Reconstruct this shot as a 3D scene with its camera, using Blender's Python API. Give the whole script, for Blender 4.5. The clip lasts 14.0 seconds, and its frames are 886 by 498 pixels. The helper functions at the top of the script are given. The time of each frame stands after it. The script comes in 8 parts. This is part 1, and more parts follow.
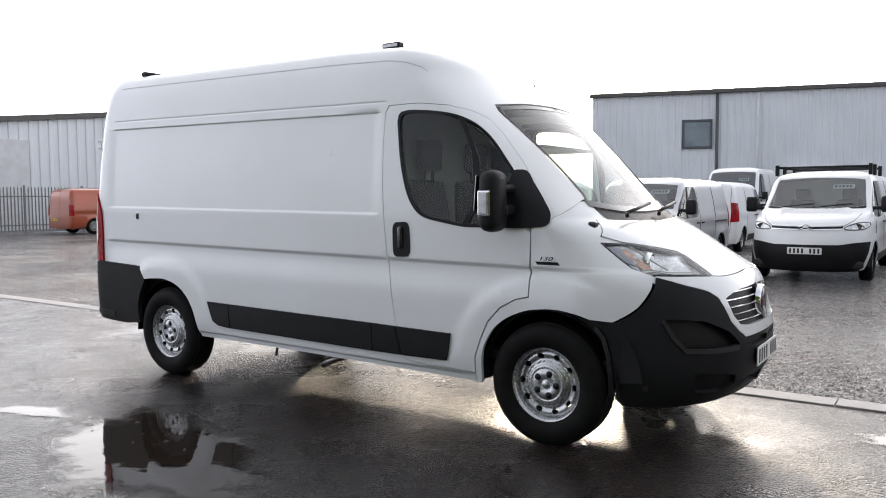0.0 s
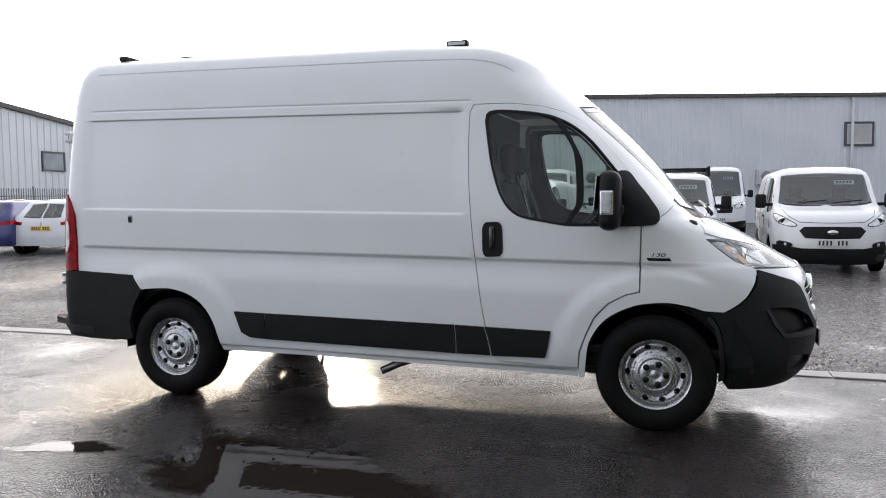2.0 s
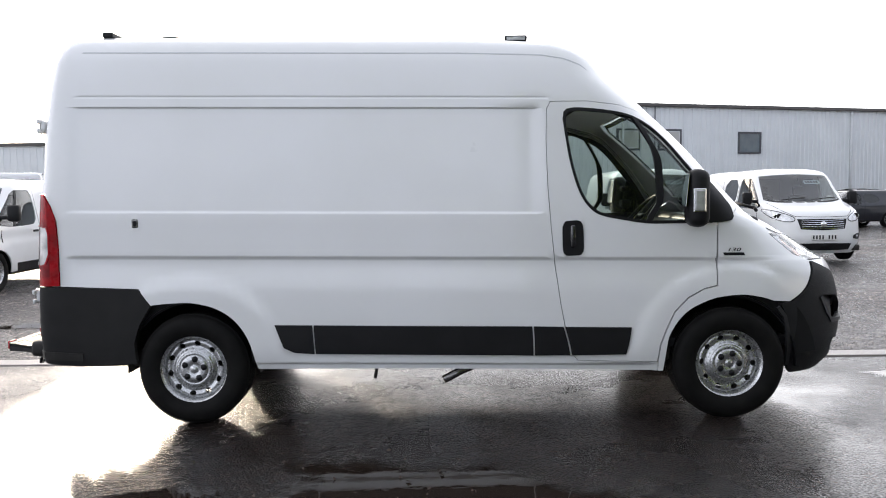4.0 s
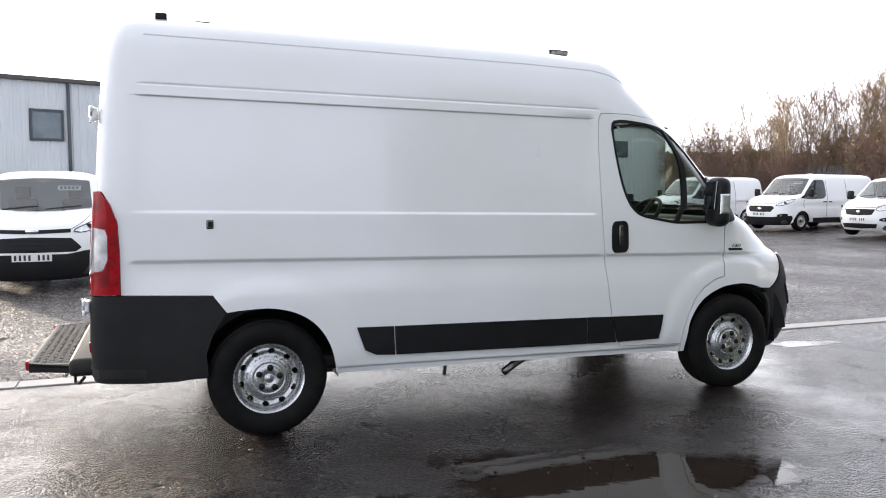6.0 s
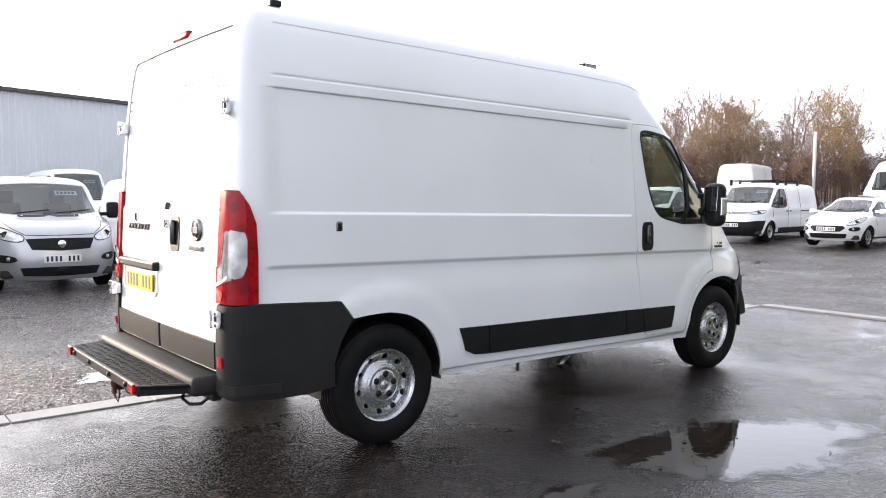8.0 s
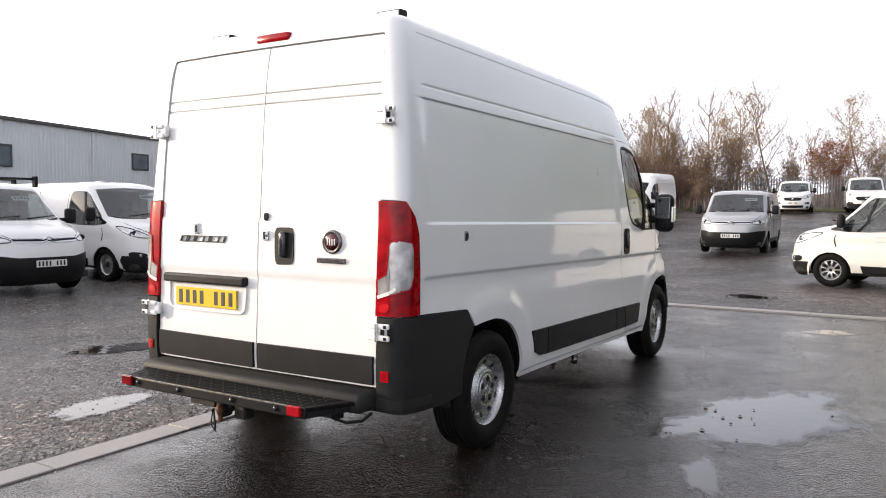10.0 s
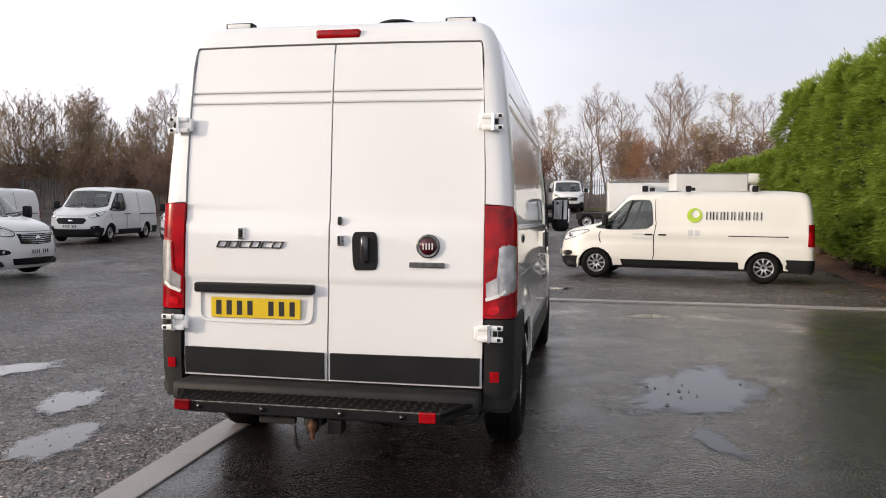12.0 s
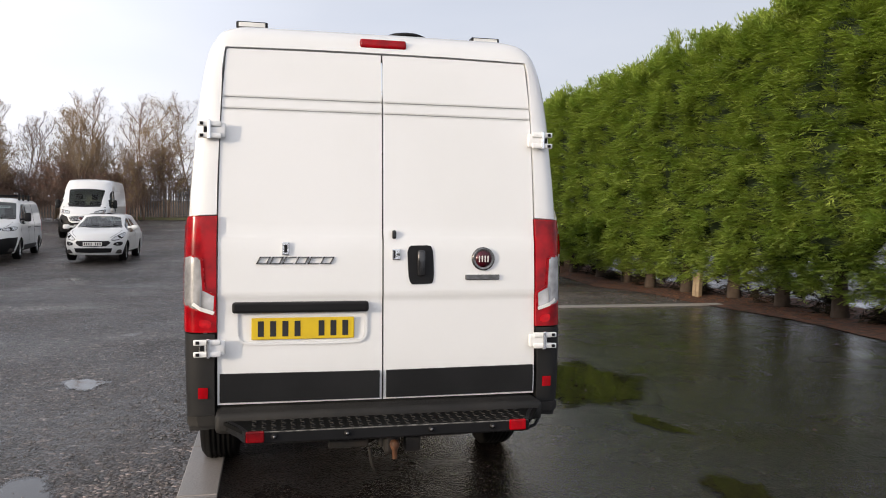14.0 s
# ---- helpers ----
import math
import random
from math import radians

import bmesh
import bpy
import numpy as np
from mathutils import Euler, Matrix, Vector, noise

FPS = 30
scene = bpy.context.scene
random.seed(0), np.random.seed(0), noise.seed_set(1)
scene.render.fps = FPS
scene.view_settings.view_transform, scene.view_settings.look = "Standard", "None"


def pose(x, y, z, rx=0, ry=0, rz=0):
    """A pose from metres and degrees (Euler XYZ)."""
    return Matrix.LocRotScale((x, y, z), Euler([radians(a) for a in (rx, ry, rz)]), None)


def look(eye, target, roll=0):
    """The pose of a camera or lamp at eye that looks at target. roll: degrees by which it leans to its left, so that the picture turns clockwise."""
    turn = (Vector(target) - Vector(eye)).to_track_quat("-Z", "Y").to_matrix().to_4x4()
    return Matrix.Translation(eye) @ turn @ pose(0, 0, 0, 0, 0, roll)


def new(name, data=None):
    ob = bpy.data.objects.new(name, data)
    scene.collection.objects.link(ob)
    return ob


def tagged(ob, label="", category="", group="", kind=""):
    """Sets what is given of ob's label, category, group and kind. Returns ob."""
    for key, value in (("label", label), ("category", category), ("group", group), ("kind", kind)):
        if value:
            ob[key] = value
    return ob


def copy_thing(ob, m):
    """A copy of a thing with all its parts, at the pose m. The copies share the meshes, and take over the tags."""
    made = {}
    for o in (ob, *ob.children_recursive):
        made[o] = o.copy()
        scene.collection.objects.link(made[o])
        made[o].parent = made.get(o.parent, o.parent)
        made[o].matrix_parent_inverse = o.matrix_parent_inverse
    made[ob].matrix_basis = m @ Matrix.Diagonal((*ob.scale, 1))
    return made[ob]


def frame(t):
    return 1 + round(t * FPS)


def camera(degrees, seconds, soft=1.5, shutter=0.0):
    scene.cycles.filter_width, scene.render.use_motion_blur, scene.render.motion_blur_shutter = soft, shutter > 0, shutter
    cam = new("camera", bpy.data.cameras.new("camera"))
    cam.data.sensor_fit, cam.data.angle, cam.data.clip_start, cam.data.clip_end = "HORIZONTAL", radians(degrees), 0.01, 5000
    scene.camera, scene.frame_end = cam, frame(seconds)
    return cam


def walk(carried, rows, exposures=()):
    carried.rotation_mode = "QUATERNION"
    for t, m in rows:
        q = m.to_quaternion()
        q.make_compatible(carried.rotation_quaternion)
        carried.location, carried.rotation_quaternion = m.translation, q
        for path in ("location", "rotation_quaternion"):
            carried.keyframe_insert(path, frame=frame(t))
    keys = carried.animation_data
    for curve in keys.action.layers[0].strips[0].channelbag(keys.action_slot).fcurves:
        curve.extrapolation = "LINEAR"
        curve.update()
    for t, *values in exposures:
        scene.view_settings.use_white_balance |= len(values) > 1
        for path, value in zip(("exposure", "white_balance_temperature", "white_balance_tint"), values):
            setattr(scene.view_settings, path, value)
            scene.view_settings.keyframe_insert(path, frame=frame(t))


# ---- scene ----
from mathutils.geometry import delaunay_2d_cdt

cam = camera(59.4, 14.0, soft=1.0)
PATH = [
    (0, (3.725, -4.947, 1.442), (2.606, -3.295, 1.311), -0.4),
    (0.5, (3.309, -5.272, 1.455), (2.3, -3.551, 1.319), -0.3),
    (1, (2.866, -5.459, 1.468), (1.983, -3.67, 1.324), -0.3),
    (1.5, (2.382, -5.708, 1.47), (1.646, -3.854, 1.329), -0.4),
    (2, (1.915, -5.793, 1.458), (1.311, -3.891, 1.322), -0.5),
    (2.5, (1.446, -5.847, 1.464), (0.972, -3.909, 1.327), -0.5),
    (3, (0.91, -5.925, 1.473), (0.591, -3.956, 1.332), -0.4),
    (3.2, (0.712, -5.905, 1.465), (0.455, -3.926, 1.326), -0.5),
    (5.3, (-1.546, -5.871, 1.479), (-1.102, -3.926, 1.337), -0.2),
    (5.5, (-1.813, -5.814, 1.491), (-1.285, -3.891, 1.344), 0.0),
    (6, (-2.316, -5.703, 1.505), (-1.638, -3.828, 1.355), 0.0),
    (6.5, (-2.861, -5.528, 1.488), (-2.023, -3.717, 1.345), -0.0),
    (7, (-3.351, -5.262, 1.486), (-2.371, -3.524, 1.343), 0.0),
    (7.5, (-3.836, -5.025, 1.492), (-2.72, -3.371, 1.346), 0.1),
    (7.7, (-4.02, -4.908, 1.462), (-2.852, -3.29, 1.324), 0.2),
    (9.8, (-5.754, -3.368, 1.495), (-4.097, -2.255, 1.378), 0.1),
    (10, (-5.865, -3.200, 1.472), (-4.170, -2.144, 1.364), 0.2),
    (10.5, (-6.127, -2.729, 1.484), (-4.365, -1.791, 1.371), 0.2),
    (11, (-6.399, -2.306, 1.481), (-4.543, -1.570, 1.372), 0.3),
    (11.5, (-6.540, -1.839, 1.484), (-4.620, -1.291, 1.375), 0.3),
    (12, (-6.695, -1.341, 1.497), (-4.730, -0.984, 1.387), 0.5),
    (12.5, (-6.758, -0.871, 1.491), (-4.768, -0.699, 1.384), 0.6),
    (13, (-6.798, -0.381, 1.489), (-4.801, -0.396, 1.386), 0.6),
    (13.5, (-6.801, 0.105, 1.498), (-4.816, -0.113, 1.398), 0.7),
    (14, (-6.749, 0.594, 1.496), (-4.798, 0.159, 1.420), 0.6),
]


# ---------- shape helpers ----------
def hermite(knots):
    """A smooth curve through (key, value) knots that never overshoots."""
    k = np.array(knots, float)
    xs, ys = k[:, 0], k[:, 1]
    h, d = np.diff(xs), np.diff(ys) / np.diff(xs)
    m = np.zeros(len(xs))
    m[0], m[-1] = d[0], d[-1]
    for i in range(1, len(xs) - 1):
        if d[i - 1] * d[i] > 0:
            m[i] = 2 * d[i - 1] * d[i] / (d[i - 1] + d[i])

    def f(v):
        v = np.clip(np.asarray(v, float), xs[0], xs[-1])
        i = np.clip(np.searchsorted(xs, v) - 1, 0, len(h) - 1)
        s = (v - xs[i]) / h[i]
        a, b = 2 * s ** 3 - 3 * s ** 2 + 1, s ** 3 - 2 * s ** 2 + s
        return a * ys[i] + b * h[i] * m[i] + (1 - a) * ys[i + 1] + (s ** 3 - s ** 2) * h[i] * m[i + 1]
    return f


def ramp(a, b, v):
    s = np.clip((np.asarray(v, float) - a) / (b - a), 0, 1)
    return s * s * (3 - 2 * s)


class Shell:
    """A vehicle's skin: at each height a plan outline with rounded nose and rear corners, unrolled to (u, z).
    u is x along the flank, runs on past UF round the nose to the middle, and back past UR round the rear corner."""

    def __init__(self, width, front, nose, power, rear, corner=0.10, rake=0.0, UR=-2.3, UF=1.5, taper=0.035, crown=0.02):
        self.W, self.XF, self.AF, self.NF, self.XR = (hermite(k) for k in (width, front, nose, power, rear))
        self.corner, self.rake, self.UR, self.UF, self.tp, self.crown = corner, rake, UR, UF, taper, crown
        self.LF, self.LR = 1.5, 0.2
        self.top = width[-1][0]

    def bits(self, u, z):
        zl = z + self.rake * np.clip(u, self.UR, self.UF + 1)
        w, xf, af, n, xr = self.W(zl), self.XF(zl), self.AF(zl), self.NF(zl), self.XR(zl)
        return w, xf, af, n, xr, xf - af, xr + self.corner

    def base(self, u, z):
        u, z = np.asarray(u, float), np.asarray(z, float)
        w, xf, af, n, xr, xs, xq = self.bits(u, z)
        th = np.clip((u - self.UF) / self.LF, 0, 1) * np.pi / 2
        si, co = np.maximum(np.sin(th), 0), np.maximum(np.cos(th), 0)
        xfr, yfr = xs + af * si ** (2 / n), w * co ** (2 / n)
        xm = np.where(u > 0, u * xs / self.UF, u * xq / self.UR)
        tr = np.clip((self.UR - u) / self.LR, 0, 1) * np.pi / 2
        cr = np.minimum(self.corner, w * 0.5)
        p = 2 / 2.5
        xre = xq - self.corner * np.sin(tr) ** p
        yre = w - cr * (1 - np.maximum(np.cos(tr), 0) ** p)
        past = np.clip(self.UR - self.LR - u, 0, None)
        yre = np.where(past > 0, w - cr - past, yre)
        xre = xre - np.where(past > 0, self.crown * (1 - (np.clip(yre, 0, None) / np.maximum(w - cr, 1e-3)) ** 2), 0)
        x = np.where(u > self.UF, xfr, np.where(u < self.UR, xre, xm))
        y = np.where(u > self.UF, yfr, np.where(u < self.UR, yre, w))
        y = y * (1 - self.tp * ramp(0.5 * xs, xf, x))
        return np.stack([x, -y, z], -1)

    def at(self, u, z, off=0.0, disp=None):
        u, z = np.asarray(u, float), np.asarray(z, float)
        p = self.base(u, z)
        e = 2e-3
        zu = np.minimum(z, self.top - 0.012 - self.rake * 0)
        nrm = np.cross(self.base(u + e, zu) - self.base(u - e, zu), self.base(u, zu + e) - self.base(u, zu - e))
        ln = np.linalg.norm(nrm, axis=-1, keepdims=True)
        nrm = np.where(ln > 1e-12, nrm / np.maximum(ln, 1e-12), (0, 0, 1))
        o = np.broadcast_to(np.asarray(off, float), u.shape)
        if disp is not None:
            o = o + disp(p[..., 0], z)
        return p + nrm * o[..., None], nrm

    def side(self, x, z):
        """(u, z) of the flank's or nose's point at x, z."""
        u = x
        for _ in range(4):
            w, xf, af, n, xr, xs, xq = (float(v) for v in self.bits(np.float64(u), np.float64(z)))
            if x > xs:
                s = min(max((x - xs) / af, 0), 1) ** (n / 2)
                u = self.UF + math.asin(s) / (math.pi / 2) * self.LF
            elif x < xq:
                s = min((xq - x) / self.corner, 1) ** 1.25
                u = self.UR - math.asin(s) / (math.pi / 2) * self.LR
            else:
                u = x * self.UF / xs if x > 0 else x * self.UR / xq
        return (u, z)

    def nose(self, y, z):
        """(u, z) of the nose's point at distance y from the middle."""
        w, xf, af, n, xr, xs, xq = (float(v) for v in self.bits(np.float64(self.UF + 1), np.float64(z)))
        w *= 1 - self.tp
        return (self.UF + math.acos(min(abs(y) / w, 1) ** (n / 2)) / (math.pi / 2) * self.LF, z)

    def tail(self, y, z):
        """(u, z) of the rear's point at distance y from the middle."""
        w = float(self.bits(np.float64(self.UR), np.float64(z))[0])
        cr = min(self.corner, w * 0.5)
        if abs(y) <= w - cr:
            return (self.UR - self.LR - (w - cr - abs(y)), z)
        s = min(max(0.0, 1 - (w - abs(y)) / cr), 1.0) ** 1.25
        return (self.UR - math.acos(s) / (math.pi / 2) * self.LR, z)


def soften(pts, times=2, keep=()):
    """Cuts the corners of a closed outline, but for those whose number is in keep."""
    pts = [(p, i in keep) for i, p in enumerate(pts)]
    for _ in range(times):
        out = []
        for i, (p, k) in enumerate(pts):
            a, b = pts[i - 1][0], pts[(i + 1) % len(pts)][0]
            if k:
                out.append((p, True))
            else:
                out.append(((p[0] * 0.75 + a[0] * 0.25, p[1] * 0.75 + a[1] * 0.25), False))
                out.append(((p[0] * 0.75 + b[0] * 0.25, p[1] * 0.75 + b[1] * 0.25), False))
        pts = out
    return [p for p, k in pts]


def dense(poly, step):
    out = []
    for i, a in enumerate(poly):
        b = poly[(i + 1) % len(poly)]
        n = max(1, int(math.ceil(math.hypot(b[0] - a[0], b[1] - a[1]) / step)))
        out += [(a[0] + (b[0] - a[0]) * k / n, a[1] + (b[1] - a[1]) * k / n) for k in range(n)]
    return out


def within(poly, q):
    poly, q = np.asarray(poly), np.asarray(q)
    ok = np.zeros(len(q), bool)
    for i in range(len(poly)):
        (ax, ay), (bx, by) = poly[i - 1], poly[i]
        if ay != by:
            ok ^= ((ay > q[:, 1]) != (by > q[:, 1])) & (q[:, 0] < (bx - ax) * (q[:, 1] - ay) / (by - ay) + ax)
    return ok


def inset(poly, d):
    """The outline moved inwards by d (outwards where d is below 0)."""
    p = np.array(poly)
    nx, pv = np.roll(p, -1, 0) - p, p - np.roll(p, 1, 0)
    def left(v):
        v = v / np.maximum(np.linalg.norm(v, axis=1, keepdims=True), 1e-9)
        return np.stack([-v[:, 1], v[:, 0]], -1)
    m = left(nx) + left(pv)
    m = m / np.maximum((m * m).sum(1, keepdims=True) / 2, 0.5)
    area = (p[:, 0] * np.roll(p[:, 1], -1) - p[:, 1] * np.roll(p[:, 0], -1)).sum()
    return [tuple(v) for v in p + m * d * (1 if area > 0 else -1)]


def sheet(outline, holes=(), du=0.05, dz=0.05, rows=(), rake=0.0):
    """Triangles that fill an outline with holes: points (u, z) and faces."""
    rings = [dense(outline, du)] + [dense(h, du * 0.7) for h in holes]
    o = np.array(rings[0])
    lo, hi = o.min(0), o.max(0)
    lean = lambda u: rake * u * (1.115 if u < 0 else 1.03)
    zs = list(np.arange(lo[1] + dz / 2 - 3 * abs(rake), hi[1] + 3 * abs(rake), dz))
    zs = [z for z in zs if all(abs(z - r) > dz * 0.3 for r in rows)]
    g = [(u + (i % 2) * du / 2, z - lean(u)) for i, z in enumerate(zs) for u in np.arange(lo[0] + du / 2, hi[0], du)]
    g += [(u, r - lean(u)) for r in rows for u in np.arange(lo[0] + du / 2, hi[0], du)]
    g = np.array(g) if g else np.zeros((0, 2))
    if len(g):
        ok = within(rings[0], g)
        for h in rings[1:]:
            ok &= ~within(h, g)
        g = g[ok]
        b = np.array([p for r in rings for p in r])
        far = np.ones(len(g), bool)
        for i in range(0, len(g), 2000):
            far[i:i + 2000] = (((g[i:i + 2000, None] - b[None]) ** 2).sum(2).min(1)) > (0.3 * min(du, dz)) ** 2
        g = g[far]
    pts, edges = [], []
    for r in rings:
        s = len(pts)
        pts += r
        edges += [(s + i, s + (i + 1) % len(r)) for i in range(len(r))]
    pts += [tuple(p) for p in g]
    v, e, f, *_ = delaunay_2d_cdt([Vector(p) for p in pts], edges, [], 0, 1e-6)
    v = np.array([tuple(p) for p in v])
    f = np.array([tuple(t) for t in f if len(t) == 3])
    c = v[f].mean(1)
    ok = within(rings[0], c)
    for h in rings[1:]:
        ok &= ~within(h, c)
    f = f[ok]
    a, b, c = v[f[:, 0]], v[f[:, 1]], v[f[:, 2]]
    f = f[np.abs((b[:, 0] - a[:, 0]) * (c[:, 1] - a[:, 1]) - (b[:, 1] - a[:, 1]) * (c[:, 0] - a[:, 0])) > 4e-6]
    a, b, c = v[f[:, 0]], v[f[:, 1]], v[f[:, 2]]
    ccw = (b[:, 0] - a[:, 0]) * (c[:, 1] - a[:, 1]) - (b[:, 1] - a[:, 1]) * (c[:, 0] - a[:, 0]) > 0
    f[~ccw] = f[~ccw][:, ::-1]
    return v, f


def rim_edges(f):
    """The edges of triangles that only one of them has, in its turn."""
    seen = {}
    for t in f:
        for i in range(3):
            seen[(t[i], t[(i + 1) % 3])] = True
    return [e for e in seen if (e[1], e[0]) not in seen]
EXPOSURES = [(0, 0.23, 6800, 11), (1.5, 0.12, 6760, 11), (2.2, 0.18, 6720, 11), (3, 0.34, 6720, 11), (5.3, 0.59, 6720, 11), (7.7, 0.76, 6740, 12), (9.8, 0.18, 6950, 13), (11.0, -0.28, 7050, 13), (14, -0.46, 6850, 11)]
walk(cam, [(t, look(eye, target, roll)) for t, eye, target, roll in PATH], EXPOSURES)

# ---------- sky and sun: a low winter sun behind thin white cloud ----------
SUN_AZ, SUN_EL = math.atan2(0.90, -0.44), radians(9.5)
world = bpy.data.worlds.new("sky")
scene.world = world
world.use_nodes = True
wn = world.node_tree.nodes
wl = world.node_tree.links
wn.clear()
w_out, w_bg = wn.new("ShaderNodeOutputWorld"), wn.new("ShaderNodeBackground")
w_sky = wn.new("ShaderNodeTexSky")
w_sky.sky_type, w_sky.sun_disc = "NISHITA", False
w_sky.sun_elevation, w_sky.sun_rotation = SUN_EL, math.pi / 2 - SUN_AZ
w_sky.air_density, w_sky.dust_density, w_sky.ozone_density = 1.0, 4.0, 1.0
w_geo, w_map, w_noise = wn.new("ShaderNodeTexCoord"), wn.new("ShaderNodeMapping"), wn.new("ShaderNodeTexNoise")
w_map.inputs["Scale"].default_value = (1, 1, 3)
w_noise.inputs["Scale"].default_value, w_noise.inputs["Detail"].default_value = 1.6, 5
w_ramp = wn.new("ShaderNodeValToRGB")
w_ramp.color_ramp.elements[0].position, w_ramp.color_ramp.elements[1].position = 0.3, 0.75
w_ramp.color_ramp.elements[0].color, w_ramp.color_ramp.elements[1].color = (9.0, 9.5, 10.4, 1), (11.2, 11.3, 11.6, 1)
w_mix = wn.new("ShaderNodeMix")
w_mix.data_type, w_mix.inputs[0].default_value = "RGBA", 0.72
wl.new(w_geo.outputs["Generated"], w_map.inputs["Vector"])
wl.new(w_map.outputs[0], w_noise.inputs["Vector"])
wl.new(w_noise.outputs["Fac"], w_ramp.inputs[0])
wl.new(w_sky.outputs[0], w_mix.inputs[6])
w_dot, w_halo, w_glow = wn.new("ShaderNodeVectorMath"), wn.new("ShaderNodeValToRGB"), wn.new("ShaderNodeMix")
w_dot.operation, w_glow.data_type, w_glow.blend_type, w_glow.inputs[0].default_value = "DOT_PRODUCT", "RGBA", "MULTIPLY", 1.0
w_dot.inputs[1].default_value = (math.cos(SUN_AZ) * math.cos(SUN_EL), math.sin(SUN_AZ) * math.cos(SUN_EL), math.sin(SUN_EL))
for k in range(5):
    w_halo.color_ramp.elements.new(0.5)
for e, (p_, c_) in zip(w_halo.color_ramp.elements, ((0.0, 0.82), (0.15, 0.96), (0.28, 1.08), (0.40, 1.45), (0.56, 1.9), (0.80, 2.0), (1.0, 3.7))):
    e.position, e.color = p_, (c_ * (0.92 + 0.08 * p_), c_ * (0.98 + 0.005 * p_), c_ * (1.095 - 0.125 * p_), 1)
w_span = wn.new("ShaderNodeMapRange")
w_span.inputs[1].default_value = -1.0
wl.new(w_geo.outputs["Generated"], w_dot.inputs[0])
wl.new(w_dot.outputs["Value"], w_span.inputs[0])
wl.new(w_span.outputs[0], w_halo.inputs[0])
wl.new(w_ramp.outputs[0], w_glow.inputs[6])
wl.new(w_halo.outputs[0], w_glow.inputs[7])
w_part, w_high, w_dome = wn.new("ShaderNodeSeparateXYZ"), wn.new("ShaderNodeValToRGB"), wn.new("ShaderNodeMix")
w_dome.data_type, w_dome.blend_type, w_dome.inputs[0].default_value = "RGBA", "MULTIPLY", 1.0
w_high.color_ramp.elements.new(0.5)
for e, (p_, c_) in zip(w_high.color_ramp.elements, ((0.25, 1.0), (0.55, 0.66), (1.0, 0.46))):
    e.position, e.color = p_, (c_, c_, c_ * 1.02, 1)
wl.new(w_geo.outputs["Generated"], w_part.inputs[0])
wl.new(w_part.outputs["Z"], w_high.inputs[0])
wl.new(w_glow.outputs[2], w_dome.inputs[6])
wl.new(w_high.outputs[0], w_dome.inputs[7])
wl.new(w_dome.outputs[2], w_mix.inputs[7])
wl.new(w_mix.outputs[2], w_bg.inputs[0])
w_bg.inputs[1].default_value = 0.13
wl.new(w_bg.outputs[0], w_out.inputs[0])
sun = new("sun", bpy.data.lights.new("sun", "SUN"))
sun.data.energy, sun.data.angle, sun.data.color = 3.6, radians(2.0), (1.0, 0.87, 0.70)
sun.matrix_world = look((0, 0, 30), (0 - 30 * math.cos(SUN_AZ), 0 - 30 * math.sin(SUN_AZ), 30 - 30 * math.tan(SUN_EL)))


# ---------- materials ----------
def mat(name, color, rough=0.5, metal=0.0, coat=0.0, grain=None, amount=0.0, bump=0.0, second=None, mottle=None, spec=0.5):
    """A surface with two scales of variation: grain (size per metre) and a broad mottle towards the second colour."""
    m = bpy.data.materials.new(name)
    m.use_nodes = True
    t = m.node_tree
    b = t.nodes["Principled BSDF"]
    b.inputs["Base Color"].default_value = (*color, 1)
    b.inputs["Roughness"].default_value, b.inputs["Metallic"].default_value = rough, metal
    b.inputs["Coat Weight"].default_value, b.inputs["Coat Roughness"].default_value = coat, 0.03
    b.inputs["Specular IOR Level"].default_value = spec
    co = t.nodes.new("ShaderNodeTexCoord")
    if second is not None:
        n = t.nodes.new("ShaderNodeTexNoise")
        n.inputs["Scale"].default_value, n.inputs["Detail"].default_value = mottle or 2.0, 6
        r = t.nodes.new("ShaderNodeValToRGB")
        r.color_ramp.elements[0].position, r.color_ramp.elements[1].position = 0.38, 0.68
        r.color_ramp.elements[0].color, r.color_ramp.elements[1].color = (*color, 1), (*second, 1)
        t.links.new(co.outputs["Object"], n.inputs["Vector"])
        t.links.new(n.outputs["Fac"], r.inputs[0])
        t.links.new(r.outputs[0], b.inputs["Base Color"])
    if grain:
        n = t.nodes.new("ShaderNodeTexNoise")
        n.inputs["Scale"].default_value, n.inputs["Detail"].default_value = grain, 4
        t.links.new(co.outputs["Object"], n.inputs["Vector"])
        if amount:
            q = t.nodes.new("ShaderNodeMapRange")
            q.inputs[3].default_value, q.inputs[4].default_value = max(rough - amount, 0.02), min(rough + amount, 1)
            t.links.new(n.outputs["Fac"], q.inputs[0])
            t.links.new(q.outputs[0], b.inputs["Roughness"])
        if bump:
            k = t.nodes.new("ShaderNodeBump")
            k.inputs["Strength"].default_value, k.inputs["Distance"].default_value = 1.0, bump
            t.links.new(n.outputs["Fac"], k.inputs["Height"])
            t.links.new(k.outputs[0], b.inputs["Normal"])
    return m


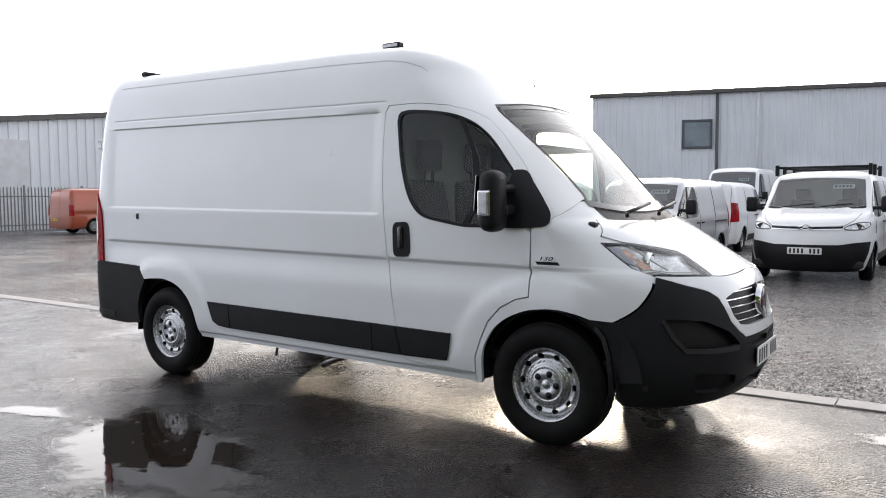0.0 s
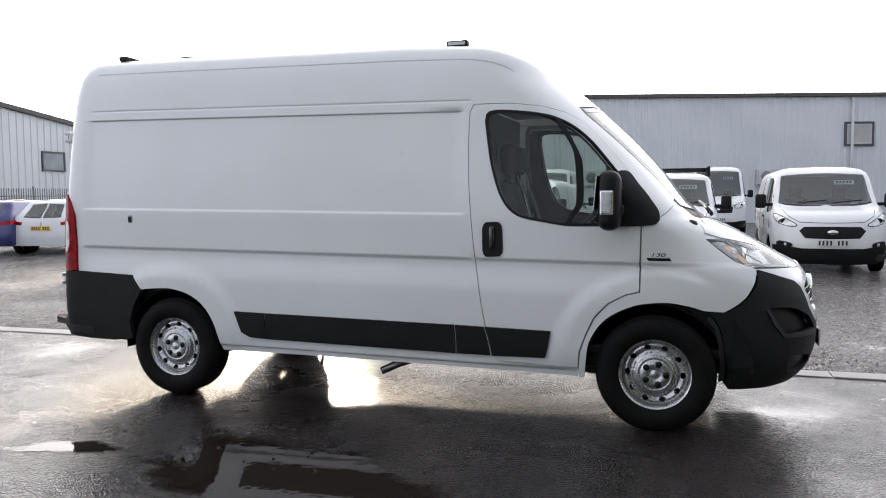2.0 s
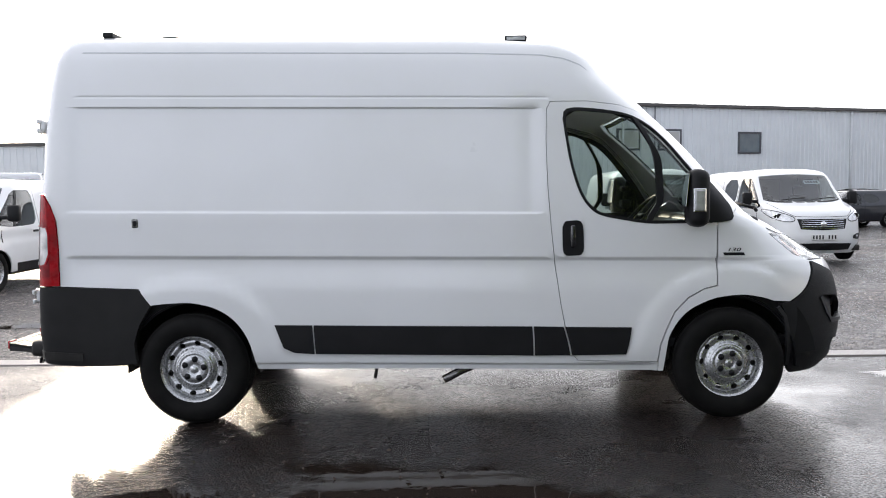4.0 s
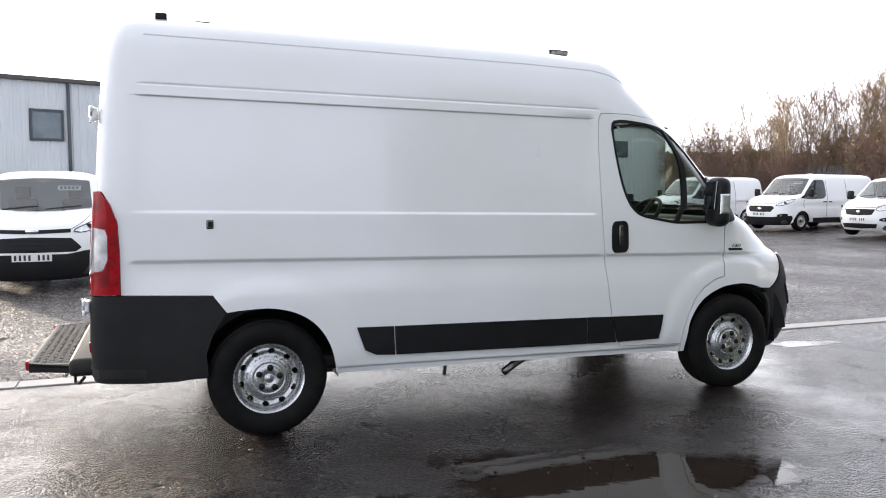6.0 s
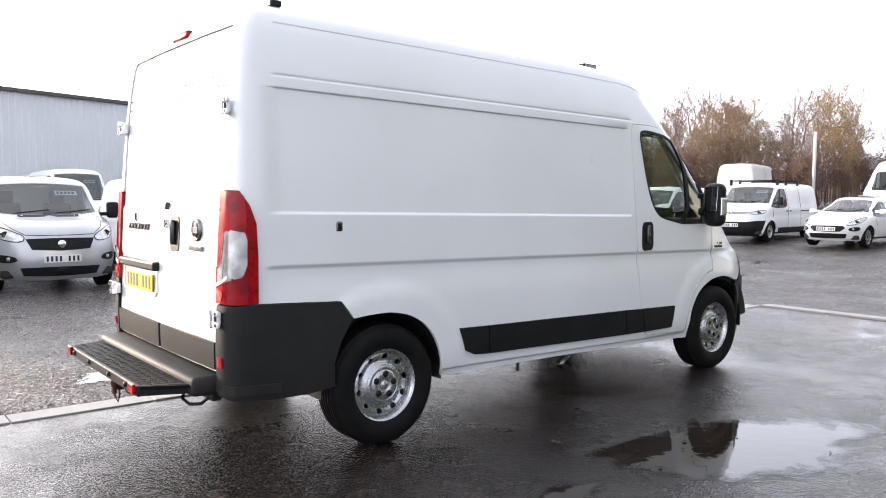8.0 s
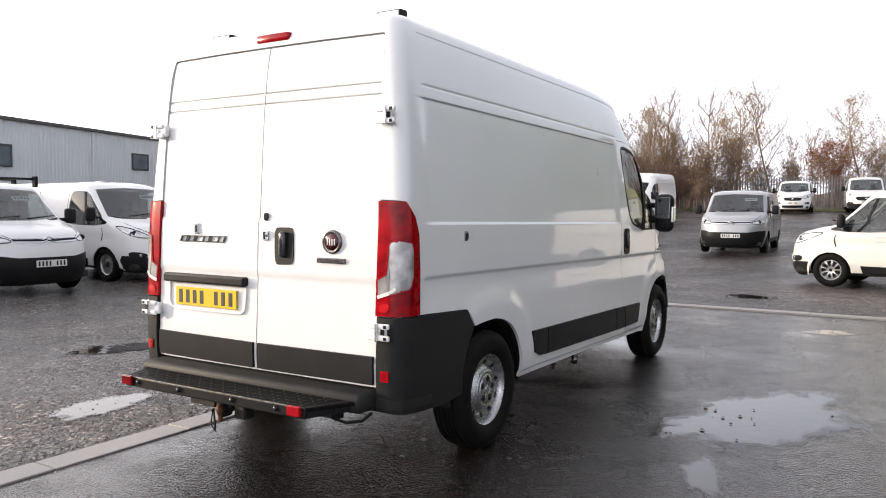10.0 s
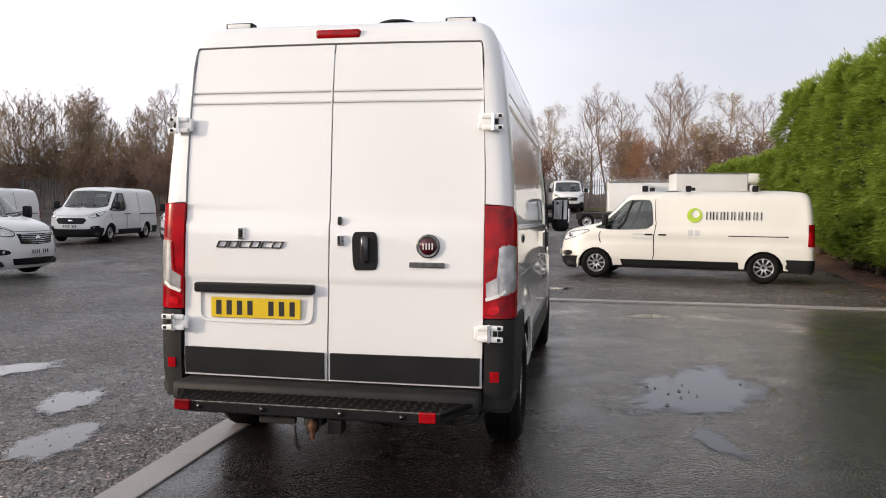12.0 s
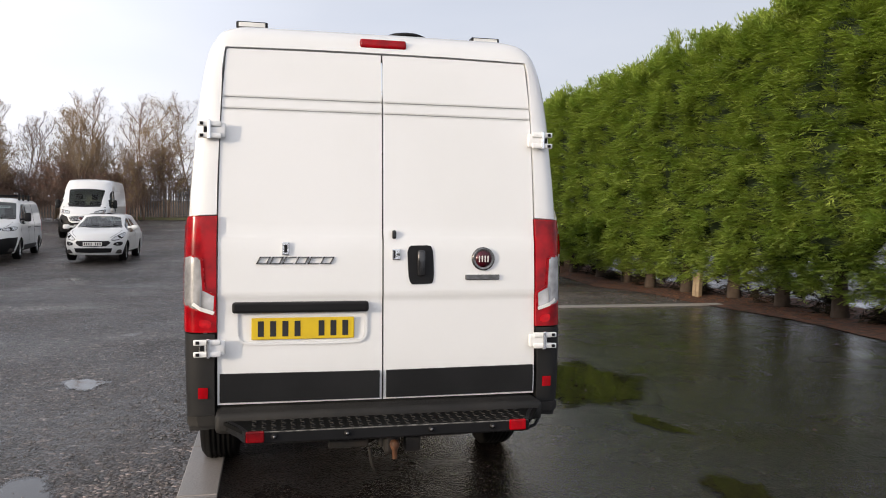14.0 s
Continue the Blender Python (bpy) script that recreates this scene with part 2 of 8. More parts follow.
def glass_mat(name, tint, clear, rough=0.02, ior=1.5):
    """A pane: part clear tinted, with a reflecting face."""
    m = bpy.data.materials.new(name)
    m.use_nodes = True
    t = m.node_tree
    t.nodes.clear()
    out, tr, gl = (t.nodes.new(k) for k in ("ShaderNodeOutputMaterial", "ShaderNodeBsdfTransparent", "ShaderNodeBsdfGlossy"))
    dk, m1, m2, lw, pw, mr = (t.nodes.new(k) for k in ("ShaderNodeBsdfPrincipled", "ShaderNodeMixShader", "ShaderNodeMixShader", "ShaderNodeLayerWeight", "ShaderNodeMath", "ShaderNodeMapRange"))
    tr.inputs[0].default_value = (*tint, 1)
    gl.inputs["Roughness"].default_value = rough
    dk.inputs["Base Color"].default_value, dk.inputs["Roughness"].default_value = (0.02, 0.025, 0.028, 1), 0.1
    lw.inputs[0].default_value = 0.5
    pw.operation, pw.inputs[1].default_value = "POWER", 4.0
    mr.inputs[3].default_value, mr.inputs[4].default_value = 1.3 * ((ior - 1) / (ior + 1)) ** 2, 0.9
    t.links.new(lw.outputs["Facing"], pw.inputs[0])
    t.links.new(pw.outputs[0], mr.inputs[0])
    m1.inputs[0].default_value = clear
    t.links.new(dk.outputs[0], m1.inputs[1])
    t.links.new(tr.outputs[0], m1.inputs[2])
    t.links.new(mr.outputs[0], m2.inputs[0])
    t.links.new(m1.outputs[0], m2.inputs[1])
    t.links.new(gl.outputs[0], m2.inputs[2])
    t.links.new(m2.outputs[0], out.inputs[0])
    return m


WHITE = mat("white_paint", (0.78, 0.785, 0.79), 0.3, coat=1.0, grain=6, amount=0.05, second=(0.74, 0.745, 0.74), mottle=1.1)
WHITE_B = mat("white_paint_parked", (0.78, 0.785, 0.79), 0.35, coat=0.5, grain=5, amount=0.06, second=(0.72, 0.725, 0.72), mottle=0.9)
CREAM = mat("warm_white_paint", (0.72, 0.71, 0.67), 0.35, coat=0.5, grain=5, amount=0.06, second=(0.67, 0.66, 0.62), mottle=0.9)
SILVER = mat("silver_paint", (0.50, 0.51, 0.53), 0.32, 0.55, 0.6, grain=400, amount=0.05, second=(0.45, 0.46, 0.48), mottle=1.2)
GREYP = mat("grey_paint", (0.26, 0.27, 0.29), 0.32, 0.5, 0.6, grain=400, amount=0.05, second=(0.22, 0.23, 0.25), mottle=1.2)
PALEGREYP = mat("pale_grey_paint", (0.40, 0.41, 0.43), 0.32, 0.4, 0.6, grain=400, amount=0.05, second=(0.36, 0.37, 0.39), mottle=1.2)
ORANGE = mat("orange_paint", (0.33, 0.06, 0.018), 0.3, 0.25, 0.7, grain=300, amount=0.04, second=(0.27, 0.05, 0.015), mottle=1.2)
BLUE = mat("blue_paint", (0.03, 0.035, 0.16), 0.3, 0.3, 0.7, grain=300, amount=0.04, second=(0.025, 0.03, 0.12), mottle=1.2)
NAVY = mat("dark_paint", (0.02, 0.022, 0.03), 0.3, 0.2, 0.7, grain=300, amount=0.04, second=(0.016, 0.018, 0.024), mottle=1.2)
PLASTIC = mat("grey_bumper_plastic", (0.0150, 0.0152, 0.0162), 0.5, grain=900, amount=0.08, bump=0.0006, second=(0.0205, 0.0207, 0.0220), mottle=3, spec=0.10)
CORNER = mat("corner_bumper_plastic", (0.0260, 0.0255, 0.0255), 0.52, grain=900, amount=0.08, bump=0.0006, second=(0.0200, 0.0198, 0.0200), mottle=3, spec=0.10)
# lip strips coloured lighter in place of the sheen their edges catch
LIP = mat("bumper_edge_highlight", (0.022, 0.0225, 0.024), 0.45, grain=700, amount=0.08, bump=0.0005, second=(0.016, 0.0162, 0.0175), mottle=4, spec=0.35)
SILL = mat("worn_sill_plastic", (0.028, 0.026, 0.024), 0.55, grain=500, amount=0.1, bump=0.0008, second=(0.016, 0.0155, 0.015), mottle=5, spec=0.25)
STUD = mat("bright_studs", (0.009, 0.0088, 0.0085), 0.5, 0.0, grain=80, amount=0.1, second=(0.010, 0.0095, 0.009), mottle=12)
COPPER_BOWL = mat("indicator_reflector", (0.55, 0.36, 0.26), 0.2, 0.6, 0.4, grain=70, amount=0.1, second=(0.30, 0.20, 0.15), mottle=16)
COPPER = mat("rusty_metal", (0.16, 0.07, 0.035), 0.6, 0.4, grain=80, amount=0.1, second=(0.08, 0.04, 0.025), mottle=30)
DARKCHROME = mat("dark_chrome", (0.22, 0.215, 0.21), 0.22, 0.9, grain=60, amount=0.05, second=(0.12, 0.118, 0.115), mottle=30)
BLACK = mat("black_plastic", (0.010, 0.010, 0.011), 0.42, grain=700, amount=0.08, bump=0.0004, second=(0.014, 0.014, 0.015), mottle=4, spec=0.16)
GLOSS = mat("gloss_black", (0.012, 0.012, 0.013), 0.12, coat=0.4, grain=50, amount=0.04, second=(0.016, 0.016, 0.017), mottle=4)
RUBBER = mat("tyre_rubber", (0.006, 0.006, 0.006), 0.62, grain=160, amount=0.12, bump=0.001, second=(0.010, 0.0095, 0.009), mottle=9, spec=0.1)
STEEL = mat("wheel_silver", (0.50, 0.505, 0.51), 0.28, 0.85, grain=60, amount=0.06, second=(0.40, 0.402, 0.405), mottle=14)
CHROME = mat("chrome", (0.78, 0.79, 0.8), 0.1, 1.0, grain=40, amount=0.04, second=(0.7, 0.7, 0.7), mottle=20)
DARKMETAL = mat("underbody_metal", (0.014, 0.013, 0.012), 0.7, 0.1, grain=60, amount=0.15, bump=0.002, second=(0.025, 0.018, 0.014), mottle=8)
PLATE_ALU = mat("checker_plate", (0.0030, 0.0029, 0.0028), 0.6, 0.0, 0.0, grain=80, amount=0.1, second=(0.004, 0.0039, 0.0037), mottle=6, spec=0.12)
WORN_EDGE = mat("worn_step_edge", (0.25, 0.24, 0.22), 0.5, 0.3, grain=60, amount=0.3, second=(0.012, 0.012, 0.012), mottle=26)
RED = mat("red_lamp_lens", (0.40, 0.001, 0.006), 0.2, coat=0.15, grain=30, amount=0.05, second=(0.12, 0.0008, 0.003), mottle=9, spec=0.2)
BRIGHTRED = mat("bright_red_lens", (0.58, 0.003, 0.009), 0.25, coat=0.15, grain=120, amount=0.06, bump=0.001, second=(0.40, 0.003, 0.008), mottle=40, spec=0.2)
REVERSE = mat("reversing_lens", (0.30, 0.29, 0.285), 0.15, 0.5, 0.6, grain=60, amount=0.06, second=(0.62, 0.61, 0.60), mottle=11)
CLEARLENS = mat("clear_lamp_lens", (0.50, 0.505, 0.51), 0.14, 0.4, 0.8, grain=60, amount=0.06, second=(0.24, 0.245, 0.25), mottle=18)
LAMPBOWL = mat("lamp_reflector", (0.80, 0.81, 0.82), 0.25, 0.3, 0.4, grain=70, amount=0.12, second=(0.45, 0.46, 0.47), mottle=16)
AMBER = mat("amber_lens", (0.7, 0.22, 0.02), 0.15, coat=0.8, grain=60, amount=0.05, second=(0.6, 0.18, 0.02), mottle=20)
YELLOW = mat("yellow_plate", (0.72, 0.50, 0.02), 0.35, grain=80, amount=0.06, second=(0.66, 0.45, 0.02), mottle=9)
PLATEW = mat("white_plate", (0.72, 0.72, 0.70), 0.35, grain=80, amount=0.06, second=(0.66, 0.66, 0.64), mottle=9)
INK = mat("black_lettering", (0.012, 0.012, 0.014), 0.45, grain=90, amount=0.06, second=(0.018, 0.018, 0.02), mottle=9)
CARD = mat("price_card", (0.62, 0.74, 0.78), 0.5, grain=60, amount=0.06, second=(0.75, 0.8, 0.82), mottle=9)
LIME = mat("lime_green", (0.42, 0.58, 0.03), 0.4, grain=60, amount=0.05, second=(0.30, 0.45, 0.02), mottle=5)
PALEGREY = mat("pale_grey_lettering", (0.5, 0.52, 0.54), 0.45, grain=60, amount=0.05, second=(0.55, 0.56, 0.58), mottle=5)
DEEPRED = mat("deep_red_lens", (0.36, 0.001, 0.006), 0.28, coat=0.04, grain=30, amount=0.05, second=(0.20, 0.0015, 0.004), mottle=12, spec=0.15)
SEAM = mat("seam_and_crease_grey", (0.34, 0.345, 0.35), 0.6, grain=60, amount=0.06, second=(0.26, 0.265, 0.27), mottle=5)
BADGE_RED = mat("maroon_badge", (0.045, 0.006, 0.012), 0.2, 0.3, 0.5, grain=60, amount=0.05, second=(0.09, 0.006, 0.015), mottle=20)
SEATS = mat("seat_fabric", (0.014, 0.014, 0.015), 0.85, grain=200, amount=0.08, second=(0.02, 0.02, 0.022), mottle=30, spec=0.15)
BULKHEAD = mat("bulkhead_panel", (0.12, 0.125, 0.105), 0.8, grain=200, amount=0.06, second=(0.15, 0.155, 0.13), mottle=4)
LINING = mat("cab_lining", (0.13, 0.124, 0.105), 0.75, grain=300, amount=0.08, bump=0.0006, second=(0.10, 0.096, 0.082), mottle=6)
GLASS = glass_mat("side_glass", (0.70, 0.77, 0.73), 0.93, ior=1.36)
MIRROR = mat("mirror_glass", (0.30, 0.31, 0.32), 0.04, 1.0, grain=20, amount=0.02, second=(0.40, 0.41, 0.42), mottle=8)
LENS = glass_mat("clear_lens", (0.97, 0.98, 0.98), 0.98)
GLASS_B = glass_mat("parked_glass", (0.58, 0.64, 0.63), 0.86, ior=1.9)
GLASS_S = glass_mat("parked_side_glass", (0.50, 0.55, 0.54), 0.85, ior=1.55)
DARKGLASS = glass_mat("privacy_glass", (0.10, 0.11, 0.11), 0.5)


# ---------- object helpers ----------
def mesh_of(name, v, f, m, smooth=True):
    me = bpy.data.meshes.new(name)
    me.from_pydata([tuple(map(float, p)) for p in v], [], [tuple(map(int, t)) for t in f])
    me.materials.append(m)
    me.polygons.foreach_set("use_smooth", [smooth] * len(me.polygons))
    me.update()
    return me


def raw(name, v, f, m, parent=None, label="", smooth=True):
    ob = new(name, mesh_of(name, v, f, m, smooth))
    if parent is not None:
        ob.parent = parent
    return tagged(ob, label)


def part(name, bm, m, parent=None, label="", smooth=False):
    me = bpy.data.meshes.new(name)
    bm.normal_update()
    bm.to_mesh(me)
    bm.free()
    me.materials.append(m)
    me.polygons.foreach_set("use_smooth", [smooth] * len(me.polygons))
    ob = new(name, me)
    if parent is not None:
        ob.parent = parent
    return tagged(ob, label)


def box(bm, lo, hi, bevel=0.0, m=None, seg=2):
    """Adds a bevelled box between two corners, turned by m."""
    r = bmesh.ops.create_cube(bm, size=1)
    vs = r["verts"]
    s = [max(abs(h - l), 1e-4) for l, h in zip(lo, hi)]
    c = [(l + h) / 2 for l, h in zip(lo, hi)]
    bmesh.ops.transform(bm, matrix=Matrix.Translation(c) @ Matrix.Diagonal((*s, 1)), verts=vs)
    if bevel:
        es = list({e for v in vs for e in v.link_edges})
        g = bmesh.ops.bevel(bm, geom=es, offset=min(bevel, min(s) * 0.45), segments=seg, affect="EDGES", profile=0.5)
        vs = [v for v in g["verts"] if v.is_valid]
        vs = list({v for v in vs for f in v.link_faces for v in f.verts})
    if m is not None:
        bmesh.ops.transform(bm, matrix=m, verts=vs)
    return vs


def boxed(name, lo, hi, m, parent=None, bevel=0.01, label="", turn=None, smooth=False):
    bm = bmesh.new()
    box(bm, lo, hi, bevel, turn)
    return part(name, bm, m, parent, label, smooth)


def lathe(profile, n=40, axis="y", closed=False):
    """Points and faces of a profile (radius, along) turned about an axis."""
    v, f, k = [], [], len(profile)
    for i in range(n):
        a = 2 * math.pi * i / n
        for r, h in profile:
            c, s = r * math.cos(a), r * math.sin(a)
            v.append((c, h, s) if axis == "y" else (c, s, h) if axis == "z" else (h, c, s))
    for i in range(n):
        j = (i + 1) % n
        for q in range(k - 1 + closed):
            a, b = i * k + q, i * k + (q + 1) % k
            c, d = j * k + (q + 1) % k, j * k + q
            f.append((a, b, c, d))
    return v, f


def tube(path, r, n=8, taper=None):
    """Points and faces of a round bar along a path; taper: radius at each point."""
    v, f = [], []
    P = [Vector(p) for p in path]
    up = Vector((0.13, 0.07, 1)).normalized()
    for i, p in enumerate(P):
        d = (P[min(i + 1, len(P) - 1)] - P[max(i - 1, 0)]).normalized()
        a = d.cross(up)
        a = a.normalized() if a.length > 1e-4 else Vector((1, 0, 0))
        b = a.cross(d)
        q = taper[i] if taper else r
        v += [tuple(p + (a * math.cos(2 * math.pi * k / n) + b * math.sin(2 * math.pi * k / n)) * q) for k in range(n)]
    for i in range(len(P) - 1):
        for k in range(n):
            j = (k + 1) % n
            f.append((i * n + k, i * n + j, (i + 1) * n + j, (i + 1) * n + k))
    f.append(tuple(range(n))[::-1])
    f.append(tuple((len(P) - 1) * n + k for k in range(n)))
    return v, f


def joined(*pieces):
    v, f = [], []
    for pv, pf in pieces:
        s = len(v)
        v += [tuple(p) for p in pv]
        f += [tuple(i + s for i in t) for t in pf]
    return v, f


def skin(shell, name, outline, m, parent, holes=(), side="R", du=0.05, dz=0.05, rows=(), off=0.0, thick=0.012, disp=None, label="", rake=None):
    """A panel of a vehicle's skin with folded edges. side: R, L, or B for one panel across the middle."""
    v, f = sheet(outline, holes, du, dz, rows, shell.rake if rake is None else rake)
    p, nrm = shell.at(v[:, 0], v[:, 1], off, disp)
    verts, faces = [tuple(q) for q in p], [tuple(t) for t in f]
    for a, b in rim_edges(f):
        if side == "B" and abs(p[a][1]) < 0.012 and abs(p[b][1]) < 0.012:
            continue
        s = len(verts)
        verts += [tuple(p[a]), tuple(p[b]), tuple(p[b] - nrm[b] * thick), tuple(p[a] - nrm[a] * thick)]
        faces.append((s + 1, s, s + 3, s + 2))
    if side == "B":
        k = len(verts)
        faces += [tuple(i + k for i in t[::-1]) for t in faces]
        verts += [(x, -y, z) for x, y, z in verts]
        verts = [(x, 0.0 if abs(y) < 0.012 else y, z) for x, y, z in verts]
        first, back = {}, []
        for i, p_ in enumerate(verts):
            key = (round(p_[0], 4), round(p_[2], 4)) if p_[1] == 0.0 else i
            back.append(first.setdefault(key, i))
        faces = [tuple(back[i] for i in t) for t in faces]
        faces = [t for t in faces if len(set(t)) == len(t)]
    elif side == "L":
        verts, faces = [(x, -y, z) for x, y, z in verts], [t[::-1] for t in faces]
    return raw(name, verts, faces, m, parent, label)


def ribbon(shell, name, pts, width, m, parent, side="R", off=0.0015, label="", lip=-0.004, disp=None):
    """A narrow strip on a vehicle's skin along points (u, z): a seam, a trim or a groove's seal."""
    q = []
    for a, b in zip(pts, pts[1:]):
        n = max(1, int(math.hypot(b[0] - a[0], b[1] - a[1]) / 0.06))
        q += [(a[0] + (b[0] - a[0]) * i / n, a[1] + (b[1] - a[1]) * i / n) for i in range(n)]
    q = np.array(q + [pts[-1]])
    d = np.gradient(q, axis=0)
    d /= np.maximum(np.linalg.norm(d, axis=1, keepdims=True), 1e-9)
    e = np.stack([-d[:, 1], d[:, 0]], -1) * width / 2
    rows = [shell.at(*(q + e).T, lip, disp)[0], shell.at(*(q + e).T, off, disp)[0], shell.at(*(q - e).T, off, disp)[0], shell.at(*(q - e).T, lip, disp)[0]]
    v = [tuple(r[i]) for i in range(len(q)) for r in rows]
    f = [(i * 4 + k, (i + 1) * 4 + k, (i + 1) * 4 + k + 1, i * 4 + k + 1) for i in range(len(q) - 1) for k in range(3)]
    f += [(0, 1, 2, 3), tuple(len(v) - 4 + k for k in (3, 2, 1, 0))]
    if side == "L":
        v, f = [(x, -y, z) for x, y, z in v], [t[::-1] for t in f]
    return raw(name, v, f, m, parent, label, smooth=False)
BIG = Shell(
    width=[(0.18, 0.911), (0.25, 0.946), (0.35, 0.972), (0.5, 0.987), (0.9, 0.995), (1.3, 0.994), (1.6, 0.980), (1.85, 0.958),
           (2.05, 0.938), (2.2, 0.918), (2.32, 0.892), (2.38, 0.868), (2.43, 0.838), (2.47, 0.775), (2.5, 0.645), (2.515, 0.47), (2.525, 0.003)],
    front=[(0.18, 2.42), (0.24, 2.52), (0.3, 2.60), (0.4, 2.685), (0.55, 2.725), (0.65, 2.73), (0.8, 2.71), (0.95, 2.665), (1.03, 2.61),
           (1.08, 2.52), (1.14, 2.42), (1.22, 2.28), (1.30, 2.13), (1.36, 2.0), (1.42, 1.93), (1.66, 1.74), (1.84, 1.575), (2.0, 1.41),
           (2.155, 1.24), (2.29, 1.085), (2.38, 0.97), (2.45, 0.84), (2.5, 0.66), (2.525, 0.33)],
    nose=[(0.18, 0.95), (1.05, 0.95), (1.15, 0.85), (1.30, 0.55), (1.42, 0.40), (1.66, 0.43), (2.25, 0.43), (2.4, 0.33), (2.525, 0.30)],
    power=[(0.18, 2.4), (1.0, 2.4), (1.2, 2.6), (1.45, 2.5), (1.7, 2.15), (2.2, 2.15), (2.45, 2.8), (2.525, 3.0)],
    rear=[(0.18, -2.66), (0.4, -2.70), (0.63, -2.712), (0.9, -2.700), (1.3, -2.680), (1.6, -2.660), (1.94, -2.636), (2.1, -2.620), (2.3, -2.588),
          (2.38, -2.562), (2.43, -2.525), (2.47, -2.46), (2.51, -2.24), (2.525, -1.9)],
    corner=0.10, taper=0.03, rake=0.015, crown=0.006)


# ---------- wheels ----------
def flat_ring(outline, holes, du, height, thick):
    """A disc with holes, filled in (a, b) and lifted to height(radius) along -y, with folded edges."""
    v, f = sheet(outline, holes, du, du)
    r = np.hypot(v[:, 0], v[:, 1])
    p = np.stack([v[:, 0], -height(r), v[:, 1]], -1)
    verts, faces = [tuple(q) for q in p], [tuple(t) for t in f]
    for a, b in rim_edges(f):
        s = len(verts)
        verts += [tuple(p[a]), tuple(p[b]), (p[b][0], p[b][1] + thick, p[b][2]), (p[a][0], p[a][1] + thick, p[a][2])]
        faces.append((s + 1, s, s + 3, s + 2))
    return verts, faces


def ring(r, n, cx=0.0, cy=0.0, ry=None, turn=0.0):
    c, s = math.cos(turn), math.sin(turn)
    q = [(r * math.cos(2 * math.pi * i / n), (ry or r) * math.sin(2 * math.pi * i / n)) for i in range(n)]
    return [(cx + c * a - s * b, cy + s * a + c * b) for a, b in q]


WHEELS = {}


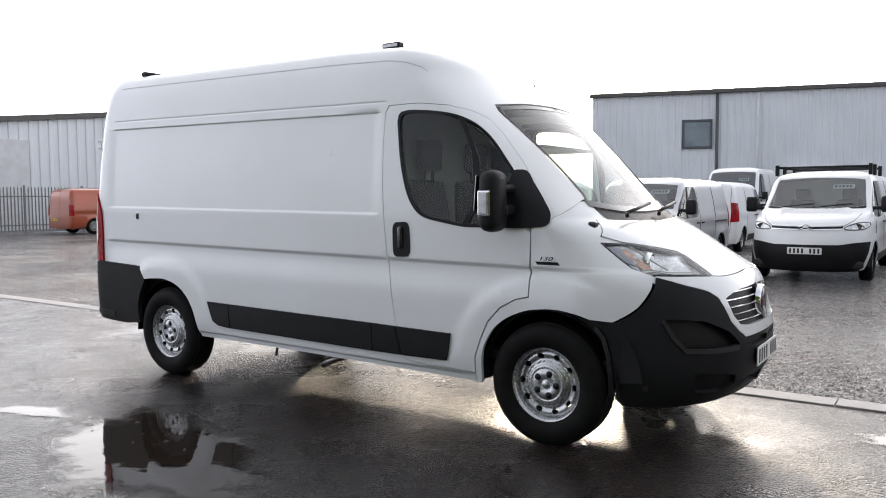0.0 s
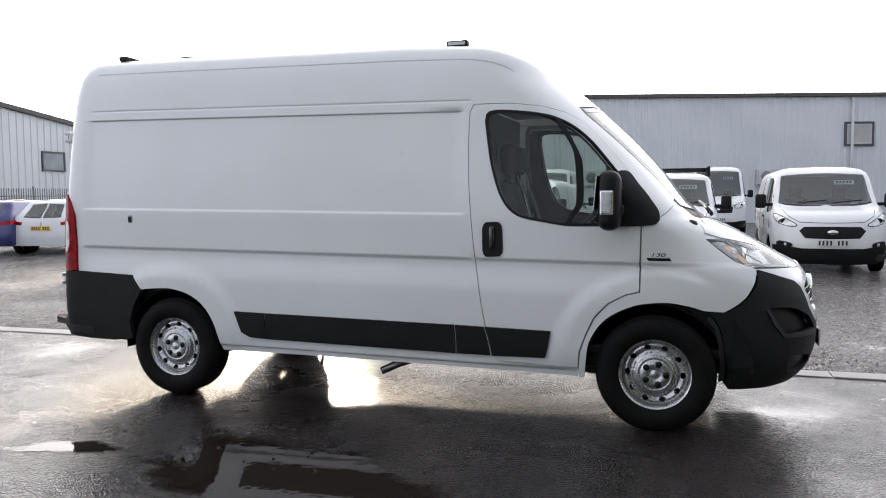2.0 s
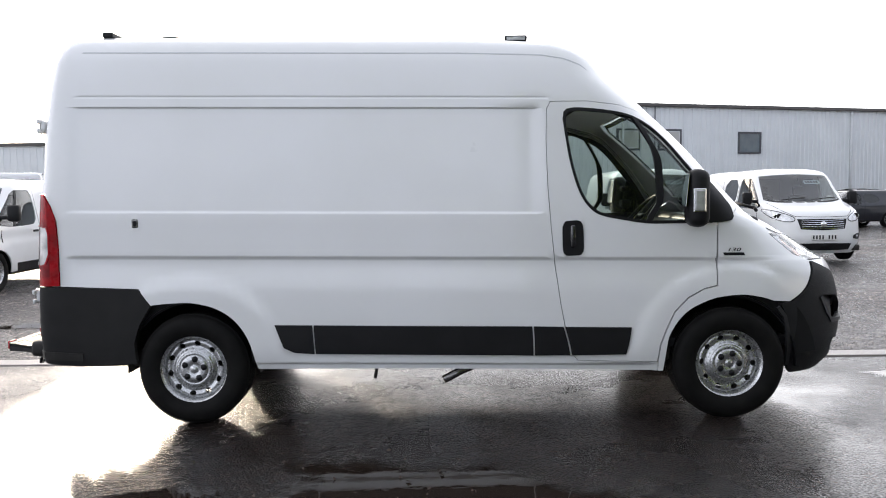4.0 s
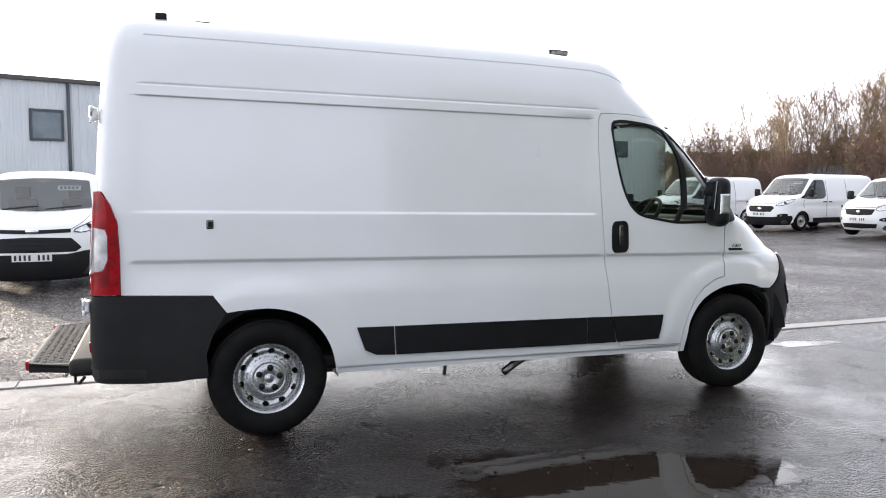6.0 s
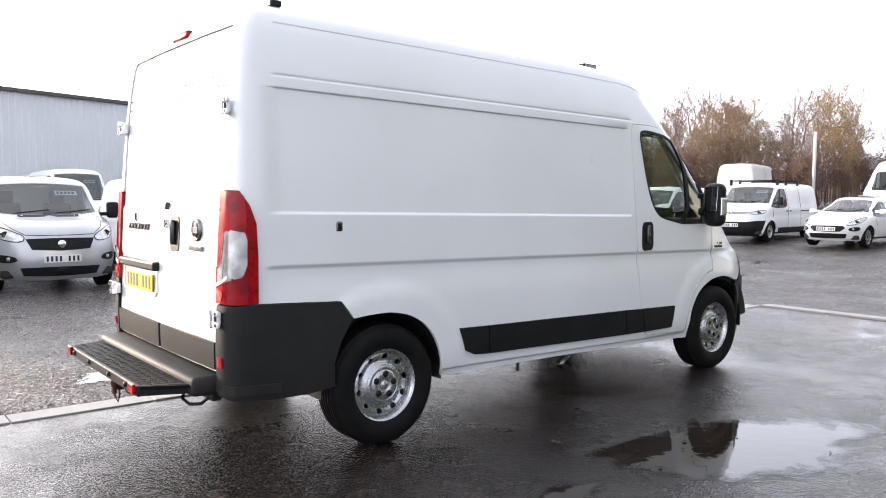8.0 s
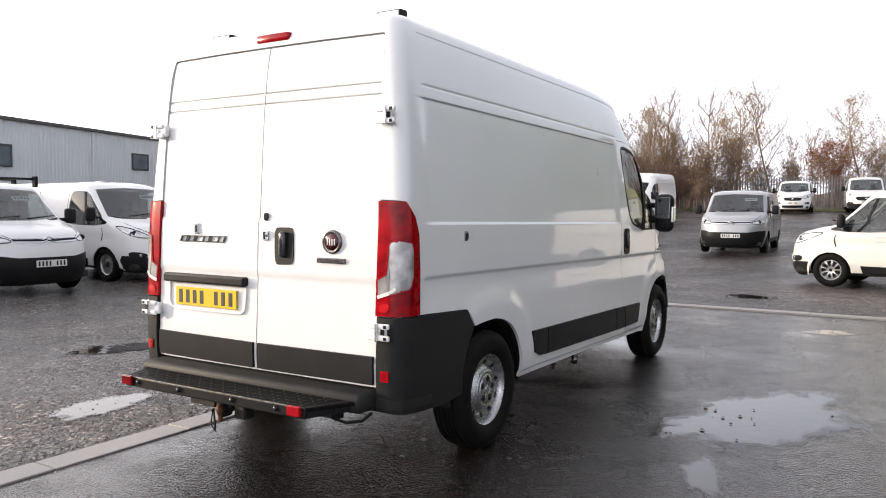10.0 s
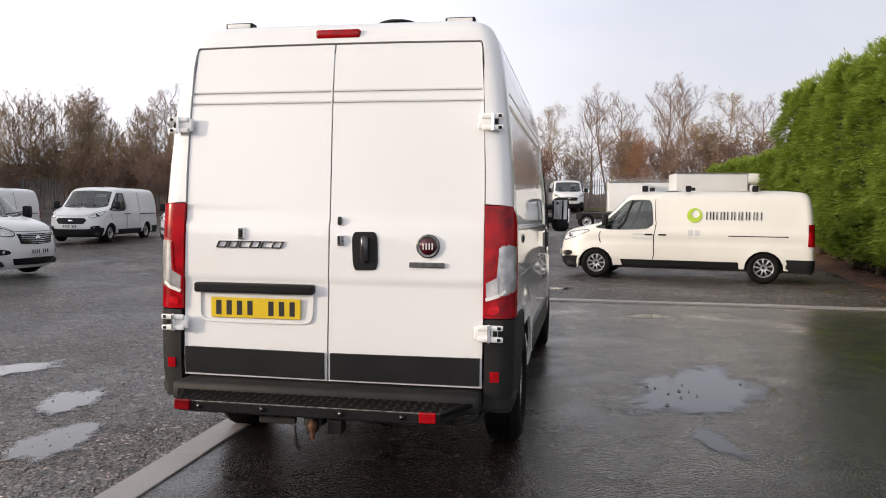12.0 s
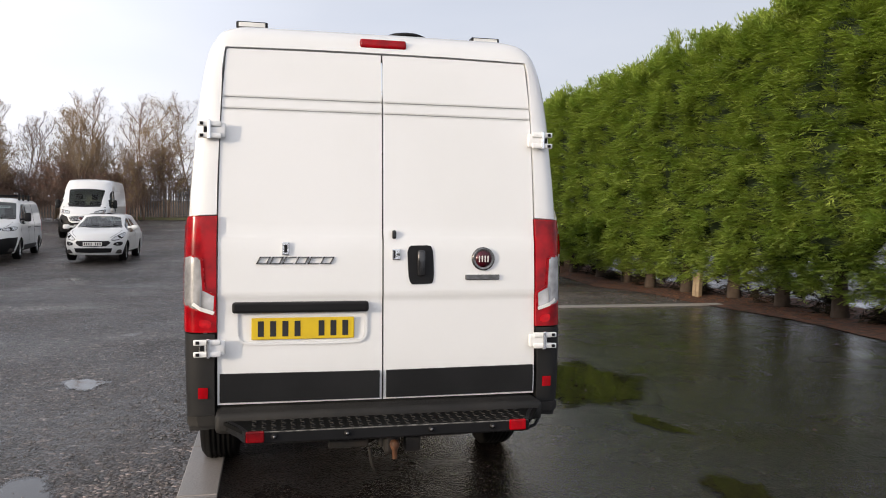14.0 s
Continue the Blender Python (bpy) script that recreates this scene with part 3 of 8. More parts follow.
def wheel_parts(R, width, rim, style):
    """Meshes of a wheel about its middle, outer face towards -y."""
    key = (R, width, rim, style)
    if key in WHEELS:
        return WHEELS[key]
    h = width / 2
    prof = [(rim - 0.006, -h * 0.80), (rim + 0.012, -h * 0.92), (rim + (R - rim) * 0.35, -h * 1.02), (rim + (R - rim) * 0.7, -h * 0.98),
            (R - 0.022, -h * 0.86), (R - 0.008, -h * 0.74), (R - 0.001, -h * 0.55)]
    for k in range(5):
        a = -h * 0.5 + k * h * 0.25
        prof += [(R, a - h * 0.06), (R, a + h * 0.05), (R - 0.008, a + h * 0.06), (R - 0.008, a + h * 0.12)]
    prof += [(R - 0.001, h * 0.72), (R - 0.02, h * 0.88), (rim + (R - rim) * 0.4, h), (rim, h * 0.8)]
    tyre = mesh_of("tyre", *lathe(prof, 56), RUBBER)
    barrel = [(rim + 0.004, -h * 0.86), (rim + 0.008, -h * 0.80), (rim - 0.008, -h * 0.74), (rim - 0.02, -h * 0.62), (rim - 0.026, -h * 0.2), (rim - 0.03, h * 0.8)]
    pieces = [lathe(barrel, 48)]
    if style == "steel":
        fall = hermite([(0.0, h * 0.70), (0.052, h * 0.70), (0.058, h * 0.66), (0.125, h * 0.64), (0.14, h * 0.40), (0.175, h * 0.52), (rim - 0.022, h * 0.34)])
        holes = [ring(0.0165, 14, 0.165 * math.cos(a), 0.165 * math.sin(a), 0.021, a) for a in [2 * math.pi * (i + 0.5) / 10 for i in range(10)]]
        pieces.append(flat_ring(ring(rim - 0.022, 60), holes, 0.014, fall, 0.015))
        cap = [lathe([(0.0, -h * 0.76), (0.016, -h * 0.76), (0.021, -h * 0.71), (0.036, -h * 0.70), (0.040, -h * 0.735), (0.086, -h * 0.735), (0.089, -h * 0.69), (0.094, -h * 0.69), (0.096, -h * 0.71), (0.106, -h * 0.69), (0.114, -h * 0.66), (0.118, -h * 0.58)], 40)]
        bolts = []
        for i in range(5):
            a = 2 * math.pi * i / 5 + math.pi / 2
            bv, bf = lathe([(0.0, -h * 0.775), (0.009, -h * 0.775), (0.011, -h * 0.74), (0.020, -h * 0.752), (0.021, -h * 0.6)], 12)
            bolts.append(([(x + 0.065 * math.cos(a), y, z + 0.065 * math.sin(a)) for x, y, z in bv], bf))
        capm = mesh_of("wheel_cap", *joined(*cap), STEEL)
        extra = [("wheel_cap", capm)] + [("wheel_bolt", mesh_of("wheel_bolt", *b_, BLACK)) for b_ in bolts]
    elif style == "spokes":
        fall = hermite([(0.0, h * 0.62), (0.05, h * 0.62), (rim * 0.5, h * 0.74), (rim - 0.018, h * 0.66)])
        holes = []
        for i in range(9):
            a, w0, w1 = 2 * math.pi * i / 9, 0.20, 0.24
            r0, r1 = rim * 0.36, rim * 0.86
            holes.append([(r0 * math.cos(a - w0), r0 * math.sin(a - w0)), (r1 * math.cos(a - w1), r1 * math.sin(a - w1)), (r1 * 1.04 * math.cos(a), r1 * 1.04 * math.sin(a)),
                          (r1 * math.cos(a + w1), r1 * math.sin(a + w1)), (r0 * math.cos(a + w0), r0 * math.sin(a + w0))])
        pieces.append(flat_ring(ring(rim - 0.012, 54), holes, 0.03, fall, 0.02))
        extra = [("wheel_cap", mesh_of("wheel_cap", *lathe([(0.0, -h * 0.72), (0.026, -h * 0.70), (0.03, -h * 0.6)], 18), PLASTIC))]
    else:
        fall = hermite([(0.0, h * 0.55), (0.07, h * 0.55), (0.10, h * 0.42), (rim - 0.022, h * 0.5)])
        holes = [ring(0.017, 8, 0.135 * math.cos(a), 0.135 * math.sin(a), 0.012, a) for a in [2 * math.pi * i / 8 for i in range(8)]]
        pieces.append(flat_ring(ring(rim - 0.02, 40), holes, 0.03, fall, 0.015))
        extra = [("wheel_cap", mesh_of("wheel_cap", *lathe([(0.0, -h * 0.66), (0.05, -h * 0.64), (0.06, -h * 0.5)], 18), BLACK))]
    rimm = mesh_of("rim", *joined(*pieces), STEEL)
    back = mesh_of("brake_drum", *lathe([(0.0, -h * 0.05), (rim * 0.72, -h * 0.05), (rim * 0.75, h * 0.1), (rim * 0.75, h * 0.7), (0.0, h * 0.7)], 24), DARKMETAL)
    WHEELS[key] = [("rim", rimm), ("brake_drum", back)] + extra, tyre
    return WHEELS[key]


def wheel(parent, x, y, R, width, rim, style, spin=0.0):
    """One wheel under a vehicle: tyre with rim, cap and bolts below it."""
    extra, tyre = wheel_parts(R, width, rim, style)
    flip = 0 if y < 0 else 180
    t = new("wheel", tyre)
    t.parent = parent
    t.matrix_basis = pose(x, y, R, 0, 0, flip) @ pose(0, 0, 0, 0, spin, 0)
    tagged(t, "black rubber tyre on a silver wheel")
    for n, me in extra:
        o = new(n, me)
        o.parent = t
    return t


# ---------- the large white van ----------
def flank_relief(x, z):
    zl = z + 0.015 * x
    run = ramp(-2.455, -2.425, x) * (1 - ramp(0.492, 0.518, x))
    d = -0.011 * run * ramp(1.342, 1.358, zl) * (1 - ramp(2.008, 2.014, zl))
    back = ramp(-2.42, -2.40, x) * (1 - ramp(0.55, 0.56, x))
    d = d - 0.005 * back * np.exp(-((zl - 2.078) / 0.0055) ** 2)
    d = d - 0.015 * ramp(-2.50, -2.44, x) * (1 - ramp(1.7, 2.15, x)) * (1 - ramp(1.047, 1.074, zl)) * ramp(0.84, 1.03, zl)
    d = d - 0.016 * (1 - ramp(0.372, 0.384, zl)) * ramp(-1.33, -1.29, x) * (1 - ramp(1.24, 1.27, x))
    r1, r2 = np.hypot(x + 1.725, z - 0.36), np.hypot(x - 1.73, z - 0.36)
    d = d + 0.016 * (1 - ramp(0.575, 0.62, r1)) * ramp(0.32, 0.5, z)
    d = d + 0.016 * (1 - ramp(0.605, 0.655, r2)) * ramp(0.32, 0.5, z) * (1 - ramp(1.9, 2.15, x))
    return d


def rear_relief(x, z):
    d = -0.010 * ramp(1.385, 1.415, z) - 0.008 * (1 - ramp(1.07, 1.10, z))
    return d - 0.009 * (np.exp(-((z - 2.112) / 0.005) ** 2) + np.exp(-((z - 2.052) / 0.005) ** 2)) * 1.0


def bars(text, cell, height, gap):
    """Outlines (y, z) of plain upright bars that stand for the characters of a plate; a blank leaves a gap."""
    x, out = 0.0, []
    for ch in text:
        if ch != " ":
            out.append((x, x + cell))
        x += cell + gap
    w = x - gap
    return [(a - w / 2, b - w / 2) for a, b in out], height


BAR = {}


def plate_of(parent, name, m, at, normal_x, width=0.52, tall=0.111):
    """A number plate facing along x with plain bars for its characters."""
    x, y, z = at
    s = 1 if normal_x > 0 else -1
    p = boxed(name, (x - 0.004, y - width / 2, z - tall / 2), (x + 0.004, y + width / 2, z + tall / 2), m, parent, 0.003)
    pieces, h = bars("0000 000" if normal_x > 0 else "000 0000", 0.05, 0.079, 0.011)
    if "bar" not in BAR:
        bm = bmesh.new()
        box(bm, (-0.001, -0.015, -h / 2), (0.001, 0.015, h / 2))
        BAR["bar"] = bpy.data.meshes.new("plate_bar")
        bm.to_mesh(BAR["bar"])
        bm.free()
        BAR["bar"].materials.append(INK)
    for a, b in pieces:
        o = new("plate_bar", BAR["bar"])
        o.parent = p
        o.matrix_basis = pose(x + s * 0.0045, y + (a + b) / 2 * width / 0.52, z)
    return p


def trace(fn, pts, step=0.03):
    """Maps an open run of points to the skin, taking many steps between them so that straight edges stay straight."""
    q = []
    for a, b in zip(pts, pts[1:]):
        k = max(1, int(math.hypot(b[0] - a[0], b[1] - a[1]) / step))
        q += [fn(a[0] + (b[0] - a[0]) * i / k, a[1] + (b[1] - a[1]) * i / k) for i in range(k)]
    return q + [fn(*pts[-1])]


def curve(pts, n=36):
    """A smooth run through points."""
    d = np.concatenate([[0], np.cumsum([math.dist(a, b) for a, b in zip(pts, pts[1:])])])
    fx, fz = (hermite([(k, p[i]) for k, p in zip(d, pts)]) for i in (0, 1))
    return [(float(fx(v)), float(fz(v))) for v in np.linspace(0, d[-1], n)]


def big_van(main=True):
    S = BIG
    van = new("panel_van")
    s, n, q = S.side, S.nose, S.tail
    door_back = [(0.75, 0.392), (0.718, 0.43), (0.665, 0.622), (0.639, 0.761), (0.603, 1.015), (0.578, 1.268), (0.56, 1.519), (0.553, 1.805), (0.560, 2.00)]
    door_top = [(0.585, 2.046), (0.815, 2.046), (1.024, 2.02), (1.161, 1.982), (1.264, 1.924), (1.367, 1.825), (1.504, 1.667), (1.624, 1.51), (1.709, 1.372), (1.732, 1.31)]
    door_front = [(1.638, 1.268), (1.636, 1.05), (1.633, 0.868), (1.55, 0.848), (1.447, 0.793), (1.362, 0.703), (1.312, 0.595), (1.272, 0.486), (1.262, 0.378)]
    arch_r = [(-1.97, 0.785), (-1.873, 0.795), (-1.747, 0.80), (-1.623, 0.782), (-1.5, 0.73), (-1.4, 0.634), (-1.342, 0.518), (-1.305, 0.36)]
    arch_r = curve(arch_r)
    tail_in = [(-2.63, 1.50), (-2.588, 1.43), (-2.553, 1.33), (-2.544, 1.15), (-2.546, 0.913)]
    body = trace(s, [(-1.30, 0.355), (-0.2, 0.345), (0.9, 0.325), (1.262, 0.316), (1.262, 0.376)] + door_back + door_top)
    body += [n(0.74, 1.40), n(0.635, 1.435), n(0.63, 1.46), n(0.64, 1.61), n(0.675, 1.85), n(0.69, 1.98), n(0.665, 2.03), n(0.35, 2.06), n(0.0, 2.07)]
    body += [n(0, z) for z in (2.2, 2.35, 2.45, 2.5)] + [(3.0, 2.5245), (1.5, 2.5245), (0.0, 2.5245), (-1.5, 2.5245 + 0.0), (-2.3, 2.5245), q(0, 2.5245)]
    body += [q(0, z) for z in (2.52, 2.51, 2.50, 2.485, 2.47, 2.45, 2.42, 2.395, 2.381)] + [q(0.4, 2.380), q(0.800, 2.3735), q(0.808, 2.367), q(0.825, 2.12), q(0.838, 1.8), q(0.845, 1.51)]
    body += trace(s, tail_in + [(-2.047, 0.89)] + arch_r)
    body = [(u, min(z, 2.5245 - 0.015 * min(max(u, -2.3), 2.5))) for u, z in body]
    rows = [0.352, 0.362, 0.370, 0.375, 0.380, 0.386, 0.395, 0.93, 0.96, 0.99, 1.02, 1.040, 1.044, 1.049, 1.057, 1.065, 1.072, 1.077, 1.081, 1.334, 1.338, 1.344, 1.35, 1.356, 1.362, 1.366, 2.002, 2.006, 2.009, 2.012, 2.015, 2.019, 2.060, 2.064, 2.069, 2.0735, 2.078, 2.0825, 2.087, 2.092, 2.096,
            2.34, 2.37, 2.395, 2.415, 2.435, 2.45, 2.465, 2.48, 2.49, 2.50, 2.508, 2.515, 2.52]
    door = trace(s, door_back + door_top + door_front)
    win = trace(s, curve([(0.665, 1.93), (0.676, 1.985), (0.75, 2.0), (0.885, 1.99), (1.058, 1.962), (1.179, 1.915), (1.299, 1.826), (1.437, 1.668), (1.56, 1.50),
                                 (1.60, 1.40), (1.60, 1.268), (1.236, 1.268), (1.028, 1.296), (0.888, 1.328), (0.80, 1.404), (0.746, 1.518), (0.70, 1.696), (0.665, 1.93)], 72)[:-1])
    wing = trace(s, [(1.732, 1.306), (1.641, 1.264), (1.640, 1.05), (1.637, 0.864), (1.55, 0.844), (1.451, 0.789), (1.366, 0.699), (1.316, 0.592), (1.277, 0.484), (1.267, 0.376), (1.267, 0.318)] + curve([(1.30, 0.318), (1.309, 0.413), (1.322, 0.521), (1.363, 0.612), (1.431, 0.695), (1.533, 0.757), (1.651, 0.795), (1.785, 0.807), (1.919, 0.788), (2.0, 0.762)]))
    wing += trace(n, [(0.926, 0.752), (0.873, 0.838), (0.788, 1.004), (0.823, 1.046), (0.836, 1.107), (0.85, 1.19), (0.822, 1.222), (0.706, 1.318), (0.69, 1.36), (0.738, 1.395)])
    hood = trace(n, [(0.702, 1.315), (0.816, 1.223), (0.75, 1.187), (0.60, 1.157), (0.47, 1.126), (0.452, 1.10), (0.452, 1.05), (0.475, 0.995), (0.42, 0.988), (0.27, 0.990), (0.0, 1.004),
                            (0.0, 1.15), (0.0, 1.29), (0.28, 1.295), (0.53, 1.302)])
    lamp = trace(n, [(0.845, 1.190), (0.744, 1.182), (0.602, 1.1535), (0.473, 1.122), (0.458, 1.09), (0.462, 1.05), (0.486, 0.993), (0.62, 1.0), (0.769, 1.008), (0.793, 1.003), (0.82, 1.046), (0.832, 1.107)])
    band = trace(n, [(0.782, 0.998), (0.62, 0.994), (0.49, 0.987), (0.42, 0.982), (0.27, 0.984), (0.0, 0.998), (0.0, 0.80), (0.0, 0.645), (0.167, 0.645), (0.36, 0.642), (0.42, 0.68), (0.478, 0.74),
                            (0.50, 0.80), (0.53, 0.875), (0.58, 0.914), (0.684, 0.95)])
    grill = trace(n, [(0.478, 0.868), (0.40, 0.892), (0.293, 0.908), (0.012, 0.918), (0.012, 0.705), (0.30, 0.702), (0.40, 0.715), (0.45, 0.77)])
    bump = [s(2.05, 0.742), s(2.085, 0.68), s(2.115, 0.58), s(2.125, 0.45), s(2.12, 0.32), s(2.15, 0.275)] + trace(n, [
        (0.70, 0.265), (0.5, 0.272), (0.286, 0.29), (0.0, 0.30), (0.0, 0.45), (0.0, 0.64), (0.167, 0.64), (0.362, 0.637), (0.424, 0.676), (0.482, 0.738), (0.505, 0.80), (0.534, 0.872), (0.582, 0.91),
        (0.686, 0.946), (0.782, 0.995), (0.868, 0.834), (0.922, 0.748)])
    fog = soften(trace(n, [(0.815, 0.775), (0.72, 0.765), (0.65, 0.755), (0.51, 0.69), (0.42, 0.605), (0.60, 0.60), (0.735, 0.60), (0.78, 0.65)]), 2)
    mid = soften(trace(n, [(0.36, 0.628), (0.36, 0.585), (0.02, 0.585), (0.02, 0.628)]), 1)
    low = soften(trace(n, [(0.70, 0.47), (0.55, 0.455), (0.42, 0.43), (0.40, 0.38), (0.5, 0.34), (0.66, 0.355)]), 2)
    nip = soften(trace(n, [(0.34, 0.40), (0.02, 0.40), (0.02, 0.34), (0.30, 0.34)]), 1)
    screen = trace(n, [(0.65, 1.40), (0.626, 1.45), (0.636, 1.61), (0.67, 1.85), (0.684, 1.97), (0.66, 2.022), (0.35, 2.052), (0.0, 2.062), (0.0, 1.7), (0.0, 1.355), (0.35, 1.36)])
    for sd in "RL":
        skin(S, "body_side", body, WHITE, van, side=sd, du=0.045, dz=0.042, rows=rows, disp=flank_relief, thick=0.02)
        dr = skin(S, "front_door", inset(door, 0.004), WHITE, van, [win], sd, 0.04, 0.04, rows[:26], disp=flank_relief, thick=0.03)
        ribbon(S, "shut_line", door + door[:1], 0.030, SEAM, van, sd, off=-0.024, lip=-0.032, disp=flank_relief)
        skin(S, "door_lining", inset(door, 0.03), BLACK, dr, [inset(win, 0.006)], sd, 0.06, 0.06, off=-0.045, thick=0.0)
        inner = inset(win, 0.016)
        skin(S, "window_seal", inset(win, -0.004), BLACK, dr, [inner], sd, 0.04, 0.04, off=0.002, thick=0.02)
        skin(S, "window_pane", inset(win, 0.012), GLASS, dr, [], sd, 0.06, 0.06, off=-0.006, thick=0.003).visible_shadow = False
        skin(S, "window_divider", [s(*p) for p in [(1.184, 1.285), (1.224, 1.285), (1.142, 1.925), (1.100, 1.945)]], BLACK, dr, [], sd, 0.05, 0.05, off=0.004, thick=0.02)
        sail = trace(s, curve([(1.46, 1.266), (1.60, 1.266), (1.715, 1.274), (1.742, 1.298), (1.738, 1.335), (1.690, 1.415), (1.612, 1.515), (1.53, 1.60), (1.495, 1.60), (1.48, 1.45), (1.46, 1.266)], 40)[:-1])
        skin(S, "mirror_base", sail, BLACK, dr, [], sd, 0.04, 0.04, off=0.012, thick=0.02)
        hd = trace(s, curve([(0.652, 1.25), (0.672, 1.288), (0.755, 1.292), (0.782, 1.255), (0.787, 1.11), (0.765, 1.072), (0.678, 1.068), (0.654, 1.105), (0.652, 1.25)], 28)[:-1])
        hn = skin(S, "door_handle", hd, BLACK, dr, [], sd, 0.02, 0.02, off=0.008, thick=0.02)
        sgn = -1 if sd == "R" else 1
        boxed("handle_grip", (0.70, sgn * 0.992, 1.12), (0.735, sgn * 1.022, 1.265), GLOSS, hn, 0.012, smooth=True)
        skin(S, "wing", wing, WHITE, van, [], sd, 0.04, 0.04, rows[:26], disp=flank_relief, thick=0.025)
        hl = skin(S, "headlight", inset(lamp, 0.004), LENS, van, [], sd, 0.03, 0.03, off=0.0, thick=0.02, label="clear headlight behind a smooth lens")
        skin(S, "lamp_bowl", inset(lamp, 0.004), LAMPBOWL, hl, [], sd, 0.03, 0.03, off=-0.03, thick=0.0, disp=lambda x, z: 0.018 * np.sin(x * 38) * np.sin(z * 30))
        skin(S, "lamp_rim", inset(lamp, 0.003), GLOSS, hl, [inset(lamp, 0.008)], sd, 0.03, 0.03, off=-0.002, thick=0.03)
        skin(S, "lamp_frame", inset(lamp, -0.035), WHITE, van, [inset(lamp, 0.0)], sd, 0.03, 0.03, off=-0.009, thick=0.0)
        skin(S, "indicator_bowl", [n(*p) for p in [(0.800, 1.160), (0.755, 1.155), (0.735, 1.035), (0.775, 1.03)]], COPPER_BOWL, hl, [], sd, 0.02, 0.02, off=-0.017, thick=0.004)
        ribbon(S, "daylight_arc", trace(n, [(0.735, 1.165), (0.715, 1.10), (0.685, 1.035)], 0.03), 0.012, PLATEW, hl, sd, off=-0.010)
        v, f = lathe([(0.0, 0.006), (0.035, 0.0), (0.05, 0.004), (0.06, -0.02)], 24, "x")
        pv = [(x + 2.245, y + sgn * 0.665, z + 1.07) for x, y, z in v]
        raw("projector", pv, f, CHROME, hl)
        ribbon(S, "daylight_strip", [n(0.80, 1.03), n(0.76, 1.035), n(0.70, 1.02), n(0.56, 1.015)], 0.012, PLATEW, hl, sd, off=-0.012)
        skin(S, "lamp_corner", inset([n(*p) for p in [(0.835, 1.17), (0.78, 1.165), (0.79, 1.06), (0.825, 1.09)]], 0.002), GREYP, hl, [], sd, 0.02, 0.02, off=-0.016, thick=0.004)
        # rear lamp and bumper corner
        lampo = [q(0.838, 1.505)] + [s(*p) for p in tail_in] + [q(0.84, 0.913)]
        tl = skin(S, "tail_light", inset(lampo, 0.003), RED, van, [], sd, 0.03, 0.04, off=0.012, thick=0.03, label="tall red tail light with a clear reversing lamp")
        clear = [q(0.915, 1.285), q(0.955, 1.30), s(-2.612, 1.285), s(-2.600, 1.25), s(-2.602, 1.12), s(-2.625, 1.06), q(0.93, 1.03), q(0.855, 1.0), q(0.85, 1.10), q(0.905, 1.13), q(0.91, 1.2)]
        skin(S, "reversing_lamp", clear, REVERSE, tl, [], sd, 0.03, 0.03, off=0.0155, thick=0.006, label="clear silver lens")
        ribbon(S, "lens_border", clear + clear[:1], 0.012, DEEPRED, tl, sd, off=0.017)
        ribbon(S, "lens_divider", [q(0.918, 1.150), q(0.921, 1.045)], 0.007, GREYP, tl, sd, off=0.0175)
        ribbon(S, "lens_foot", [q(0.856, 1.012), q(0.92, 1.034), q(0.952, 1.06)], 0.018, PLATEW, tl, sd, off=0.0178)
        skin(S, "fog_square", soften([q(0.925, 0.985), q(0.868, 0.975), q(0.868, 0.935), q(0.925, 0.942)], 1), BRIGHTRED, tl, [], sd, 0.03, 0.03, off=0.0165, thick=0.004)
        flank = trace(s, [(-2.612, 1.455), (-2.588, 1.42), (-2.556, 1.33), (-2.548, 1.15), (-2.549, 0.918)]) + trace(s, [(-2.607, 0.918), (-2.597, 1.15), (-2.602, 1.30)])
        skin(S, "lamp_flank", flank, DEEPRED, tl, [], sd, 0.03, 0.04, off=0.0145, thick=0.006)
        rb = [q(0.852, 0.908)] + [s(*p) for p in [(-2.546, 0.908), (-2.05, 0.885), (-1.975, 0.78), (-2.05, 0.66), (-2.09, 0.54), (-2.08, 0.41), (-2.25, 0.39), (-2.467, 0.395), (-2.63, 0.41)]] + [q(0.90, 0.425), q(0.845, 0.43)]
        bc = skin(S, "bumper_corner", rb, CORNER, van, [], sd, 0.045, 0.045, off=0.010, thick=0.04, label="dark grey plastic bumper corner")
        ribbon(S, "corner_lip", [s(-2.42, 0.455), s(-2.60, 0.465), q(0.93, 0.470), q(0.85, 0.475)], 0.05, SILL, bc, sd, off=0.018)
        skin(S, "reflector", [q(0.928, 0.640), q(0.884, 0.640), q(0.884, 0.586), q(0.928, 0.586)], RED, bc, [], sd, 0.03, 0.03, off=0.016, thick=0.01)
        # side mouldings
        for pts in ([(-1.184, 0.648), (-0.945, 0.643), (-0.935, 0.460), (-1.06, 0.468), (-1.13, 0.50)], [(-0.935, 0.643), (0.458, 0.620), (0.465, 0.434), (-0.925, 0.460)],
                    [(0.468, 0.620), (0.658, 0.615), (0.700, 0.432), (0.475, 0.434)], [(0.668, 0.615), (1.09, 0.606), (1.056, 0.434), (0.712, 0.432)]):
            skin(S, "side_moulding", [s(*p) for p in pts], BLACK, van, [], sd, 0.06, 0.05, off=0.016, thick=0.02)
        ribbon(S, "side_joint", trace(s, [(-2.41, 2.114), (0.55, 2.0705)], 0.06), 0.004, SEAM, van, sd, off=-0.0055)
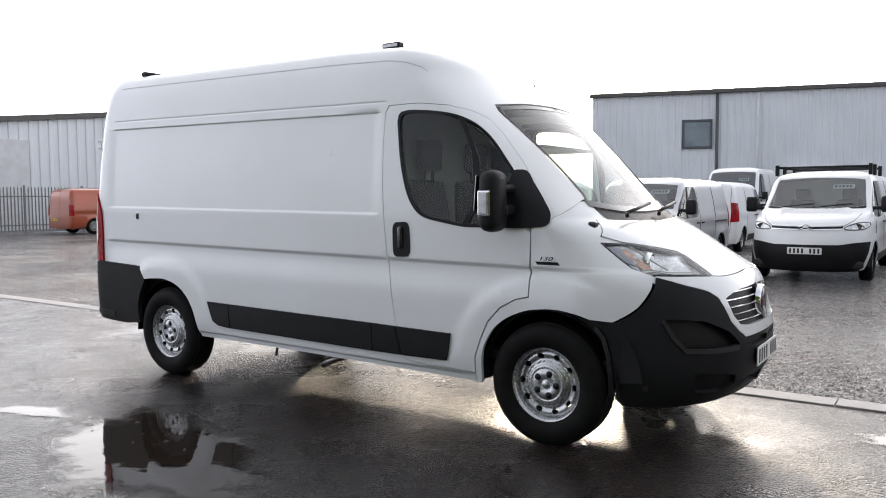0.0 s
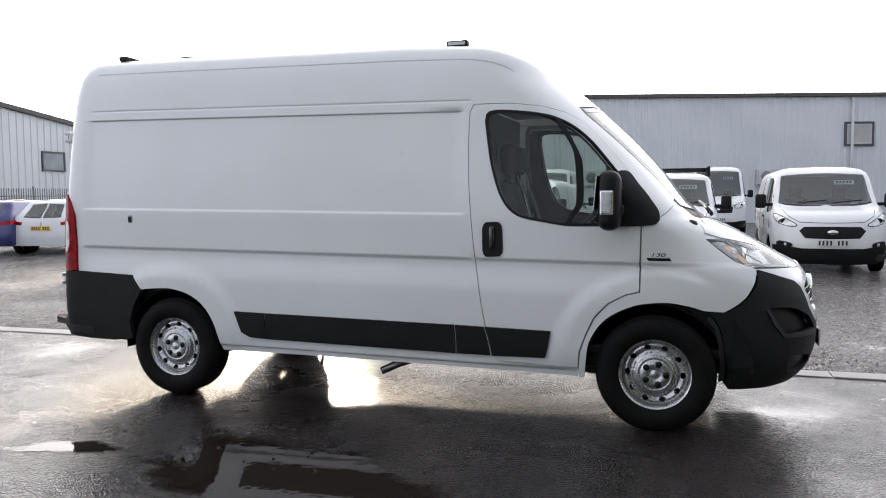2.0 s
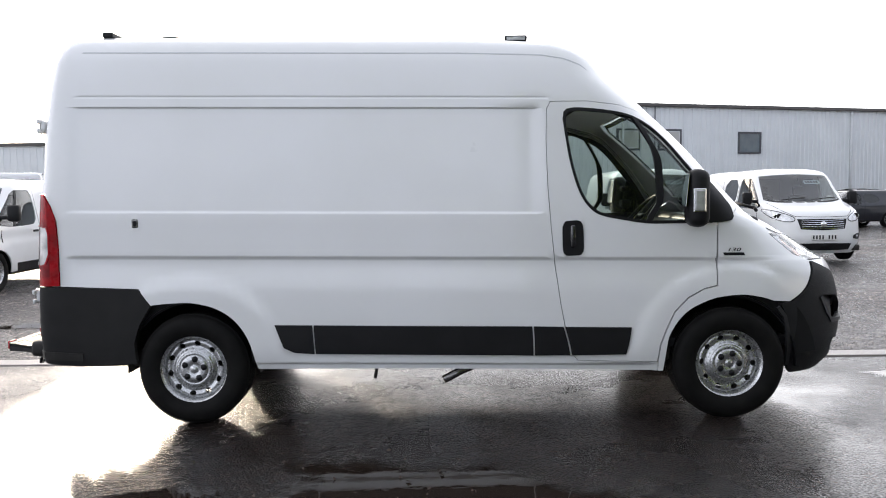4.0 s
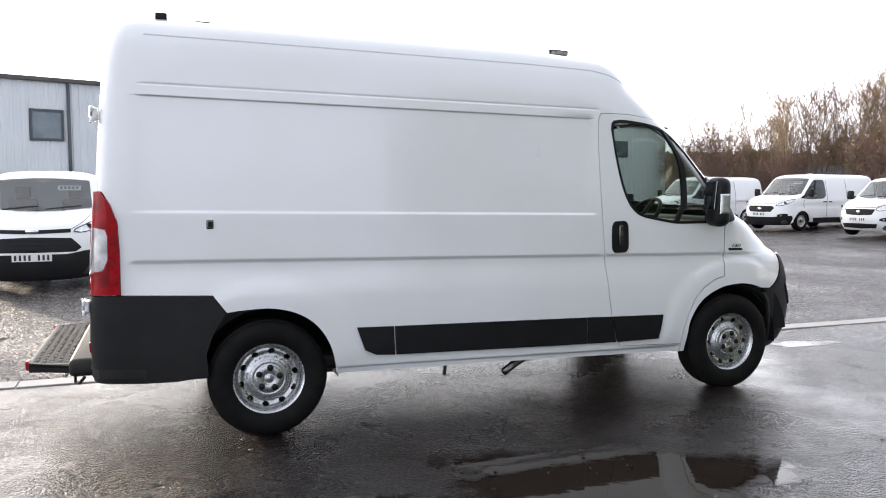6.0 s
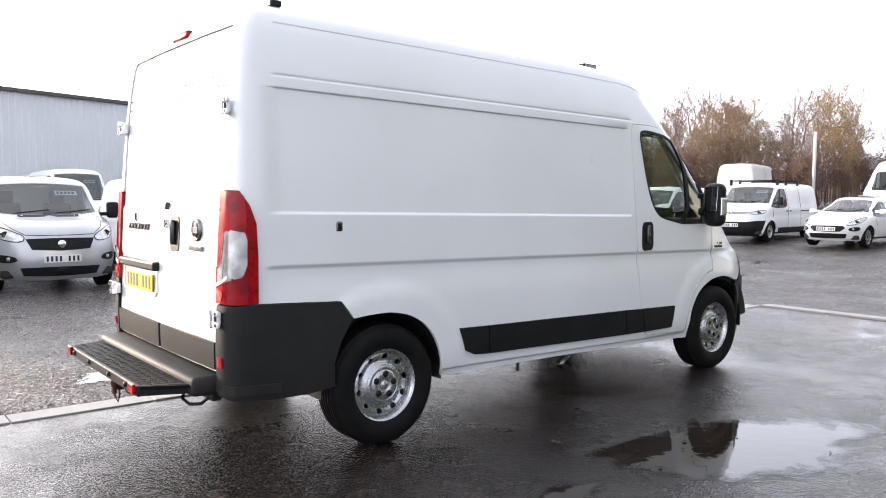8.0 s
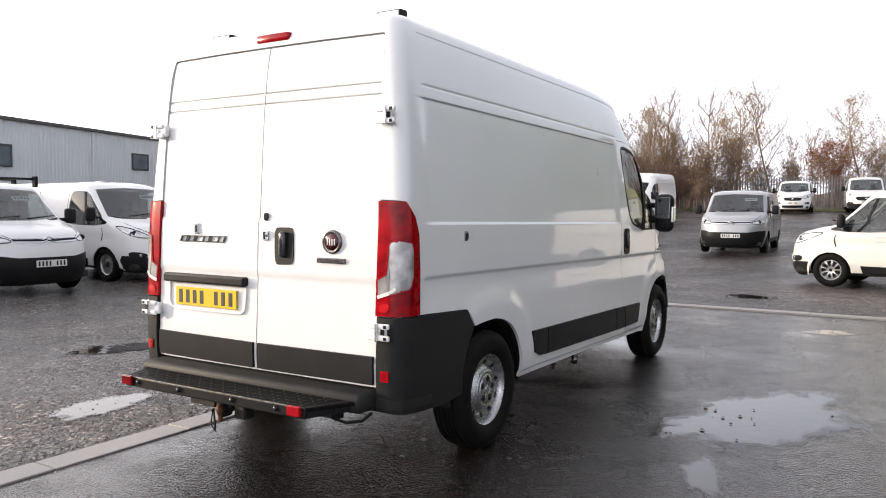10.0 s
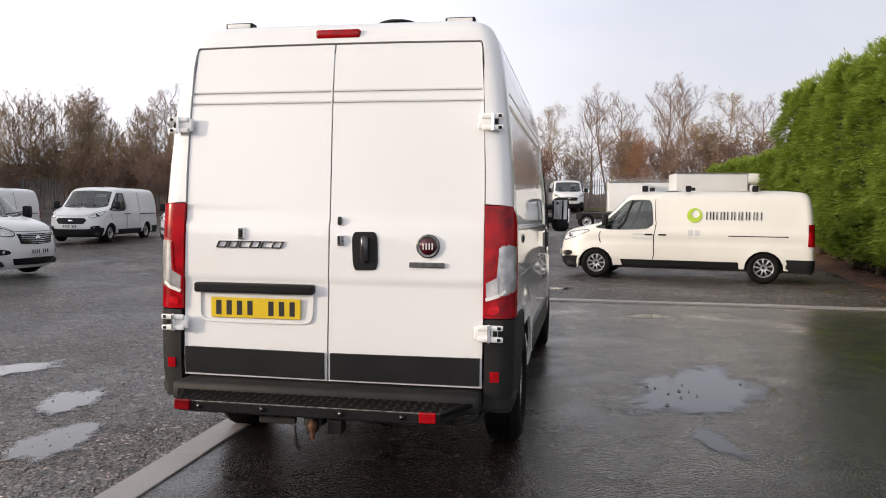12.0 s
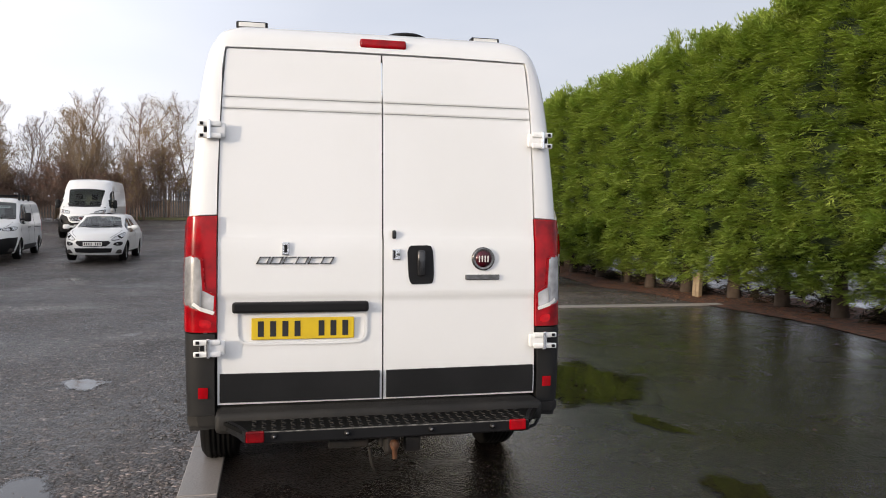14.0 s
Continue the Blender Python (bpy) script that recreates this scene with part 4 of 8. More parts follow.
        ribbon(S, "roof_seam", [s(-2.39, 2.40), s(-1.4, 2.386), s(-0.22, 2.366), s(0.54, 2.345), s(0.66, 2.325), s(0.79, 2.28), s(0.83, 2.25)], 0.007, PALEGREY, van, sd)
        # wheel housings
        for cx in (-1.725, 1.725):
            k = 20
            arc = [(cx + 0.43 * math.cos(math.pi * (1.02 - i / k * 1.04)), 0.36 + 0.44 * math.sin(math.pi * (1.02 - i / k * 1.04))) for i in range(k + 1)]
            v = [(x, sgn * 0.955, z) for x, z in arc] + [(x, sgn * 0.55, z) for x, z in arc]
            f = [(i, i + 1, k + 2 + i, k + 1 + i) for i in range(k)] + [tuple(range(k + 1, 2 * k + 2))]
            raw("wheel_housing", v, f, BLACK, van)
            v = [(cx + r_ * math.cos(a), sgn * 0.925, 0.36 + r_ * math.sin(a)) for r_ in (0.425, 0.57) for a in [math.pi * (0.04 + 0.92 * i / k) for i in range(k + 1)]]
            raw("arch_liner", v, [(i, i + 1, k + 2 + i, k + 1 + i) for i in range(k)], BLACK, van)
        # mirror
        hs = bmesh.new()
        box(hs, (1.395, sgn * 1.02, 1.245), (1.53, sgn * 1.195, 1.60), 0.060, seg=4)
        mr = part("door_mirror", hs, BLACK, van, "black plastic door mirror with a clear indicator", True)
        boxed("mirror_arm", (1.45, sgn * 0.95, 1.33), (1.54, sgn * 1.09, 1.40), BLACK, mr, 0.02)
        boxed("mirror_arm", (1.45, sgn * 0.94, 1.47), (1.53, sgn * 1.09, 1.52), BLACK, mr, 0.02)
        boxed("mirror_glass", (-0.004, -0.069, -0.10), (0.004, 0.069, 0.10), MIRROR, mr, 0.003, turn=pose(1.392, sgn * 1.108, 1.472, 0, 5, sgn * 6))
        boxed("mirror_indicator", (1.42, sgn * 1.180, 1.345), (1.485, sgn * 1.207, 1.475), CLEARLENS, mr, 0.008)
        boxed("indicator_frame", (1.413, sgn * 1.178, 1.336), (1.492, sgn * 1.201, 1.484), CHROME, mr, 0.008)
        # roof flank lock
        lk = boxed("side_lock", (-2.078, sgn * 0.975, 1.278), (-2.032, sgn * 0.999, 1.338), DARKCHROME, van, 0.014) if (main and sd == "R") else None
        if lk:
            boxed("lock_body", (-2.068, sgn * 0.99, 1.290), (-2.042, sgn * 1.005, 1.326), BLACK, lk, 0.006)
    # nose
    skin(S, "bonnet", hood, WHITE, van, [], "B", 0.04, 0.03, thick=0.025)
    skin(S, "nose_band", band, WHITE, van, [grill], "B", 0.04, 0.03, thick=0.03, off=0.004)
    skin(S, "front_bumper", bump, PLASTIC, van, [fog, mid, low, nip], "B", 0.04, 0.035, thick=0.03, off=0.006, label="dark grey plastic front bumper")
    for o in (fog, mid, low, nip):
        for sd in "RL":
            skin(S, "bumper_opening", inset(o, -0.02), BLACK, van, [], sd, 0.05, 0.04, off=-0.045 if o is fog else -0.022, thick=0.0)
    for sd in "RL":
        ribbon(S, "bumper_lip", trace(n, [(0.815, 0.765), (0.79, 0.67), (0.745, 0.598), (0.62, 0.588), (0.44, 0.592)], 0.04), 0.026, LIP, van, sd, off=0.016)
        ribbon(S, "arch_edge", trace(s, [(2.03, 0.72), (2.075, 0.66), (2.10, 0.56), (2.11, 0.44), (2.105, 0.34)], 0.04), 0.024, LIP, van, sd, off=0.017)
    gr = skin(S, "grille", inset(grill, -0.015), BLACK, van, [], "B", 0.05, 0.04, off=-0.03, thick=0.0)
    for i in range(5):
        z = 0.735 + i * 0.04
        for sd in "RL":
            w = 0.44 + 0.035 * (z - 0.72) / 0.16
            ribbon(S, "grille_bar", [n(w, z), n(0.3, z + 0.004), n(0.0, z + 0.006)], 0.0055, CHROME, gr, sd, off=-0.006)
    v, f = lathe([(0.0, 0.006), (0.07, 0.006), (0.082, 0.012), (0.092, 0.010), (0.095, -0.02)], 32, "x")
    eb = raw("emblem", [(x + 2.70, y, z + 0.815) for x, y, z in v], f, CHROME, van)
    v, f = lathe([(0.0, 0.011), (0.066, 0.011), (0.07, 0.0)], 28, "x")
    raw("emblem_field", [(x + 2.70, y, z + 0.815) for x, y, z in v], f, BADGE_RED, eb)
    plate_of(van, "front_plate", PLATEW, (2.735, 0, 0.51), 1)
    ws = skin(S, "windscreen", screen, GLASS, van, [], "B", 0.06, 0.06, off=-0.003, thick=0.004)
    ws.visible_shadow = False
    for sd in "RL":
        ribbon(S, "screen_seal", trace(n, [(0.02, 2.045), (0.35, 2.035), (0.64, 2.008), (0.668, 1.97), (0.654, 1.85), (0.62, 1.61), (0.61, 1.46), (0.64, 1.41)], 0.05), 0.024, GLOSS, van, sd, off=-0.0005)
        ribbon(S, "screen_base", trace(n, [(0.64, 1.405), (0.35, 1.37), (0.0, 1.365)], 0.05), 0.035, GLOSS, van, sd, off=-0.0005)
    for sd in "RL":
        skin(S, "scuttle_corner", [n(0.60, 1.29), n(0.80, 1.27), n(0.80, 1.42), n(0.62, 1.42)], WHITE, van, [], sd, 0.03, 0.03, off=-0.007, thick=0.0)
    cowl = [n(0.62, 1.316), n(0.53, 1.307), n(0.28, 1.30), n(0.0, 1.296), n(0.0, 1.352), n(0.35, 1.358), n(0.62, 1.392)]
    skin(S, "cowl_panel", cowl, BLACK, van, [], "B", 0.05, 0.03, off=-0.008, thick=0.01)
    for y0, y1, zt in ((-0.52, 0.02, 1.43), (0.05, 0.55, 1.43)):
        v, f = tube([(2.04, y0, 1.345), (2.02, (y0 + y1) / 2, 1.375), (1.99, y1, 1.40)], 0.011, 6)
        wp = raw("wiper", v, f, BLACK, van)
        v, f = tube([(2.05, y0 - 0.02, 1.325), (2.045, y0, 1.345)], 0.012, 8)
        raw("wiper_pivot", v, f, BLACK, wp)
    # rear doors
    for sd, sgn in (("L", 1), ("R", -1)):
        zz = sorted([0.545 + 0.058 * i for i in range(31)] + [1.06, 1.07, 1.085, 1.10, 1.385, 1.40, 1.415, 2.034, 2.039, 2.0455, 2.052, 2.0585, 2.065, 2.07, 2.094, 2.099, 2.1055, 2.112, 2.1185, 2.125, 2.13])
        side_y = hermite([(0.5, 0.84), (0.9, 0.84), (1.5, 0.838), (1.8, 0.832), (2.12, 0.820), (2.345, 0.803)])
        edge = [q(0.004, z) for z in zz] + [q(0.004, 2.3745)] + trace(q, [(0.004, 2.3745), (0.4, 2.3735), (0.795, 2.368), (0.802, 2.362)], 0.06)[1:] + [q(float(side_y(z)), z) for z in reversed(zz) if z < 2.33]
        rd = skin(S, "rear_door", edge, WHITE, van, [], sd, 0.06, 0.05, rows=[1.06, 1.07, 1.085, 1.10, 1.385, 1.40, 1.415, 2.034, 2.039, 2.0455, 2.052, 2.0585, 2.065, 2.07, 2.094, 2.099, 2.1055, 2.112, 2.1185, 2.125, 2.13], disp=rear_relief, thick=0.03, rake=0.0)
        # grey strips in the pressed creases, coloured for the shade in them
        for z in (2.052, 2.112):
            ribbon(S, "door_crease_shade", trace(q, [(0.012, z), (0.05, z), (0.812, z)], 0.04), 0.0034, SEAM, rd, sd, off=-0.0068)
        rd["label"] = "white rear door" if sd == "L" else "white rear door with a black handle"
        skin(S, "lower_moulding", [q(0.018, 0.557), q(0.018, 0.70), q(0.828, 0.705), q(0.828, 0.560)], PLASTIC, rd, [], sd, 0.05, 0.04, off=0.009, thick=0.02)
        for z in (1.935, 0.842):
            y0, y1 = (0.80, 0.93) if z > 1.5 else (0.80, 0.945)
            xh = -2.655 if z > 1.5 else -2.728
            hb_ = bmesh.new()
            box(hb_, (xh - 0.016, sgn * y0, z - 0.036), (xh + 0.012, sgn * (y1 - 0.02), z + 0.036), 0.008)
            for dz in (-0.030, 0.030):
                box(hb_, (xh - 0.026, sgn * (y0 + 0.02), z + dz - 0.014), (xh - 0.008, sgn * (y1 + 0.008), z + dz + 0.014), 0.006)
            hg = part("hinge", hb_, WHITE, rd, "white metal door hinge", True)
            boxed("hinge_recess", (xh - 0.019, sgn * (y1 - 0.045), z - 0.014), (xh - 0.0145, sgn * (y1 - 0.022), z + 0.014), BLACK, hg, 0.001)
            boxed("hinge_pin", (xh - 0.034, sgn * 0.872, z - 0.05), (xh - 0.020, sgn * 0.890, z + 0.05), CHROME, hg, 0.006)
            for dz in (-0.03, 0.03):
                boxed("hinge_bolt", (xh - 0.030, sgn * (y1 - 0.022), z + dz - 0.008), (xh - 0.024, sgn * (y1 - 0.004), z + dz + 0.008), BLACK, hg, 0.002)
        if sd == "L":
            boxed("plate_lamp_bar", (-2.735, 0.078, 1.012), (-2.68, 0.768, 1.066), BLACK, rd, 0.012, "black plastic strip over the number plate")
            ribbon(S, "plate_niche", trace(q, curve([(0.088, 1.01), (0.090, 0.91), (0.100, 0.872), (0.135, 0.856), (0.30, 0.853), (0.55, 0.853), (0.70, 0.857), (0.735, 0.874), (0.745, 0.91), (0.747, 1.01)], 60), 0.03), 0.012, WHITE, rd, sd, off=0.003)
            plate_of(van, "rear_plate", YELLOW, (-2.712, 0.413, 0.930), -1)
            lt_ = boxed("door_latch", (-2.700, 0.484, 1.305), (-2.668, 0.522, 1.372), CHROME, rd, 0.005)
            boxed("latch_slot", (-2.7035, 0.495, 1.318), (-2.699, 0.511, 1.358), BLACK, lt_, 0.001)
            sc = bmesh.new()
            lean_ = Matrix(((1, 0, 0, 0), (0, 1, -0.5, 0.5 * 1.278), (0, 0, 1, 0), (0, 0, 0, 1)))
            for i in range(6):
                y = 0.642 - i * 0.0645
                for lo, hi in (((y - 0.056, 1.292), (y, 1.297)), ((y - 0.056, 1.260), (y, 1.265)), ((y - 0.008, 1.260), (y, 1.297)), ((y - 0.056, 1.260), (y - 0.048, 1.297)))[: (4, 4, 3, 4, 3, 4)[i]]:
                    box(sc, (-2.699, lo[0], lo[1]), (-2.688, hi[0], hi[1]), 0.0, lean_)
            tagged(part("model_badge", sc, DARKCHROME, rd), "chrome raised badge strip", kind="stuff")
        else:
            hb = skin(S, "rear_handle", trace(q, curve([(0.130, 1.32), (0.145, 1.355), (0.25, 1.357), (0.268, 1.325), (0.273, 1.20), (0.262, 1.155), (0.155, 1.150), (0.137, 1.19), (0.130, 1.32)], 30)[:-1]), BLACK, rd, [], sd, 0.03, 0.03, off=0.006, thick=0.02, label="black plastic recessed handle")
            boxed("handle_grip", (-2.722, -0.225, 1.19), (-2.69, -0.18, 1.335), GLOSS, hb, 0.014, smooth=True)
            boxed("key_lock", (-2.698, -0.070, 1.39), (-2.668, -0.048, 1.437), GLOSS, rd, 0.009)
            lt_ = boxed("door_latch", (-2.702, -0.092, 1.28), (-2.672, -0.048, 1.338), CHROME, rd, 0.005)
            boxed("latch_slot", (-2.7055, -0.064, 1.288), (-2.701, -0.054, 1.330), BLACK, lt_, 0.001)
            boxed("latch_bar", (-2.710, -0.088, 1.303), (-2.700, -0.070, 1.315), DARKCHROME, lt_, 0.002)
            v, f = lathe([(0.0, -0.010), (0.047, -0.010), (0.055, -0.014), (0.062, -0.012), (0.064, 0.01)], 32, "x")
            em = raw("rear_emblem", [(x - 2.690, y - 0.546, z + 1.285) for x, y, z in v], f, DARKCHROME, rd, "round maroon and chrome emblem")
            v, f = lathe([(0.0, -0.0135), (0.044, -0.0135), (0.046, 0.0)], 28, "x")
            raw("emblem_field", [(x - 2.690, y - 0.546, z + 1.285) for x, y, z in v], f, BADGE_RED, em)
            mk = bmesh.new()
            for i in range(4):
                box(mk, (-2.706, -0.525 - i * 0.016, 1.268), (-2.702, -0.519 - i * 0.016, 1.302))
            part("emblem_bars", mk, PLATEW, em)
            boxed("trim_badge", (-2.706, -0.636, 1.172), (-2.688, -0.446, 1.2), DARKCHROME, rd, 0.004)
    skin(S, "centre_gap", [q(0.0, 0.54), q(0.05, 0.54), q(0.05, 2.38), q(0.0, 2.38)], BLACK, van, [], "B", 0.04, 0.05, off=-0.024, thick=0.0)
    skin(S, "header_gap", [q(0.0, 2.36), q(0.0, 2.40), q(0.81, 2.39), q(0.81, 2.35)], BLACK, van, [], "B", 0.08, 0.03, off=-0.025, thick=0.0)
    boxed("high_brake_light", (-2.578, -0.135, 2.408), (-2.48, 0.115, 2.456), RED, van, 0.012, "red high-level brake light", turn=pose(0, 0, 0) , smooth=True)
    # underbody, rear beam and step
    ub = bmesh.new()
    box(ub, (-2.55, -0.86, 0.36), (2.3, 0.86, 0.46), 0.03)
    box(ub, (-2.0, -0.42, 0.24), (1.6, -0.34, 0.37), 0.01)
    box(ub, (-2.0, 0.34, 0.24), (1.6, 0.42, 0.37), 0.01)
    box(ub, (1.2, -0.4, 0.2), (2.1, 0.4, 0.4), 0.06)
    part("underbody", ub, DARKMETAL, van)
    for cx, r in ((-1.725, 0.05), (1.725, 0.04)):
        v, f = tube([(cx, -0.85, 0.34), (cx, 0.85, 0.34)], r, 10)
        raw("axle", v, f, DARKMETAL, van)
    boxed("rear_beam", (-2.845, -0.845, 0.43), (-2.55, 0.845, 0.534), SILL, van, 0.026, "worn dark grey plastic rear sill", smooth=True)
    if main:
        v, f = tube([(-0.52, -0.86, 0.40), (-0.55, -0.875, 0.33), (-0.56, -0.88, 0.27)], 0.012, 8)
        raw("drain_pipe", v, f, DARKMETAL, van)
        v, f = tube([(0.12, -0.78, 0.34), (0.0, -0.82, 0.30), (-0.11, -0.86, 0.25)], 0.027, 12)
        raw("exhaust_pipe", v, f, DARKCHROME, van, "short bent metal exhaust tailpipe")
        st = bmesh.new()
        top_z = 0.496
        for q_ in box(st, (-3.06, -0.70, top_z - 0.018), (-2.835, 0.69, top_z)):
            if q_.co.x > -2.9:
                q_.co.y *= 1.17
        part_step = part("rear_step", st, PLATE_ALU, van, "dark checker-plate metal rear step")
        dots = bmesh.new()
        for i in range(30):
            for j in range(5):
                x, y = -3.035 + j * 0.042, -0.68 + i * 0.046
                box(dots, (x - 0.013, y - 0.004, top_z - 0.001), (x + 0.013, y + 0.004, top_z + 0.003), 0, pose(x, y, 0, 0, 0, 45 if (i + j) % 2 else -45) @ pose(-x, -y, 0))
        tagged(part("checker_studs", dots, STUD, part_step, "worn bright checker studs"), kind="stuff")
        boxed("step_front", (-3.073, -0.69, 0.440), (-3.05, 0.68, 0.498), BLACK, part_step, 0.008)
        for sg in (-1, 1):
            v, f = [], []
            for a, b in ((-3.06, 0.695), (-2.95, 0.735), (-2.79, 0.815)):
                v += [(a, sg * b, 0.445), (a, sg * b, top_z + 0.002), (a + 0.01, sg * (b - 0.016), top_z + 0.002), (a + 0.01, sg * (b - 0.016), 0.445)]
            f = [(k * 4 + e, k * 4 + (e + 1) % 4, k * 4 + 4 + (e + 1) % 4, k * 4 + 4 + e) for k in range(2) for e in range(4)] + [(0, 1, 2, 3), (8, 9, 10, 11)]
            raw("step_end", v, f, BLACK, part_step, smooth=False)
        boxed("worn_edge", (-3.0755, -0.685, 0.4945), (-3.068, 0.675, 0.4990), WORN_EDGE, part_step, 0.001)
        for y in (-0.627, 0.648):
            boxed("step_marker", (-3.092, y - 0.042, 0.452), (-3.072, y + 0.042, 0.505), RED, part_step, 0.006, "red marker lens")
        for y in (-0.50, -0.19, 0.22, 0.56):
            v, f = lathe([(0.0, -0.012), (0.012, -0.012), (0.017, 0.0)], 14, "x")
            raw("step_sensor", [(a - 3.073, b + y, c + 0.474) for a, b, c in v], f, BLACK, part_step)
            v, f = lathe([(0.0, -0.0135), (0.007, -0.0135), (0.008, 0.0)], 10, "x")
            raw("sensor_bolt", [(a - 3.073, b + y + 0.001, c + 0.474) for a, b, c in v], f, DARKCHROME, part_step)
        tb = bmesh.new()
        box(tb, (-2.95, -0.05, 0.36), (-2.55, 0.05, 0.42), 0.01)
        box(tb, (-2.99, -0.03, 0.33), (-2.91, 0.03, 0.45), 0.02)
        box(tb, (-2.96, -0.16, 0.33), (-2.88, -0.08, 0.41), 0.012)
        box(tb, (-2.93, 0.10, 0.36), (-2.90, 0.30, 0.40), 0.006)
        box(tb, (-2.60, -0.5, 0.30), (-2.54, 0.5, 0.36), 0.01)
        tk = part("tow_bracket", tb, DARKMETAL, van)
        v, f = lathe([(0.0, 0.455), (0.018, 0.45), (0.025, 0.43), (0.018, 0.41), (0.013, 0.40), (0.013, 0.36)], 16, "z")
        raw("tow_ball", [(x - 3.00, y - 0.02, z - 0.045) for x, y, z in v], f, COPPER, tk, "rusty tow ball")
        v, f = tube([(-2.95, 0.09, 0.36), (-2.97, 0.09, 0.28), (-2.955, 0.07, 0.24), (-2.94, 0.09, 0.28), (-2.94, 0.10, 0.36)], 0.006, 6)
        raw("safety_chain", v, f, DARKMETAL, tk)
        v, f = tube([(-2.80, -0.62, 0.44), (-2.83, -0.66, 0.39), (-2.82, -0.74, 0.375), (-2.79, -0.82, 0.39), (-2.76, -0.86, 0.43)], 0.009, 8)
        raw("trailer_cable", v, f, BLACK, tk)
        # beacons on the roof
        for x, y, z, across in ((-2.292, -0.645, 2.522, 1), (-2.289, 0.68, 2.532, 1), (0.394, -0.64, 2.474, 0)):
            b = bmesh.new()
            w, d = (0.034, 0.085) if across else (0.075, 0.032)
            box(b, (x - w, y - d, z), (x + w, y + d, z + 0.038), 0.009)
            box(b, (x - 0.014, y - 0.014, z - 0.05), (x + 0.014, y + 0.014, z + 0.004))
            lb = part("work_lamp", b, BLACK, van, "small black roof work lamp")
            if across:
                boxed("lamp_lens", (x - w - 0.003, y - d + 0.014, z + 0.007), (x - w + 0.003, y + d - 0.014, z + 0.031), PLATEW, lb, 0.002)
            else:
                boxed("lamp_lens", (x - w + 0.014, y - d - 0.003, z + 0.006), (x + w - 0.014, y - d + 0.003, z + 0.028), CLEARLENS, lb, 0.002)
        v, f = lathe([(0.0, 2.56), (0.10, 2.556), (0.125, 2.545), (0.13, 2.535), (0.09, 2.53), (0.085, 2.46)], 28, "z")
        raw("roof_vent", [(x - 2.03, y - 0.22, z + 0.052) for x, y, z in v], f, BLACK, van, "flat round black roof vent")
        v, f = tube([(1.14, 0.107, 2.13), (1.09, 0.107, 2.27)], 0.006, 6, [0.012, 0.003])
        raw("aerial", v, f, BLACK, van)
        cu = bpy.data.curves.new("badge_number", "FONT")
        cu.body, cu.size, cu.extrude, cu.shear = "130", 0.031, 0.0015, 0.25
        tmp = new("badge_number", cu)
        tm = bpy.data.meshes.new_from_object(tmp.evaluated_get(bpy.context.evaluated_depsgraph_get()))
        bpy.data.objects.remove(tmp)
        tm.materials.clear()
        tm.materials.append(PLASTIC)
        bo = new("badge_number", tm)
        bo.parent = van
        bo.matrix_basis = pose(1.690, -0.985, 1.083, 90, 0, 1.5) @ Matrix.Diagonal((1.9, 1.0, 1.0, 1.0))
        ribbon(S, "badge_strip", [s(1.675, 1.066), s(1.81, 1.064)], 0.018, PLASTIC, van, "R", off=0.004)
    # cab inside
    bk = bmesh.new()
    box(bk, (0.48, -0.84, 0.5), (0.51, 0.84, 2.08), 0.0)
    part("bulkhead", bk, BULKHEAD, van)
    boxed("cab_floor", (0.5, -0.90, 0.46), (2.2, 0.90, 0.52), BLACK, van, 0.01)
    boxed("headlining", (0.5, -0.66, 2.09), (0.92, 0.66, 2.12), LINING, van, 0.02)
    ds = bmesh.new()
    box(ds, (1.42, -0.86, 0.85), (1.80, 0.86, 1.26), 0.09, seg=3)
    box(ds, (1.66, -0.82, 1.1), (1.97, 0.82, 1.30), 0.04)
    part("dashboard", ds, BLACK, van, "", True)
    tor = lathe([(0.185 + 0.016 * math.cos(a), 0.016 * math.sin(a)) for a in [2 * math.pi * k / 8 for k in range(8)]], 32, "z", True)
    sw = raw("steering_wheel", *tor, BLACK, van)
    sw.matrix_basis = pose(1.28, -0.42, 1.30, 0, -48, 0)
    v, f = joined(tube([(0.17, 0, 0), (-0.17, 0, 0)], 0.018, 8), tube([(0, 0, 0), (0, -0.17, 0)], 0.018, 8), tube([(0, 0, 0), (0, 0, -0.25)], 0.03, 8))
    raw("steering_spokes", v, f, BLACK, sw)
    for y in (-0.45, 0.18, 0.58):
        sb = bmesh.new()
        box(sb, (0.62, y - 0.24, 0.72), (1.10, y + 0.24, 0.90), 0.06, seg=3)
        box(sb, (0.56, y - 0.23, 0.86), (0.68, y + 0.23, 1.58), 0.05, pose(0.62, 0, 0.86, 0, -10, 0) @ pose(-0.62, 0, -0.86), seg=3)
        box(sb, (0.515, y - 0.13, 1.63), (0.60, y + 0.13, 1.86), 0.04, seg=3)
        box(sb, (0.54, y - 0.06, 1.50), (0.56, y - 0.045, 1.66))
        box(sb, (0.54, y + 0.045, 1.50), (0.56, y + 0.06, 1.66))
        box(sb, (0.66, y - 0.18, 0.5), (1.0, y + 0.18, 0.74))
        st_ = part("cab_seat", sb, SEATS, van, "dark fabric cab seat", True)
        sd_ = -1 if y < 0 else 1
        v, f = joined(tube([(0.56, y + sd_ * 0.33, 1.62), (0.66, y + sd_ * 0.30, 1.30), (0.80, y + sd_ * 0.24, 0.92)], 0.010, 6))
        raw("seat_belt", v, f, GREYP, st_)
    for x in (-1.725, 1.725):
        for y in (-0.872, 0.872):
            wheel(van, x, y, 0.36, 0.225, 0.222, "steel", 7 if x < 0 else 20)
    return van


